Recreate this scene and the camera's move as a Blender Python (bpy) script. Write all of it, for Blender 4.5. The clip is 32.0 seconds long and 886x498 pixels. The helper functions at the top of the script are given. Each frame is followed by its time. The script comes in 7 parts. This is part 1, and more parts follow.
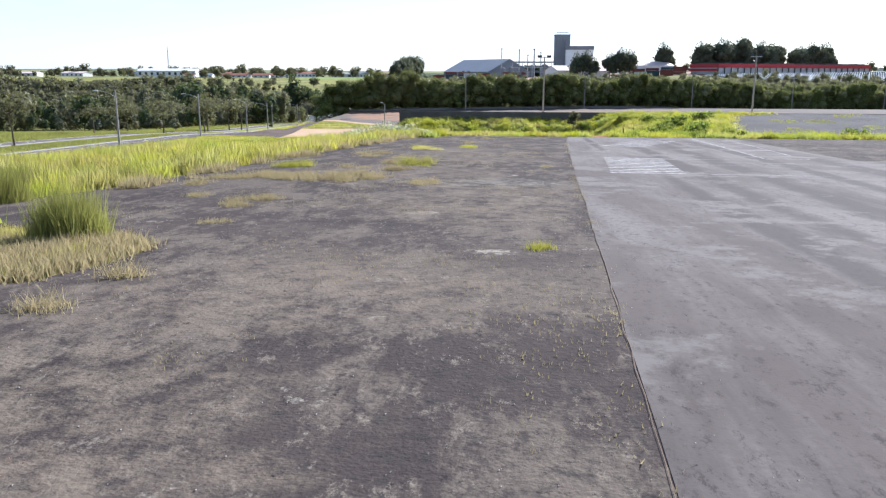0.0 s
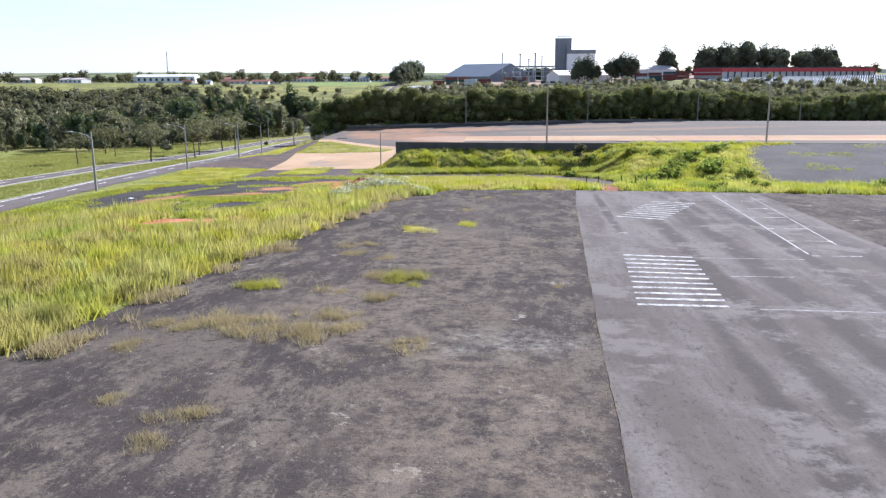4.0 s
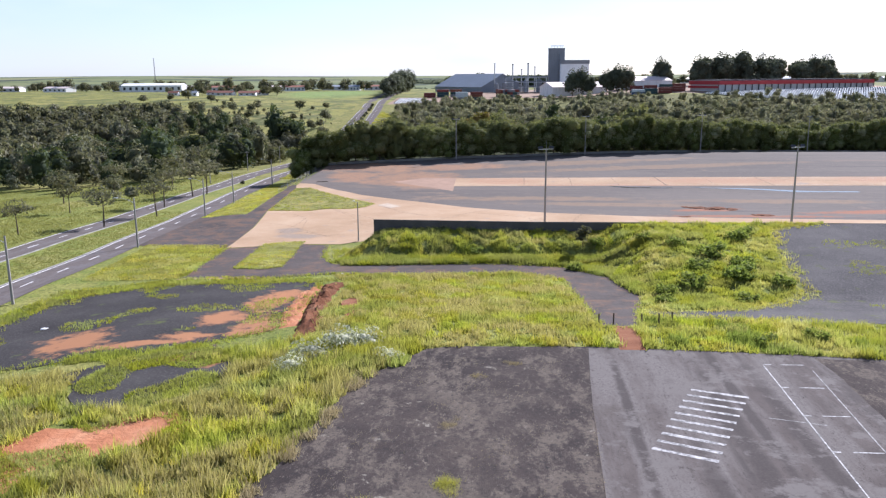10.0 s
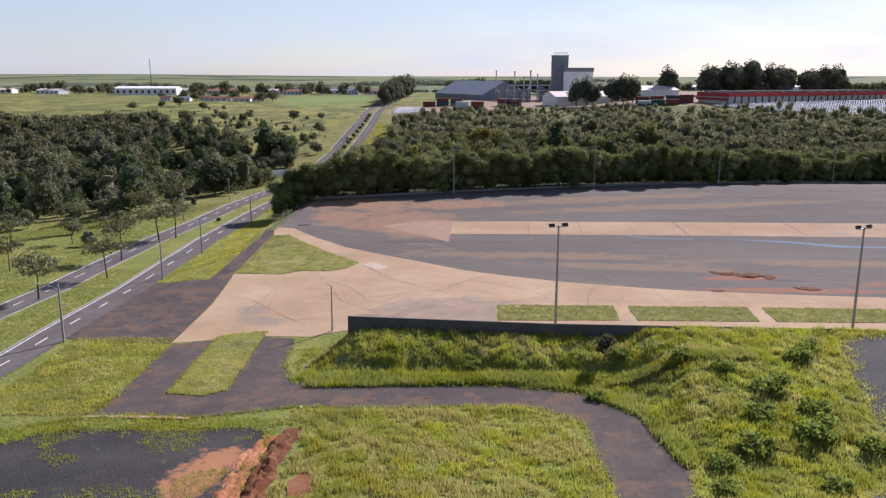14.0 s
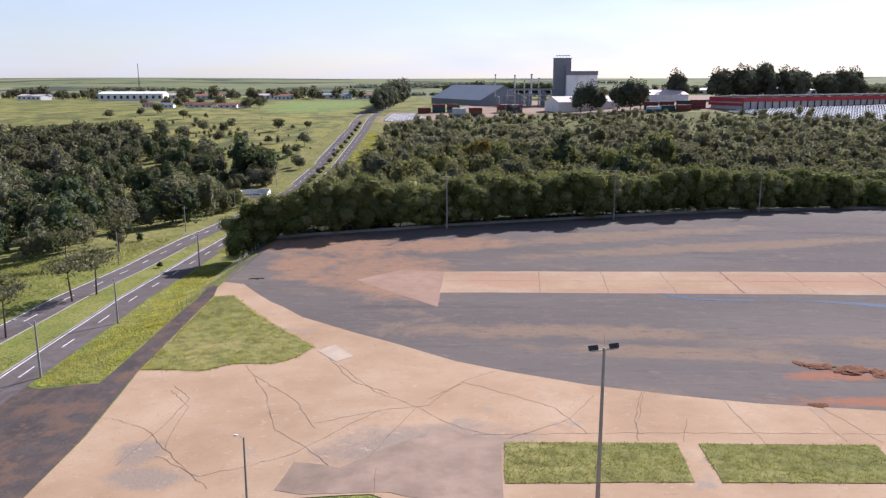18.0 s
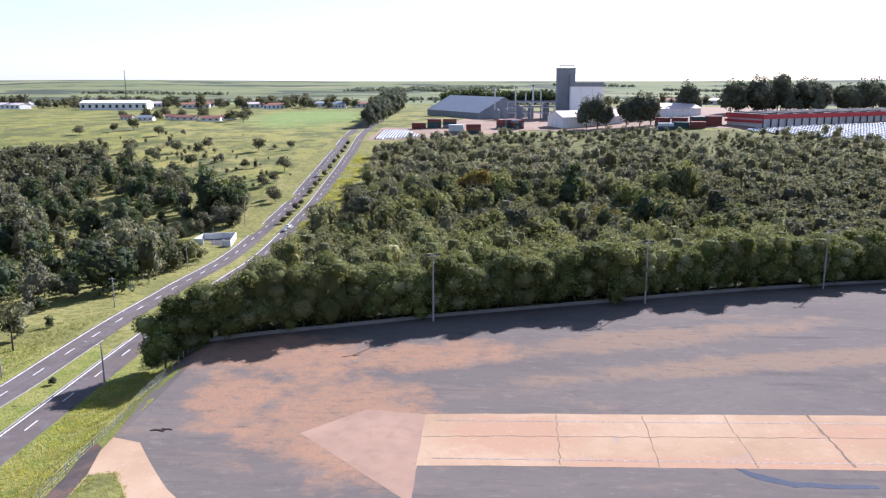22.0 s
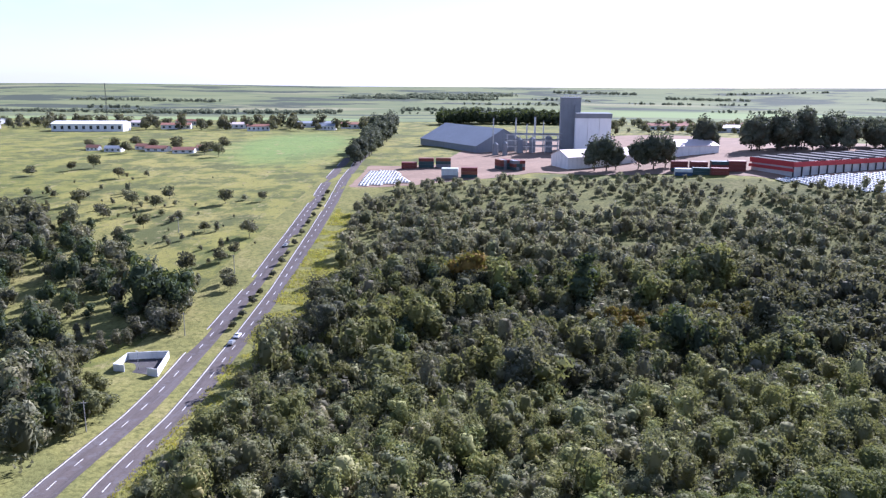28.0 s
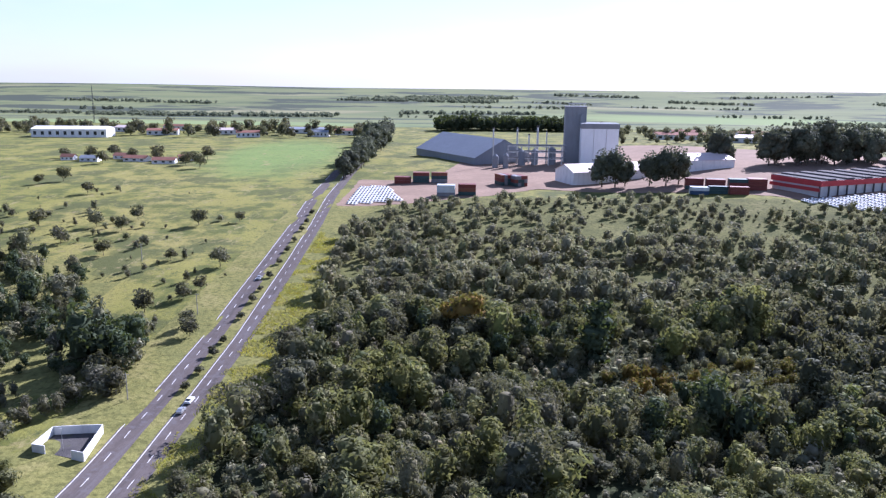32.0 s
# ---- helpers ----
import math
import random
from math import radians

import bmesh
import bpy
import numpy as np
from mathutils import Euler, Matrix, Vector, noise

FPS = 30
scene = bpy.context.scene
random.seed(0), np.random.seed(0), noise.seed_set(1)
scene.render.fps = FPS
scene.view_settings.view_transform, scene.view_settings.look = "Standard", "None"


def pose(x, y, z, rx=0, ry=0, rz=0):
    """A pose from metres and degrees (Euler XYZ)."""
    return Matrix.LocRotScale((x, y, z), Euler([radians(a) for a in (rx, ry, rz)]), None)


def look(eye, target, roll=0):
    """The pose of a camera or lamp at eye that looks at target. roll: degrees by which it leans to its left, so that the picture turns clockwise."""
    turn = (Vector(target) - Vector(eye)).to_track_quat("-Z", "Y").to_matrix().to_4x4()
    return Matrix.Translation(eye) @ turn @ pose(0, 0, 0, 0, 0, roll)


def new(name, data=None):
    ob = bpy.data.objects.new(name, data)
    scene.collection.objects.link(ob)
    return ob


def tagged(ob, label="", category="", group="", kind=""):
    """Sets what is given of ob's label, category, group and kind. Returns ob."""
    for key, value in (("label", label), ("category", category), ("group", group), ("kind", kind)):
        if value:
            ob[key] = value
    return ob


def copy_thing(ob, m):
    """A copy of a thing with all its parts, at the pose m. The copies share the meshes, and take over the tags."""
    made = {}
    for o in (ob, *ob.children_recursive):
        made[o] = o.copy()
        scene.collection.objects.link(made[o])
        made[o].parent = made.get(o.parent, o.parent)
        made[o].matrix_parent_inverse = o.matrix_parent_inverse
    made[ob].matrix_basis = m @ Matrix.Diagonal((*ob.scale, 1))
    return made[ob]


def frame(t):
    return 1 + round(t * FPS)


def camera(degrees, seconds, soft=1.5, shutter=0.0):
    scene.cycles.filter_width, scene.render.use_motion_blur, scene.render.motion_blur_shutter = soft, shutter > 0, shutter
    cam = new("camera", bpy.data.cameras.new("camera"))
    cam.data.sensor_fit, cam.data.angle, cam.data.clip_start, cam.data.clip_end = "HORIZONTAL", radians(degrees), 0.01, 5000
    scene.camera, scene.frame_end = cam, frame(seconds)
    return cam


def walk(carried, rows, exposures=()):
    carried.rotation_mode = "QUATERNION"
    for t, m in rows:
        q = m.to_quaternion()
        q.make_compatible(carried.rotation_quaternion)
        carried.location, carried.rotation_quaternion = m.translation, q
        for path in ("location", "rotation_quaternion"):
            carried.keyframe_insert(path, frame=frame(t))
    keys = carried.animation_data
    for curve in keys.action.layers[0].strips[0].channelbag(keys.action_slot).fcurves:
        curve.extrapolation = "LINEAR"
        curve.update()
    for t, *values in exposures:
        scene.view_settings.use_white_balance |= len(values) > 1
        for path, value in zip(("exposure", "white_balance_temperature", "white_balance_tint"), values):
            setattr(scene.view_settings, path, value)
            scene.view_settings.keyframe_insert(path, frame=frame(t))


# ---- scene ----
cam = camera(58.46, 32.0, 1.3)
PATH = [
    (0, (1.392, -7.379, 10.778), (1.251, -5.431, 10.347), 0.17),
    (1, (1.392, -5.243, 12.059), (1.249, -3.296, 11.627), 0.10),
    (2, (1.383, -2.872, 13.425), (1.239, -0.924, 12.994), -0.01),
    (3, (1.302, -0.244, 14.816), (1.156, 1.704, 14.386), -0.08),
    (5.5, (1.047, 6.954, 18.703), (0.903, 8.901, 18.273), -0.49),
    (6, (1.019, 8.756, 19.473), (0.875, 10.704, 19.044), -0.51),
    (7, (1.016, 12.608, 21.283), (0.888, 14.557, 20.855), -0.54),
    (8, (1.010, 16.399, 23.206), (0.882, 18.348, 22.777), -0.51),
    (9, (1.041, 20.471, 25.395), (0.913, 22.420, 24.967), -0.49),
    (10, (1.051, 24.723, 27.915), (0.923, 26.672, 27.487), -0.34),
    (11, (0.963, 29.999, 30.536), (0.836, 31.948, 30.107), -0.12),
    (12, (0.935, 36.303, 33.266), (0.808, 38.252, 32.835), 0.02),
    (13, (0.768, 44.131, 35.726), (0.641, 46.080, 35.295), 0.05),
    (14, (0.735, 52.771, 37.307), (0.607, 54.720, 36.876), 0.12),
    (14.5, (0.734, 57.516, 37.676), (0.607, 59.465, 37.244), 0.13),
    (16.5, (0.046, 81.099, 38.053), (-0.080, 83.048, 37.626), -0.02),
    (17, (-0.053, 87.362, 38.455), (-0.178, 89.312, 38.026), -0.07),
    (18, (-0.061, 100.776, 40.014), (-0.187, 102.726, 39.587), -0.11),
    (19, (-0.007, 114.101, 42.334), (-0.133, 116.051, 41.908), -0.19),
    (20, (-0.074, 127.780, 44.825), (-0.200, 129.731, 44.401), -0.21),
    (21, (-0.168, 141.790, 47.677), (-0.292, 143.740, 47.253), -0.18),
    (22, (-0.409, 155.828, 51.024), (-0.533, 157.778, 50.598), -0.06),
    (23, (-0.661, 169.116, 54.934), (-0.784, 171.066, 54.508), 0.05),
    (24, (-0.789, 182.068, 59.512), (-0.909, 184.018, 59.086), 0.06),
    (25, (-0.726, 194.832, 64.141), (-0.846, 196.783, 63.715), 0.03),
    (26, (-0.493, 207.249, 68.795), (-0.614, 209.199, 68.368), 0.05),
    (26.5, (-0.399, 213.296, 71.220), (-0.520, 215.246, 70.793), 0.08),
    (28.5, (-0.329, 236.147, 80.461), (-0.448, 238.097, 80.036), 0.39),
    (29, (-0.349, 241.659, 81.753), (-0.468, 243.610, 81.328), 0.45),
    (30, (-0.442, 252.711, 82.980), (-0.561, 254.662, 82.554), 0.50),
    (31, (-0.460, 265.009, 83.582), (-0.578, 266.960, 83.158), 0.57),
    (32, (-0.489, 278.247, 84.222), (-0.607, 280.198, 83.798), 0.62),
]
walk(cam, [(t, look(e, g, r)) for t, e, g, r in PATH],
     ((0, 1.6, 5600, 12), (3, 1.58, 5600, 14), (6, 1.5, 5620, 15), (9, 1.45, 5620, 17), (11, 1.16, 5670, 18), (13, 0.94, 5850, 20), (14, 0.9, 5900, 21), (17, 0.98, 5880, 22), (20, 1.34, 5720, 21), (23, 1.66, 5500, 22), (26, 1.92, 5300, 25), (29, 1.42, 5250, 27), (32, 1.42, 5250, 27)))

# ---- world, sun ----
SUN_AZ, SUN_EL = radians(34), radians(31)
world = bpy.data.worlds.new("sky")
scene.world = world
world.use_nodes = True
wn = world.node_tree.nodes
sky = wn.new("ShaderNodeTexSky")
sky.sky_type, sky.sun_disc = "NISHITA", False
sky.sun_elevation, sky.sun_rotation = SUN_EL, SUN_AZ
sky.air_density, sky.dust_density, sky.ozone_density = 1.0, 0.4, 2.0
wl = world.node_tree.links
tc = wn.new("ShaderNodeTexCoord")
mp = wn.new("ShaderNodeMapping")
mp.inputs["Scale"].default_value = (1.0, 1.0, 4.5)
wl.new(tc.outputs["Generated"], mp.inputs[0])
cirrus = wn.new("ShaderNodeTexNoise")
cirrus.inputs["Scale"].default_value, cirrus.inputs["Detail"].default_value = 5.0, 7
wl.new(mp.outputs[0], cirrus.inputs["Vector"])
thin_cloud = wn.new("ShaderNodeValToRGB")
thin_cloud.color_ramp.elements[0].position, thin_cloud.color_ramp.elements[0].color = 0.4, (0.42, 0.42, 0.42, 1)
thin_cloud.color_ramp.elements[1].position, thin_cloud.color_ramp.elements[1].color = 0.72, (0.78, 0.78, 0.78, 1)
wl.new(cirrus.outputs["Fac"], thin_cloud.inputs[0])
veil = wn.new("ShaderNodeMix")
veil.data_type = "RGBA"
veil.inputs[7].default_value = (6.6, 7.2, 8.0, 1)
# the haze is thick towards the horizon and thins out overhead
up = wn.new("ShaderNodeSeparateXYZ")
wl.new(tc.outputs["Generated"], up.inputs[0])
haze = wn.new("ShaderNodeMapRange")
haze.inputs[1].default_value, haze.inputs[2].default_value = 0.1, 0.45
haze.inputs[3].default_value, haze.inputs[4].default_value = 1.0, 0.2
wl.new(up.outputs[2], haze.inputs[0])
thick = wn.new("ShaderNodeMath")
thick.operation = "MULTIPLY"
wl.new(thin_cloud.outputs[0], thick.inputs[0])
wl.new(haze.outputs[0], thick.inputs[1])
wl.new(thick.outputs[0], veil.inputs[0])
wl.new(sky.outputs[0], veil.inputs[6])
wl.new(veil.outputs[2], wn["Background"].inputs[0])
wn["Background"].inputs[1].default_value = 0.055
sun = new("sun", bpy.data.lights.new("sun", "SUN"))
sun.data.energy, sun.data.angle, sun.data.color = 5.0, radians(0.5), (1.0, 0.95, 0.88)
sun_way = Vector((math.sin(SUN_AZ) * math.cos(SUN_EL), math.cos(SUN_AZ) * math.cos(SUN_EL), math.sin(SUN_EL)))
sun.matrix_basis = look(sun_way * 300, (0, 0, 0))

# ---- from the plan to the land ----
# The plan is drawn on a flat grid; site() lays it out on the sloping ground.
PLAN_V = (-60, -10, 10, 30, 50, 70, 90, 104, 115, 130, 150, 160, 170, 177, 178.5, 180, 190, 205, 225, 250, 270, 300, 345, 380, 420, 464, 580, 720, 1000, 1600)
PLAN_U = (-75, -40, 0, 60)
SITE_Y = (
    (-48, -4, 10, 25.5, 42.5, 61, 78.1, 91, 100.9, 114.6, 132.7, 140.9, 149.1, 155.3, 156.6, 157.8, 167.6, 182.5, 202.2, 237, 267, 301.5, 354.6, 393.8, 434, 485.4, 603.2, 736.2, 1015, 1600),
    (-48, -5, 10.7, 26.3, 44, 60.7, 75.6, 89, 98.5, 112.6, 131, 140.2, 152.4, 163, 166, 170.5, 184.5, 203.2, 227.3, 254.3, 275.6, 306.2, 353.6, 393.5, 430, 484, 604.6, 739, 1013.4, 1600),
    (-50, -5.5, 10.7, 26.5, 44.6, 63.7, 82.9, 95.3, 106.5, 119.1, 136, 145.6, 154.5, 160, 163, 176.5, 188.3, 206, 229, 256, 277.3, 307.5, 354, 394.5, 431.5, 484.5, 605, 739.5, 1014, 1600),
    (-50, -5.5, 10.9, 26.9, 44.9, 63.5, 82.6, 95.8, 107, 119.8, 136.7, 147, 155, 160, 163, 177.2, 189.2, 206.6, 229.8, 256.7, 278, 308.4, 355, 395.5, 433, 485.3, 605.7, 740.3, 1015.8, 1600))
SITE_X = (
    (-52, -52, -53, -55, -57, -59.2, -60.2, -61, -61.7, -62.5, -63.3, -63, -62.8, -62.8, -62.8, -62.9, -63.6, -64.6, -66, -70.5, -73.8, -75.5, -78.5, -79.8, -79.2, -81.1, -80.6, -79.7, -81.8, -84),
    (-28, -28.5, -29.5, -30.5, -31.5, -31.1, -30.5, -31.2, -31.5, -32.2, -33, -33.3, -35, -36.6, -37, -37.5, -38.7, -39.9, -41.1, -41.8, -42, -42, -42.2, -43.1, -42.5, -44, -44.8, -45, -47.1, -52),
    (0.4, 0.4, 0.4, 0.4, 0.4, 0.4, 0.3, 0.3, 0.2, 0.2, 0, 0, -0.1, -0.1, -0.1, -0.2, -0.2, -0.4, -0.6, -0.8, -1, -1.3, -1.2, -1.6, -2, -2.2, -3.5, -4.9, -7.8, -12),
    (46, 46, 47, 48.5, 50, 50.8, 52.1, 53.2, 54.2, 53.6, 52.6, 53.2, 54.5, 56.5, 57.5, 58.6, 59.3, 60.5, 61.4, 61.7, 61.6, 60.6, 60.5, 61.3, 59.3, 60.7, 58.5, 55.3, 51.3, 46))


def site(u, v):
    u, v = np.asarray(u, float), np.asarray(v, float)
    xs = [np.interp(v, PLAN_V, row) for row in SITE_X]
    ys = [np.interp(v, PLAN_V, row) + np.where(v > 1600, v - 1600, 0) + np.where(v < -60, v + 60, 0) for row in SITE_Y]
    x, y = xs[0] + (u + 75) * xs[0] / -75, ys[0]
    for i in range(3):
        k = np.clip((u - PLAN_U[i]) / (PLAN_U[i + 1] - PLAN_U[i]), 0, 1)
        on = u > PLAN_U[i]
        x, y = np.where(on, xs[i] + (xs[i + 1] - xs[i]) * k, x), np.where(on, ys[i] + (ys[i + 1] - ys[i]) * k, y)
    return np.where(u > 60, xs[3] + (u - 60) * (xs[3] - xs[2]) / 60, x), y


def spot(u, v):
    x, y = site(u, v)
    return float(x), float(y)


def laid(poly):
    return [spot(*p) for p in poly]


# ---- materials ----


def shade(name, rough=0.9, metal=0.0, spec=0.3):
    m = bpy.data.materials.new(name)
    m.use_nodes = True
    b = m.node_tree.nodes["Principled BSDF"]
    b.inputs["Roughness"].default_value, b.inputs["Metallic"].default_value = rough, metal
    b.inputs["Specular IOR Level"].default_value = spec
    return m, m.node_tree.nodes, m.node_tree.links, b


def noise_tex(n, l, scale, detail=4, stretch=None, rough=0.6, where=None):
    """Noise in metres; stretch squeezes it along the axes."""
    g = where or n.new("ShaderNodeNewGeometry").outputs["Position"]
    mp = n.new("ShaderNodeMapping")
    mp.inputs["Scale"].default_value = stretch or (1, 1, 1)
    l.new(g, mp.inputs[0])
    t = n.new("ShaderNodeTexNoise")
    t.inputs["Scale"].default_value, t.inputs["Detail"].default_value = scale, detail
    t.inputs["Roughness"].default_value = rough
    l.new(mp.outputs[0], t.inputs["Vector"])
    return t.outputs["Fac"]


def ramp(n, l, fac, stops):
    r = n.new("ShaderNodeValToRGB")
    els = r.color_ramp.elements
    while len(els) < len(stops):
        els.new(0.5)
    for e, (p, c) in zip(els, stops):
        e.position = p
        e.color = (*c, 1) if len(c) == 3 else c
    l.new(fac, r.inputs[0])
    return r.outputs[0]


def mix(n, l, fac, a, b, how="MIX"):
    m = n.new("ShaderNodeMix")
    m.data_type, m.blend_type = "RGBA", how
    if isinstance(fac, float):
        m.inputs[0].default_value = fac
    else:
        l.new(fac, m.inputs[0])
    for sock, v in ((m.inputs[6], a), (m.inputs[7], b)):
        if isinstance(v, tuple):
            sock.default_value = (*v, 1)
        else:
            l.new(v, sock)
    return m.outputs[2]


def bump(n, l, b, height, strength=0.4, dist=0.05):
    u = n.new("ShaderNodeBump")
    u.inputs["Strength"].default_value, u.inputs["Distance"].default_value = strength, dist
    l.new(height, u.inputs["Height"])
    l.new(u.outputs[0], b.inputs["Normal"])


def toned(n, l, c, k):
    return mix(n, l, 1.0, c, (k, k * 1.025, k), "MULTIPLY")


def mask(n, l, fac, lo, hi):
    return ramp(n, l, fac, ((lo, (0, 0, 0)), (hi, (1, 1, 1))))


def plain(name, col, rough=0.7, metal=0.0, vary=0.12, scale=0.6, grime=0.0):
    """Painted, cast or metal surfaces: mild blotches, fine grain and a little grime."""
    m, n, l, b = shade(name, rough, metal, 0.08 if rough > 0.75 else 0.3)
    dark = tuple(c * (1 - vary) for c in col)
    lite = tuple(min(1, c * (1 + vary)) for c in col)
    c = ramp(n, l, noise_tex(n, l, scale, 5), ((0.3, dark), (0.7, lite)))
    if grime:
        c = mix(n, l, mask(n, l, noise_tex(n, l, 0.35, 6, (1, 1, 0.25)), 0.48, 0.75), c, tuple(x * (1 - grime) for x in col))
    c = mix(n, l, mask(n, l, noise_tex(n, l, 9.0, 3), 0.35, 0.75), c, tuple(x * 0.9 for x in col))
    l.new(c, b.inputs["Base Color"])
    bump(n, l, b, noise_tex(n, l, 14.0, 3), 0.15, 0.01)
    return m


def make_grass_ground():
    m, n, l, b = shade("grass_ground", 1.0, spec=0.1)
    big = noise_tex(n, l, 0.035, 5)
    mid = noise_tex(n, l, 0.22, 6)
    fine = noise_tex(n, l, 2.2, 6)
    c = ramp(n, l, big, ((0.32, (0.15, 0.16, 0.04)), (0.5, (0.2, 0.2, 0.05)), (0.68, (0.27, 0.24, 0.08))))
    c = mix(n, l, mask(n, l, mid, 0.45, 0.68), c, (0.13, 0.165, 0.03))
    c = mix(n, l, mask(n, l, fine, 0.45, 0.68), c, (0.075, 0.082, 0.022))
    c = mix(n, l, mask(n, l, noise_tex(n, l, 0.09, 6), 0.66, 0.74), c, (0.24, 0.15, 0.085))
    l.new(c, b.inputs["Base Color"])
    bump(n, l, b, fine, 0.9, 0.25)
    return m


def make_pasture():
    m, n, l, b = shade("pasture", 1.0, spec=0.1)
    big = noise_tex(n, l, 0.006, 5, (1, 0.6, 1))
    mid = noise_tex(n, l, 0.05, 6)
    c = ramp(n, l, big, ((0.36, (0.15, 0.152, 0.038)), (0.5, (0.2, 0.188, 0.046)), (0.64, (0.25, 0.215, 0.068))))
    c = mix(n, l, mask(n, l, mid, 0.48, 0.6), c, (0.088, 0.1, 0.026))
    c = mix(n, l, mask(n, l, noise_tex(n, l, 0.02, 7, None, 0.75), 0.5, 0.58), c, (0.085, 0.092, 0.03))
    c = mix(n, l, mask(n, l, noise_tex(n, l, 0.11, 7, None, 0.8), 0.58, 0.64), c, (0.2, 0.165, 0.075))
    for at, size, turn in (((-195, 1060), (75, 210), 6),):
        c = stain(n, l, c, (0.145, 0.205, 0.055), at, size, turn, 0.2, 0.02)
    for at, size, turn in (((-113, 720), (5, 70), 4), ((-109, 515), (4, 26), 2)):
        c = stain(n, l, c, (0.24, 0.14, 0.09), at, size, turn, 0.5, 0.08)
    c = mix(n, l, mask(n, l, noise_tex(n, l, 0.6, 5), 0.5, 0.8), c, (0.1, 0.105, 0.04))
    c = mix(n, l, mask(n, l, noise_tex(n, l, 0.16, 8, (1, 0.5, 1), 0.85), 0.56, 0.62), c, (0.072, 0.082, 0.028))
    c = mix(n, l, mask(n, l, noise_tex(n, l, 0.07, 8, (1, 0.4, 1), 0.85), 0.57, 0.63), c, (0.235, 0.205, 0.085))
    l.new(c, b.inputs["Base Color"])
    bump(n, l, b, noise_tex(n, l, 0.8, 5), 0.8, 0.4)
    return m


def make_far():
    """Far farmland: broad pale fields and dark wood strips."""
    m, n, l, b = shade("far_fields", 1.0, spec=0.05)
    c = ramp(n, l, noise_tex(n, l, 0.0016, 3, (0.45, 1.6, 1)), ((0.36, (0.105, 0.125, 0.062)), (0.46, (0.16, 0.172, 0.082)), (0.56, (0.12, 0.14, 0.07)), (0.66, (0.21, 0.2, 0.11))))
    woods = mask(n, l, noise_tex(n, l, 0.0042, 5, (0.5, 1.0, 1)), 0.52, 0.56)
    c = mix(n, l, woods, c, (0.062, 0.072, 0.052))
    for at, size in (((-560, 1640), (700, 120)), ((-1500, 1900), (500, 120)), ((700, 2500), (600, 260))):
        c = stain(n, l, c, (0.19, 0.235, 0.1), at, size, 3, 0.15, 0.004)
    l.new(c, b.inputs["Base Color"])
    return m


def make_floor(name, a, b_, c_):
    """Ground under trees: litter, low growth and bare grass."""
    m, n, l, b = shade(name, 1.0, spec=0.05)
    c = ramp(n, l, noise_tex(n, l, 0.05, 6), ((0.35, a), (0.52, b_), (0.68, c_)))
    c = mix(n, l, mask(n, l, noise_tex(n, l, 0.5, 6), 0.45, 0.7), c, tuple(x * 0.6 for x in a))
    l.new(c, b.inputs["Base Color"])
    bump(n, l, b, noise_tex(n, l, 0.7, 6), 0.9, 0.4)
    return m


def make_old_asphalt():
    """Worn asphalt with dusty patches, dry moss and dirt."""
    m, n, l, b = shade("old_asphalt", 1.0, spec=0.04)
    c = ramp(n, l, noise_tex(n, l, 0.16, 7), ((0.3, (0.045, 0.036, 0.036)), (0.55, (0.074, 0.058, 0.054)), (0.75, (0.105, 0.082, 0.071))))
    streak = mask(n, l, noise_tex(n, l, 0.42, 7, (1.3, 0.6, 1), 0.8), 0.49, 0.58)
    c = mix(n, l, streak, c, (0.145, 0.116, 0.097))
    c = mix(n, l, mask(n, l, noise_tex(n, l, 0.075, 6), 0.58, 0.68), c, (0.13, 0.104, 0.088))
    c = mix(n, l, mask(n, l, noise_tex(n, l, 3.0, 5), 0.52, 0.72), c, (0.045, 0.04, 0.04))
    c = mix(n, l, mask(n, l, noise_tex(n, l, 0.32, 7, None, 0.8), 0.62, 0.66), c, (0.3, 0.26, 0.22))
    fine_dirt = mask(n, l, noise_tex(n, l, 1.1, 7, None, 0.8), 0.42, 0.6)
    soil = c
    for at, size in (((-2, 62), (7, 10)), ((-6, 45), (7, 8)), ((0, 30), (5, 9)), ((-4, 8), (6, 4)), ((-8, -2), (5, 5))):
        soil = stain(n, l, soil, (0.19, 0.15, 0.118), at, size, 0, 0.6, 0.6)
    c = mix(n, l, fine_dirt, c, soil)
    c = mix(n, l, mask(n, l, noise_tex(n, l, 4.0, 7, None, 0.85), 0.55, 0.66), c, (0.038, 0.031, 0.031))
    c = mix(n, l, mask(n, l, noise_tex(n, l, 6.5, 7, None, 0.85), 0.6, 0.68), c, (0.165, 0.137, 0.116))
    dusty = stain(n, l, c, (0.25, 0.225, 0.2), (1.6, 39), (4.0, 2.6), 0, 0.8, 0.6)
    c = mix(n, l, mask(n, l, noise_tex(n, l, 2.4, 7, None, 0.8), 0.46, 0.62), c, dusty)
    c = mix(n, l, mask(n, l, noise_tex(n, l, 1.7, 8, (1.2, 0.7, 1), 0.9), 0.56, 0.62), c, (0.2, 0.163, 0.135))
    c = mix(n, l, mask(n, l, noise_tex(n, l, 2.3, 8, (1.1, 0.8, 1), 0.9), 0.58, 0.64), c, (0.03, 0.026, 0.027))
    c = toned(n, l, c, 0.73)
    l.new(c, b.inputs["Base Color"])
    bump(n, l, b, noise_tex(n, l, 11.0, 4), 0.7, 0.04)
    return m


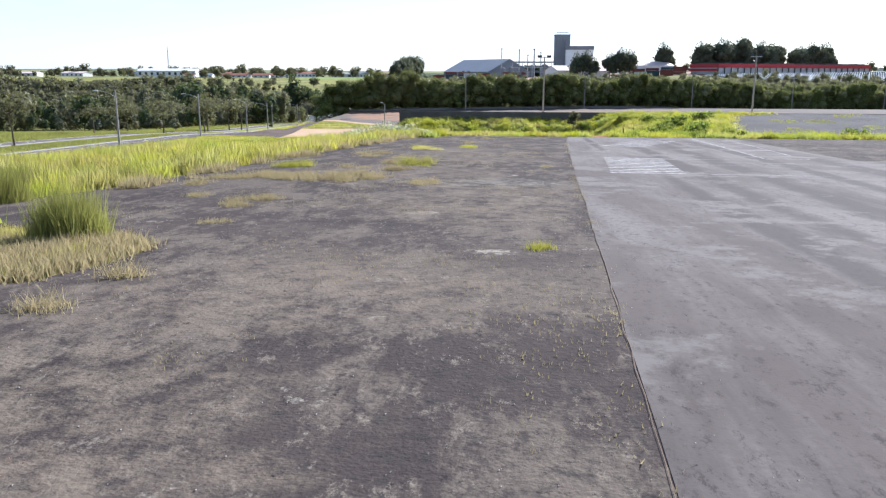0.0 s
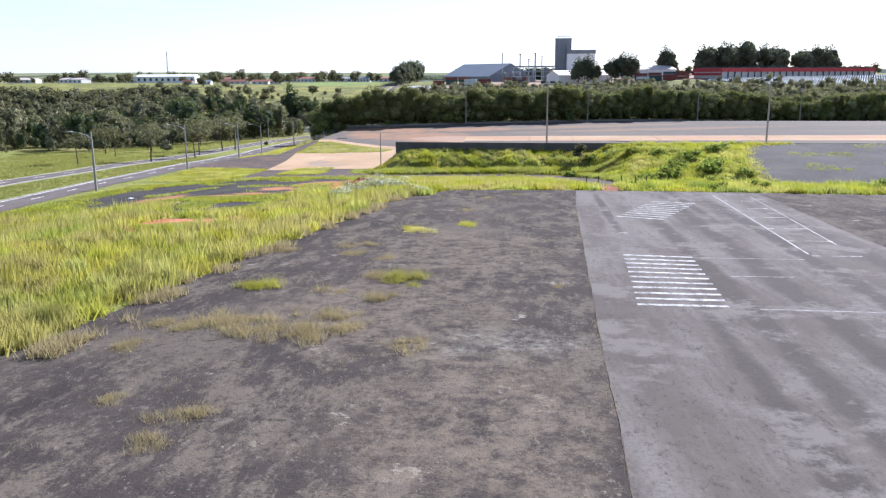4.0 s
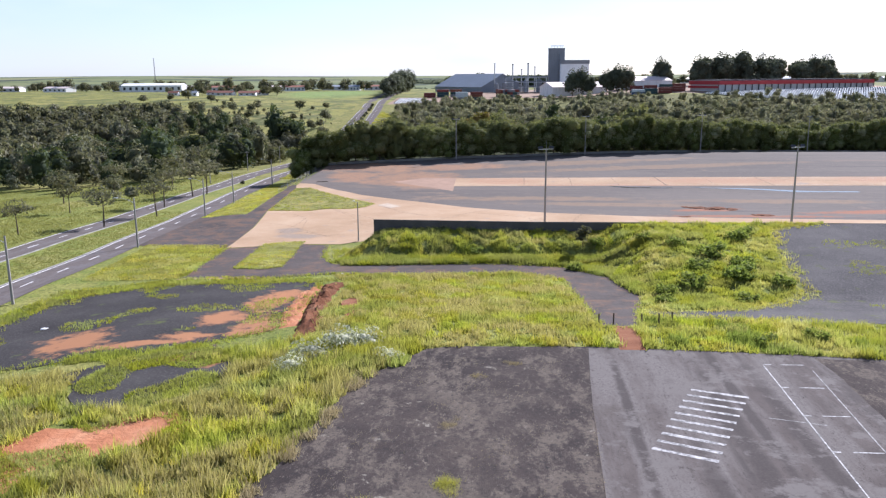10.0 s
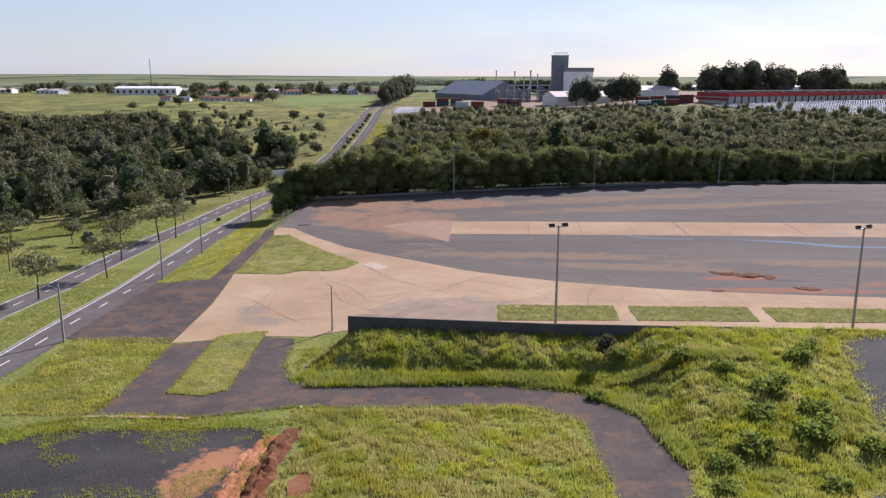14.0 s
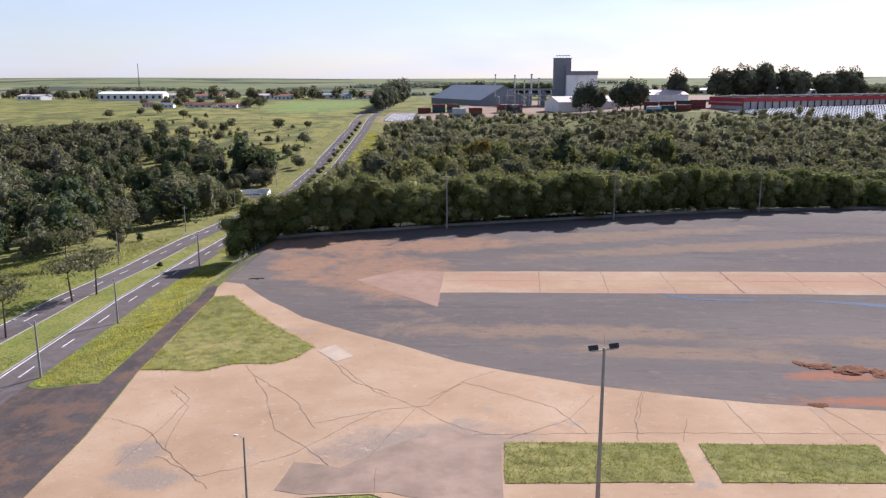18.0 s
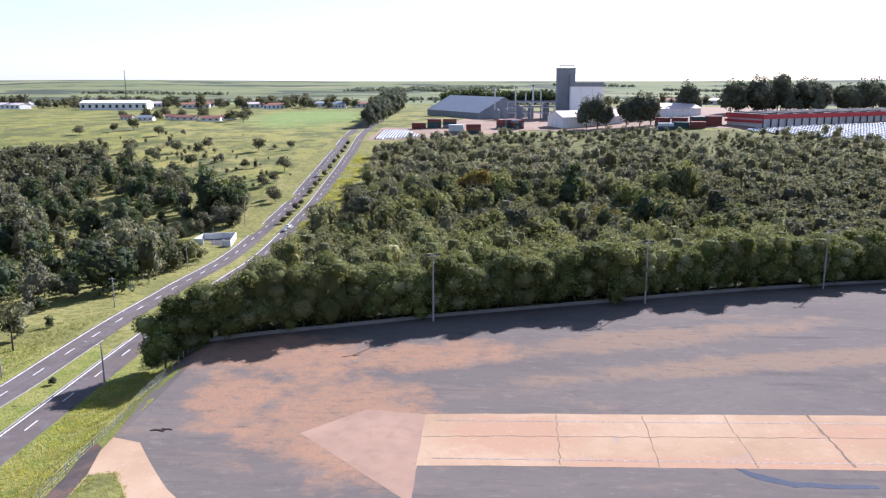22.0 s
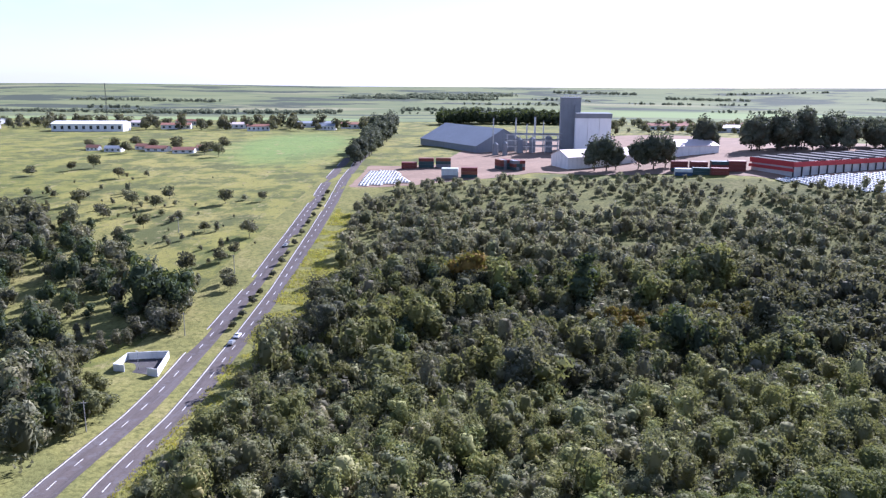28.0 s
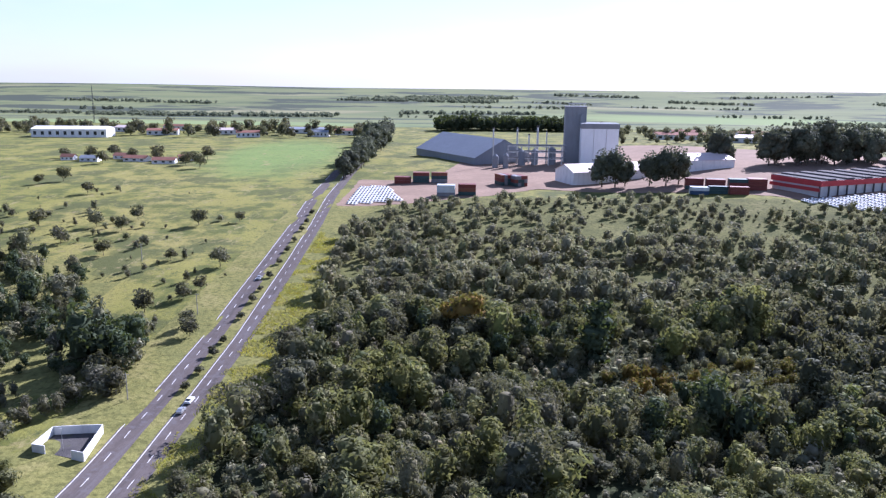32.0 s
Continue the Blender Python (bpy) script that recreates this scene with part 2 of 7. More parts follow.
def make_lane_asphalt(name="lane_asphalt", tone=1.0, dust=(0.155, 0.134, 0.127), turn=(1.0, 0.12, 1), lo=0.42, tracks=()):
    """Driven asphalt: pale dust in long streaks, and the dark tracks of wheels."""
    m, n, l, b = shade(name, 0.95, spec=0.05)
    c = ramp(n, l, noise_tex(n, l, 0.35, 6), ((0.3, tuple(tone * x for x in (0.082, 0.066, 0.062))), (0.7, tuple(tone * x for x in (0.113, 0.092, 0.086)))))
    c = mix(n, l, mask(n, l, noise_tex(n, l, 0.32, 6, turn, 0.65), lo, lo + 0.15), c, dust)
    c = mix(n, l, mask(n, l, noise_tex(n, l, 0.2, 6, turn, 0.7), 0.52, 0.66), c, tuple(tone * x for x in (0.068, 0.057, 0.055)))
    c = mix(n, l, mask(n, l, noise_tex(n, l, 0.09, 7, None, 0.7), 0.56, 0.66), c, tuple(tone * x for x in (0.1, 0.082, 0.075)))
    for at, size in tracks:
        c = stain(n, l, c, tuple(tone * x for x in (0.062, 0.051, 0.049)), at, size, -2.3, 0.35, 0.35)
    c = mix(n, l, mask(n, l, noise_tex(n, l, 7.0, 4), 0.45, 0.85), c, tuple(tone * x for x in (0.088, 0.073, 0.069)))
    c = mix(n, l, mask(n, l, noise_tex(n, l, 4.0, 7, (1, 0.5, 1), 0.85), 0.54, 0.64), c, tuple(tone * x for x in (0.062, 0.05, 0.048)))
    c = mix(n, l, mask(n, l, noise_tex(n, l, 0.23, 7, None, 0.75), 0.53, 0.6), c, tuple(0.92 * x for x in dust))
    c = mix(n, l, mask(n, l, noise_tex(n, l, 1.9, 8, (1.0, 0.45, 1), 0.88), 0.57, 0.63), c, tuple(tone * x for x in (0.058, 0.047, 0.046)))
    c = toned(n, l, c, 0.9)
    l.new(c, b.inputs["Base Color"])
    bump(n, l, b, noise_tex(n, l, 16.0, 3), 0.3, 0.015)
    return m


def stain(n, l, c, colour, at, size, turn=0.0, rough=0.55, scale=0.12):
    """A washed patch of another colour round a place, with a torn edge."""
    g = n.new("ShaderNodeNewGeometry").outputs["Position"]
    mp = n.new("ShaderNodeMapping")
    mp.vector_type = "TEXTURE"
    mp.inputs["Location"].default_value = (*spot(*at), 0)
    mp.inputs["Rotation"].default_value = (0, 0, radians(turn))
    mp.inputs["Scale"].default_value = (size[0], size[1], 1000)
    l.new(g, mp.inputs[0])
    d = n.new("ShaderNodeVectorMath")
    d.operation = "LENGTH"
    l.new(mp.outputs[0], d.inputs[0])
    w = n.new("ShaderNodeMath")
    w.operation = "MULTIPLY_ADD"
    l.new(noise_tex(n, l, scale, 7, None, 0.7), w.inputs[0])
    w.inputs[1].default_value = rough * 4
    l.new(d.outputs["Value"], w.inputs[2])
    q = n.new("ShaderNodeMapRange")
    q.inputs[1].default_value, q.inputs[2].default_value = 0.55 + rough * 2, 1.05 + rough * 2
    q.inputs[3].default_value, q.inputs[4].default_value = 0.9, 0.0
    l.new(w.outputs[0], q.inputs[0])
    return mix(n, l, q.outputs[0], c, colour)


def make_yard_asphalt():
    """The great yard: grey asphalt with washed red earth over it."""
    m, n, l, b = shade("yard_asphalt", 1.0, spec=0.05)
    c = ramp(n, l, noise_tex(n, l, 0.04, 6, (0.4, 1.2, 1)), ((0.3, (0.105, 0.088, 0.081)), (0.7, (0.145, 0.12, 0.107))))
    c = mix(n, l, mask(n, l, noise_tex(n, l, 0.05, 7, (0.28, 1.2, 1), 0.7), 0.57, 0.7), c, (0.19, 0.14, 0.108))
    c = mix(n, l, mask(n, l, noise_tex(n, l, 0.028, 6, None, 0.7), 0.6, 0.7), c, (0.235, 0.158, 0.112))
    c = mix(n, l, mask(n, l, noise_tex(n, l, 0.2, 6, (0.12, 1.2, 1)), 0.58, 0.72), c, (0.08, 0.07, 0.067))
    earth, red_soil = (0.215, 0.145, 0.1), (0.28, 0.11, 0.06)
    for at, size, turn in (((12, 232), (30, 5), 0), ((35, 312), (46, 6), 18), ((30, 222), (26, 4), -4), ((75, 228), (30, 4), 0), ((60, 300), (60, 5), 14)):
        c = stain(n, l, c, earth, at, size, turn)
    for at, size, turn in (((-24, 272), (17, 24), 20), ((-40, 300), (20, 10), 18), ((-12, 300), (22, 9), 18), ((-44, 280), (8, 14), 0), ((-46, 306), (16, 5), 18), ((-20, 262), (8, 8), 0)):
        c = stain(n, l, c, (0.285, 0.16, 0.098), at, size, turn)
    for at, size, turn in (((52, 214), (9, 3), 10), ((60, 204), (22, 2.5), 0), ((90, 212), (20, 4), 10)):
        c = stain(n, l, c, red_soil, at, size, turn, 0.5, 0.3)
    c = mix(n, l, mask(n, l, noise_tex(n, l, 0.45, 7, (0.5, 1.3, 1), 0.75), 0.56, 0.66), c, (0.165, 0.135, 0.118))
    c = mix(n, l, mask(n, l, noise_tex(n, l, 0.7, 7, (0.35, 1.0, 1), 0.8), 0.53, 0.7), c, (0.092, 0.079, 0.074))
    c = mix(n, l, mask(n, l, noise_tex(n, l, 0.6, 7, (0.4, 1.0, 1), 0.85), 0.56, 0.68), c, (0.175, 0.142, 0.12))
    c = mix(n, l, mask(n, l, noise_tex(n, l, 2.5, 6), 0.45, 0.85), c, (0.128, 0.108, 0.1))
    c = toned(n, l, c, 0.95)
    l.new(c, b.inputs["Base Color"])
    bump(n, l, b, noise_tex(n, l, 8.0, 4), 0.3, 0.02)
    return m


def make_concrete():
    m, n, l, b = shade("earth_stained_concrete", 1.0, spec=0.05)
    c = ramp(n, l, noise_tex(n, l, 0.07, 6), ((0.3, (0.265, 0.17, 0.1)), (0.5, (0.345, 0.232, 0.145)), (0.7, (0.41, 0.295, 0.195))))
    c = mix(n, l, mask(n, l, noise_tex(n, l, 0.25, 7, None, 0.75), 0.56, 0.72), c, (0.32, 0.195, 0.115))
    c = mix(n, l, mask(n, l, noise_tex(n, l, 0.11, 5), 0.63, 0.7), c, (0.24, 0.2, 0.17))
    for at, size, turn in (((-8, 190), (14, 7), 10), ((-40, 186), (5, 3), 0), ((-44, 192), (3, 4), 0), ((-14, 183), (8, 3), 0)):
        c = stain(n, l, c, (0.2, 0.165, 0.14), at, size, turn, 0.4, 0.25)
    for at, size, turn in (((4, 266), (14, 8), 0), ((70, 268), (26, 7), 0), ((120, 270), (20, 8), 0), ((35, 258), (30, 3), 1)):
        c = stain(n, l, c, (0.33, 0.19, 0.12), at, size, turn, 0.5, 0.2)
    c = mix(n, l, mask(n, l, noise_tex(n, l, 1.3, 7, None, 0.85), 0.57, 0.66), c, (0.23, 0.158, 0.105))
    c = mix(n, l, mask(n, l, noise_tex(n, l, 0.6, 7, None, 0.85), 0.58, 0.66), c, (0.42, 0.325, 0.235))
    c = mix(n, l, mask(n, l, noise_tex(n, l, 4.0, 5), 0.4, 0.8), c, (0.31, 0.228, 0.15))
    l.new(c, b.inputs["Base Color"])
    bump(n, l, b, noise_tex(n, l, 9.0, 4), 0.3, 0.02)
    return m


def make_gravel(name="dark_gravel", k=1.0):
    m, n, l, b = shade(name, 1.0, spec=0.04)
    c = ramp(n, l, noise_tex(n, l, 0.14, 6), ((0.3, (0.038 * k, 0.034 * k, 0.035 * k)), (0.7, (0.068 * k, 0.061 * k, 0.06 * k))))
    c = mix(n, l, mask(n, l, noise_tex(n, l, 4.5, 5), 0.5, 0.75), c, (0.1 * k, 0.091 * k, 0.088 * k))
    c = mix(n, l, mask(n, l, noise_tex(n, l, 0.3, 6), 0.6, 0.7), c, (0.1, 0.11, 0.045))
    for at, size, turn in (((-53.2, 117.3), (6, 7), 20), ((-44.8, 114.9), (10, 1.6), 15), ((-39.5, 118.6), (4, 2), 10), ((-37.0, 126.4), (4, 6), -10), ((-31.0, 120.7), (4, 8), 10), ((-31.9, 109.5), (3.5, 5), -10), ((-33.3, 135.6), (4, 9), 5), ((-36.0, 109.5), (5, 2), 10), ((-31.5, 140.3), (3.5, 5), 0)):
        c = stain(n, l, c, (0.36, 0.17, 0.09), at, tuple(0.72 * q for q in size), turn, 0.75, 0.5)
    c = toned(n, l, c, 0.85)
    l.new(c, b.inputs["Base Color"])
    bump(n, l, b, noise_tex(n, l, 5.0, 5), 0.8, 0.08)
    return m


def make_dirt(name="red_earth", k=1.0):
    m, n, l, b = shade(name, 1.0, spec=0.1)
    c = ramp(n, l, noise_tex(n, l, 0.3, 7), ((0.3, (0.22 * k, 0.08 * k, 0.038 * k)), (0.52, (0.36 * k, 0.15 * k, 0.075 * k)), (0.72, (0.44 * k, 0.23 * k, 0.13 * k))))
    c = mix(n, l, mask(n, l, noise_tex(n, l, 2.4, 6), 0.45, 0.75), c, (0.3 * k, 0.12 * k, 0.06 * k))
    l.new(c, b.inputs["Base Color"])
    bump(n, l, b, noise_tex(n, l, 2.5, 6), 0.9, 0.15)
    return m


def make_paint(name="road_paint", tones=(0.1, 0.28, 0.48)):
    """White road paint worn through to the asphalt."""
    m, n, l, b = shade(name, 0.75, spec=0.2)
    c = ramp(n, l, noise_tex(n, l, 2.2, 7, None, 0.8), tuple((p, (k, k * 0.95, k * 0.92)) for p, k in zip((0.42, 0.53, 0.7), tones)))
    l.new(c, b.inputs["Base Color"])
    bump(n, l, b, noise_tex(n, l, 12.0, 3), 0.2, 0.01)
    return m


def make_leaf(name, cols, glow=0.35, dull=(0.055, 0.075, 0.02), scale=0.03, through_leaf=(0.16, 0.2, 0.02), cells=0.0, mute=0.95):
    """Leaves: colour by clump, light coming through."""
    m, n, l, b = shade(name, 0.85, spec=0.06)
    g = n.new("ShaderNodeNewGeometry")
    c = ramp(n, l, g.outputs["Random Per Island"], tuple(((i + 0.5) / len(cols), x) for i, x in enumerate(cols)))
    o = n.new("ShaderNodeObjectInfo")
    hsv = n.new("ShaderNodeHueSaturation")
    r = n.new("ShaderNodeMapRange")
    r.inputs[3].default_value, r.inputs[4].default_value = 0.8, 1.25
    l.new(o.outputs["Random"], r.inputs[0])
    l.new(r.outputs[0], hsv.inputs["Value"])
    l.new(c, hsv.inputs["Color"])
    c = mix(n, l, mask(n, l, noise_tex(n, l, scale, 4), 0.42, 0.66), hsv.outputs[0], dull)
    if cells:
        pos = n.new("ShaderNodeNewGeometry").outputs["Position"]
        vo = n.new("ShaderNodeTexVoronoi")
        vo.voronoi_dimensions = "2D"
        vo.inputs["Scale"].default_value = cells
        l.new(pos, vo.inputs["Vector"])
        sep = n.new("ShaderNodeSeparateColor")
        l.new(vo.outputs["Color"], sep.inputs[0])
        tone = n.new("ShaderNodeHueSaturation")
        for src, sock, lo, hi in ((0, "Hue", 0.47, 0.51), (1, "Saturation", 0.8, 1.2), (2, "Value", 0.65, 1.4)):
            q = n.new("ShaderNodeMapRange")
            q.inputs[3].default_value, q.inputs[4].default_value = lo, hi
            l.new(sep.outputs[src], q.inputs[0])
            l.new(q.outputs[0], tone.inputs[sock])
        l.new(c, tone.inputs["Color"])
        c = tone.outputs[0]
    calm = n.new("ShaderNodeHueSaturation")
    calm.inputs["Saturation"].default_value = mute
    l.new(c, calm.inputs["Color"])
    c = calm.outputs[0]
    l.new(c, b.inputs["Base Color"])
    t = n.new("ShaderNodeBsdfTranslucent")
    bright = mix(n, l, 0.55, c, through_leaf)
    l.new(bright, t.inputs[0])
    s = n.new("ShaderNodeMixShader")
    s.inputs[0].default_value = glow
    l.new(b.outputs[0], s.inputs[1])
    l.new(t.outputs[0], s.inputs[2])
    l.new(s.outputs[0], n["Material Output"].inputs[0])
    return m


M_GRASS, M_PASTURE, M_FAR = make_grass_ground(), make_pasture(), make_far()
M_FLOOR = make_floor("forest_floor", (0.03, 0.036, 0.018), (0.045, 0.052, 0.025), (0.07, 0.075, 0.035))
M_VERGE = make_floor("verge_grass_ground", (0.15, 0.15, 0.052), (0.19, 0.18, 0.058), (0.245, 0.215, 0.085))
M_HEATH = make_floor("scrub_floor", (0.095, 0.098, 0.036), (0.135, 0.132, 0.046), (0.175, 0.162, 0.066))
M_OLD, M_LANE, M_YARD = make_old_asphalt(), make_lane_asphalt(tracks=(((12.6, 22), (0.7, 26)), ((16.0, 50), (0.9, 42)), ((20.3, 60), (1.0, 46)), ((25.2, 62), (0.9, 46)), ((22.8, 90), (0.6, 22)), ((12.6, 86), (0.5, 18)), ((30, 40), (1.2, 40)))), make_yard_asphalt()
M_ROAD = make_lane_asphalt("road_asphalt", 1.25, (0.145, 0.126, 0.127), (1.4, 0.08, 1), 0.5)
M_DRIVE = make_lane_asphalt("drive_asphalt", 0.9, (0.15, 0.095, 0.07), (0.8, 0.5, 1), 0.5)
M_CONC, M_GRAVEL, M_DIRT = make_concrete(), make_gravel(), make_dirt()
M_GRAVELE = make_gravel("grey_gravel", 1.7)
M_WEDGE = plain("earthy_concrete", (0.29, 0.19, 0.135), 0.95, 0, 0.2, 0.12, 0.3)
M_CRACK = plain("crack_filler", (0.15, 0.11, 0.08), 1.0, 0, 0.3, 1.0)
M_DARKDIRT = make_dirt("dark_red_earth", 0.4)
M_BROWNDIRT = make_dirt("brown_earth", 0.55)
M_PALEDIRT = plain("packed_earth", (0.25, 0.175, 0.125), 0.95, 0, 0.25, 0.05, 0.3)
M_PAINT = make_paint()
M_ROADPAINT = make_paint("bright_road_paint", (0.3, 0.62, 0.75))
M_WALL = plain("weathered_block_wall", (0.11, 0.1, 0.092), 0.95, 0, 0.25, 0.4, 0.4)
M_SLAB = plain("pale_slab", (0.4, 0.32, 0.24), 0.95, 0, 0.15, 0.5, 0.2)
M_PALEWALL = plain("pale_block_wall", (0.2, 0.185, 0.17), 0.95, 0, 0.2, 0.3, 0.3)
M_KERB = plain("kerb_concrete", (0.25, 0.24, 0.225), 0.95, 0, 0.25, 0.5, 0.4)
M_PATCH = plain("dark_worn_concrete", (0.26, 0.19, 0.14), 1.0, 0, 0.3, 0.2, 0.35)
M_WHITE = plain("white_render", (0.72, 0.71, 0.69), 0.85, 0, 0.06, 0.3, 0.35)
M_POLE = plain("concrete_pole", (0.3, 0.28, 0.26), 0.9, 0, 0.15, 1.0, 0.2)
M_STEEL = plain("galvanised_steel", (0.45, 0.46, 0.47), 0.45, 0.7)
M_DARKSTEEL = plain("dark_steel", (0.06, 0.06, 0.065), 0.5, 0.4)
M_LENS = plain("lamp_glass", (0.75, 0.77, 0.8), 0.1)
M_BARK = plain("bark", (0.11, 0.085, 0.065), 1.0, 0, 0.3, 2.0, 0.3)
M_LEAF = make_leaf("forest_leaves", ((0.056, 0.062, 0.04), (0.090, 0.097, 0.057), (0.132, 0.133, 0.076), (0.182, 0.175, 0.1)), 0.3, dull=(0.102, 0.100, 0.062), through_leaf=(0.206, 0.198, 0.062), cells=0.14)
M_SCRUB = make_leaf("scrub_leaves", ((0.125, 0.135, 0.07), (0.175, 0.18, 0.092), (0.225, 0.22, 0.118), (0.28, 0.258, 0.145)), 0.34, dull=(0.15, 0.145, 0.085), through_leaf=(0.19, 0.187, 0.075), cells=0.17)
M_LEAFB = make_leaf("bright_leaves", ((0.066, 0.083, 0.036), (0.122, 0.139, 0.053), (0.184, 0.19, 0.071), (0.245, 0.238, 0.1)), 0.34, dull=(0.122, 0.126, 0.06), through_leaf=(0.245, 0.245, 0.058), cells=0.15)
M_HEDGE = make_leaf("hedge_leaves", ((0.040, 0.056, 0.016), (0.077, 0.097, 0.027), (0.130, 0.147, 0.048), (0.259, 0.260, 0.144)), 0.38, dull=(0.109, 0.116, 0.050), through_leaf=(0.227, 0.230, 0.048), mute=1.05)
M_BED = make_leaf("mown_grass_blades", ((0.155, 0.165, 0.04), (0.2, 0.205, 0.05), (0.255, 0.235, 0.075)), 0.45, dull=(0.2, 0.195, 0.055), scale=0.12, through_leaf=(0.24, 0.24, 0.045))
M_EUCA = make_leaf("eucalyptus_leaves", ((0.072, 0.081, 0.053), (0.106, 0.115, 0.073), (0.144, 0.151, 0.095)), 0.25, dull=(0.081, 0.086, 0.058), through_leaf=(0.108, 0.120, 0.050))
M_PINE = make_leaf("pine_needles", ((0.034, 0.048, 0.026), (0.054, 0.072, 0.038), (0.078, 0.097, 0.05)), 0.2, dull=(0.045, 0.054, 0.032))
M_ORANGE = make_leaf("flowering_leaves", ((0.22, 0.12, 0.02), (0.27, 0.16, 0.03), (0.18, 0.13, 0.03)), 0.3, dull=(0.12, 0.1, 0.03))
M_TALL = make_leaf("tall_grass_blades", ((0.235, 0.245, 0.048), (0.315, 0.308, 0.06), (0.385, 0.355, 0.08), (0.43, 0.38, 0.13)), 0.55, dull=(0.255, 0.26, 0.052), scale=0.07, through_leaf=(0.34, 0.335, 0.04), cells=0.35, mute=0.94)
M_YELLOW = make_leaf("yellow_grass_blades", ((0.33, 0.29, 0.085), (0.4, 0.35, 0.12), (0.43, 0.36, 0.19)), 0.5, dull=(0.33, 0.3, 0.095), scale=0.07, through_leaf=(0.37, 0.33, 0.08), mute=1.0)
M_LUSH = make_leaf("lush_grass_blades", ((0.17, 0.205, 0.032), (0.23, 0.262, 0.042), (0.3, 0.31, 0.06)), 0.55, dull=(0.265, 0.27, 0.055), scale=0.1, through_leaf=(0.29, 0.31, 0.03), cells=0.35, mute=0.94)
M_LUSHLEAF = make_leaf("rank_leaves", ((0.12, 0.165, 0.026), (0.18, 0.225, 0.036), (0.245, 0.275, 0.055)), 0.5, dull=(0.21, 0.235, 0.048), scale=0.15)
M_CREAM = make_leaf("cream_flowers", ((0.2, 0.23, 0.08), (0.48, 0.47, 0.34), (0.6, 0.58, 0.46)), 0.35, dull=(0.36, 0.37, 0.22), through_leaf=(0.4, 0.42, 0.2))
M_DRY = make_leaf("dry_grass_blades", ((0.3, 0.24, 0.13), (0.38, 0.31, 0.18), (0.24, 0.2, 0.09)), 0.4, dull=(0.3, 0.25, 0.13), through_leaf=(0.36, 0.29, 0.14))

# ---- helpers for building ----


def link_mesh(name, verts, faces, material):
    me = bpy.data.meshes.new(name)
    me.from_pydata([tuple(v) for v in verts], [], [tuple(f) for f in faces])
    me.materials.append(material)
    me.update()
    return new(name, me)


def part(name, bm, material, parent=None, label=""):
    me = bpy.data.meshes.new(name)
    bm.to_mesh(me)
    bm.free()
    me.materials.append(material)
    ob = new(name, me)
    if parent:
        ob.parent = parent
    return tagged(ob, label)


def empty(name, label, category, m=None, group="", kind=""):
    ob = new(name)
    if m is not None:
        ob.matrix_basis = m
    return tagged(ob, label, category, group, kind)


def box(bm, x0, x1, y0, y1, z0, z1, m=None):
    vs = [bm.verts.new((x, y, z)) for z in (z0, z1) for x, y in ((x0, y0), (x1, y0), (x1, y1), (x0, y1))]
    for f in ((3, 2, 1, 0), (4, 5, 6, 7), (0, 1, 5, 4), (1, 2, 6, 5), (2, 3, 7, 6), (3, 0, 4, 7)):
        bm.faces.new([vs[i] for i in f])
    if m is not None:
        bmesh.ops.transform(bm, matrix=m, verts=vs)
    return vs


def tube(bm, a, b, r0, r1=None, n=8):
    """A tapered round bar from a to b."""
    a, b = Vector(a), Vector(b)
    r1 = r0 if r1 is None else r1
    q = (b - a).to_track_quat("Z", "Y")
    rings = []
    for c, r in ((a, r0), (b, r1)):
        rings.append([bm.verts.new(c + q @ Vector((r * math.cos(2 * math.pi * i / n), r * math.sin(2 * math.pi * i / n), 0))) for i in range(n)])
    for i in range(n):
        bm.faces.new((rings[0][i], rings[0][(i + 1) % n], rings[1][(i + 1) % n], rings[1][i]))
    bm.faces.new(rings[0][::-1])
    bm.faces.new(rings[1])


def prism(bm, outline, y0, y1):
    """An outline of (x, z) drawn out along y."""
    a = [bm.verts.new((x, y0, z)) for x, z in outline]
    b = [bm.verts.new((x, y1, z)) for x, z in outline]
    n = len(a)
    bm.faces.new(a)
    bm.faces.new(b[::-1])
    for i in range(n):
        bm.faces.new((a[i], b[i], b[(i + 1) % n], a[(i + 1) % n]))
    bmesh.ops.recalc_face_normals(bm, faces=bm.faces[:])


def one(fn, *a, **k):
    bm = bmesh.new()
    fn(bm, *a, **k)
    return bm


# ---- the lie of the land ----


def sm(t):
    t = np.clip(t, 0, 1)
    return t * t * (3 - 2 * t)


def along(ys, zs):
    ys, zs = np.array(ys, float), np.array(zs, float)
    d = np.diff(zs) / np.diff(ys)
    s = np.zeros(len(ys))
    s[1:-1] = np.where(d[1:] * d[:-1] > 0, 2 * d[1:] * d[:-1] / np.where(d[1:] + d[:-1] == 0, 1, d[1:] + d[:-1]), 0)
    s[0], s[-1] = d[0], d[-1]

    def f(y):
        y = np.clip(y, ys[0], ys[-1] - 1e-6)
        i = np.clip(np.searchsorted(ys, y, side="right") - 1, 0, len(ys) - 2)
        w = ys[i + 1] - ys[i]
        t = (y - ys[i]) / w
        return zs[i] * (1 + 2 * t) * (1 - t) ** 2 + s[i] * w * t * (1 - t) ** 2 + zs[i + 1] * t * t * (3 - 2 * t) + s[i + 1] * w * t * t * (t - 1)
    return f


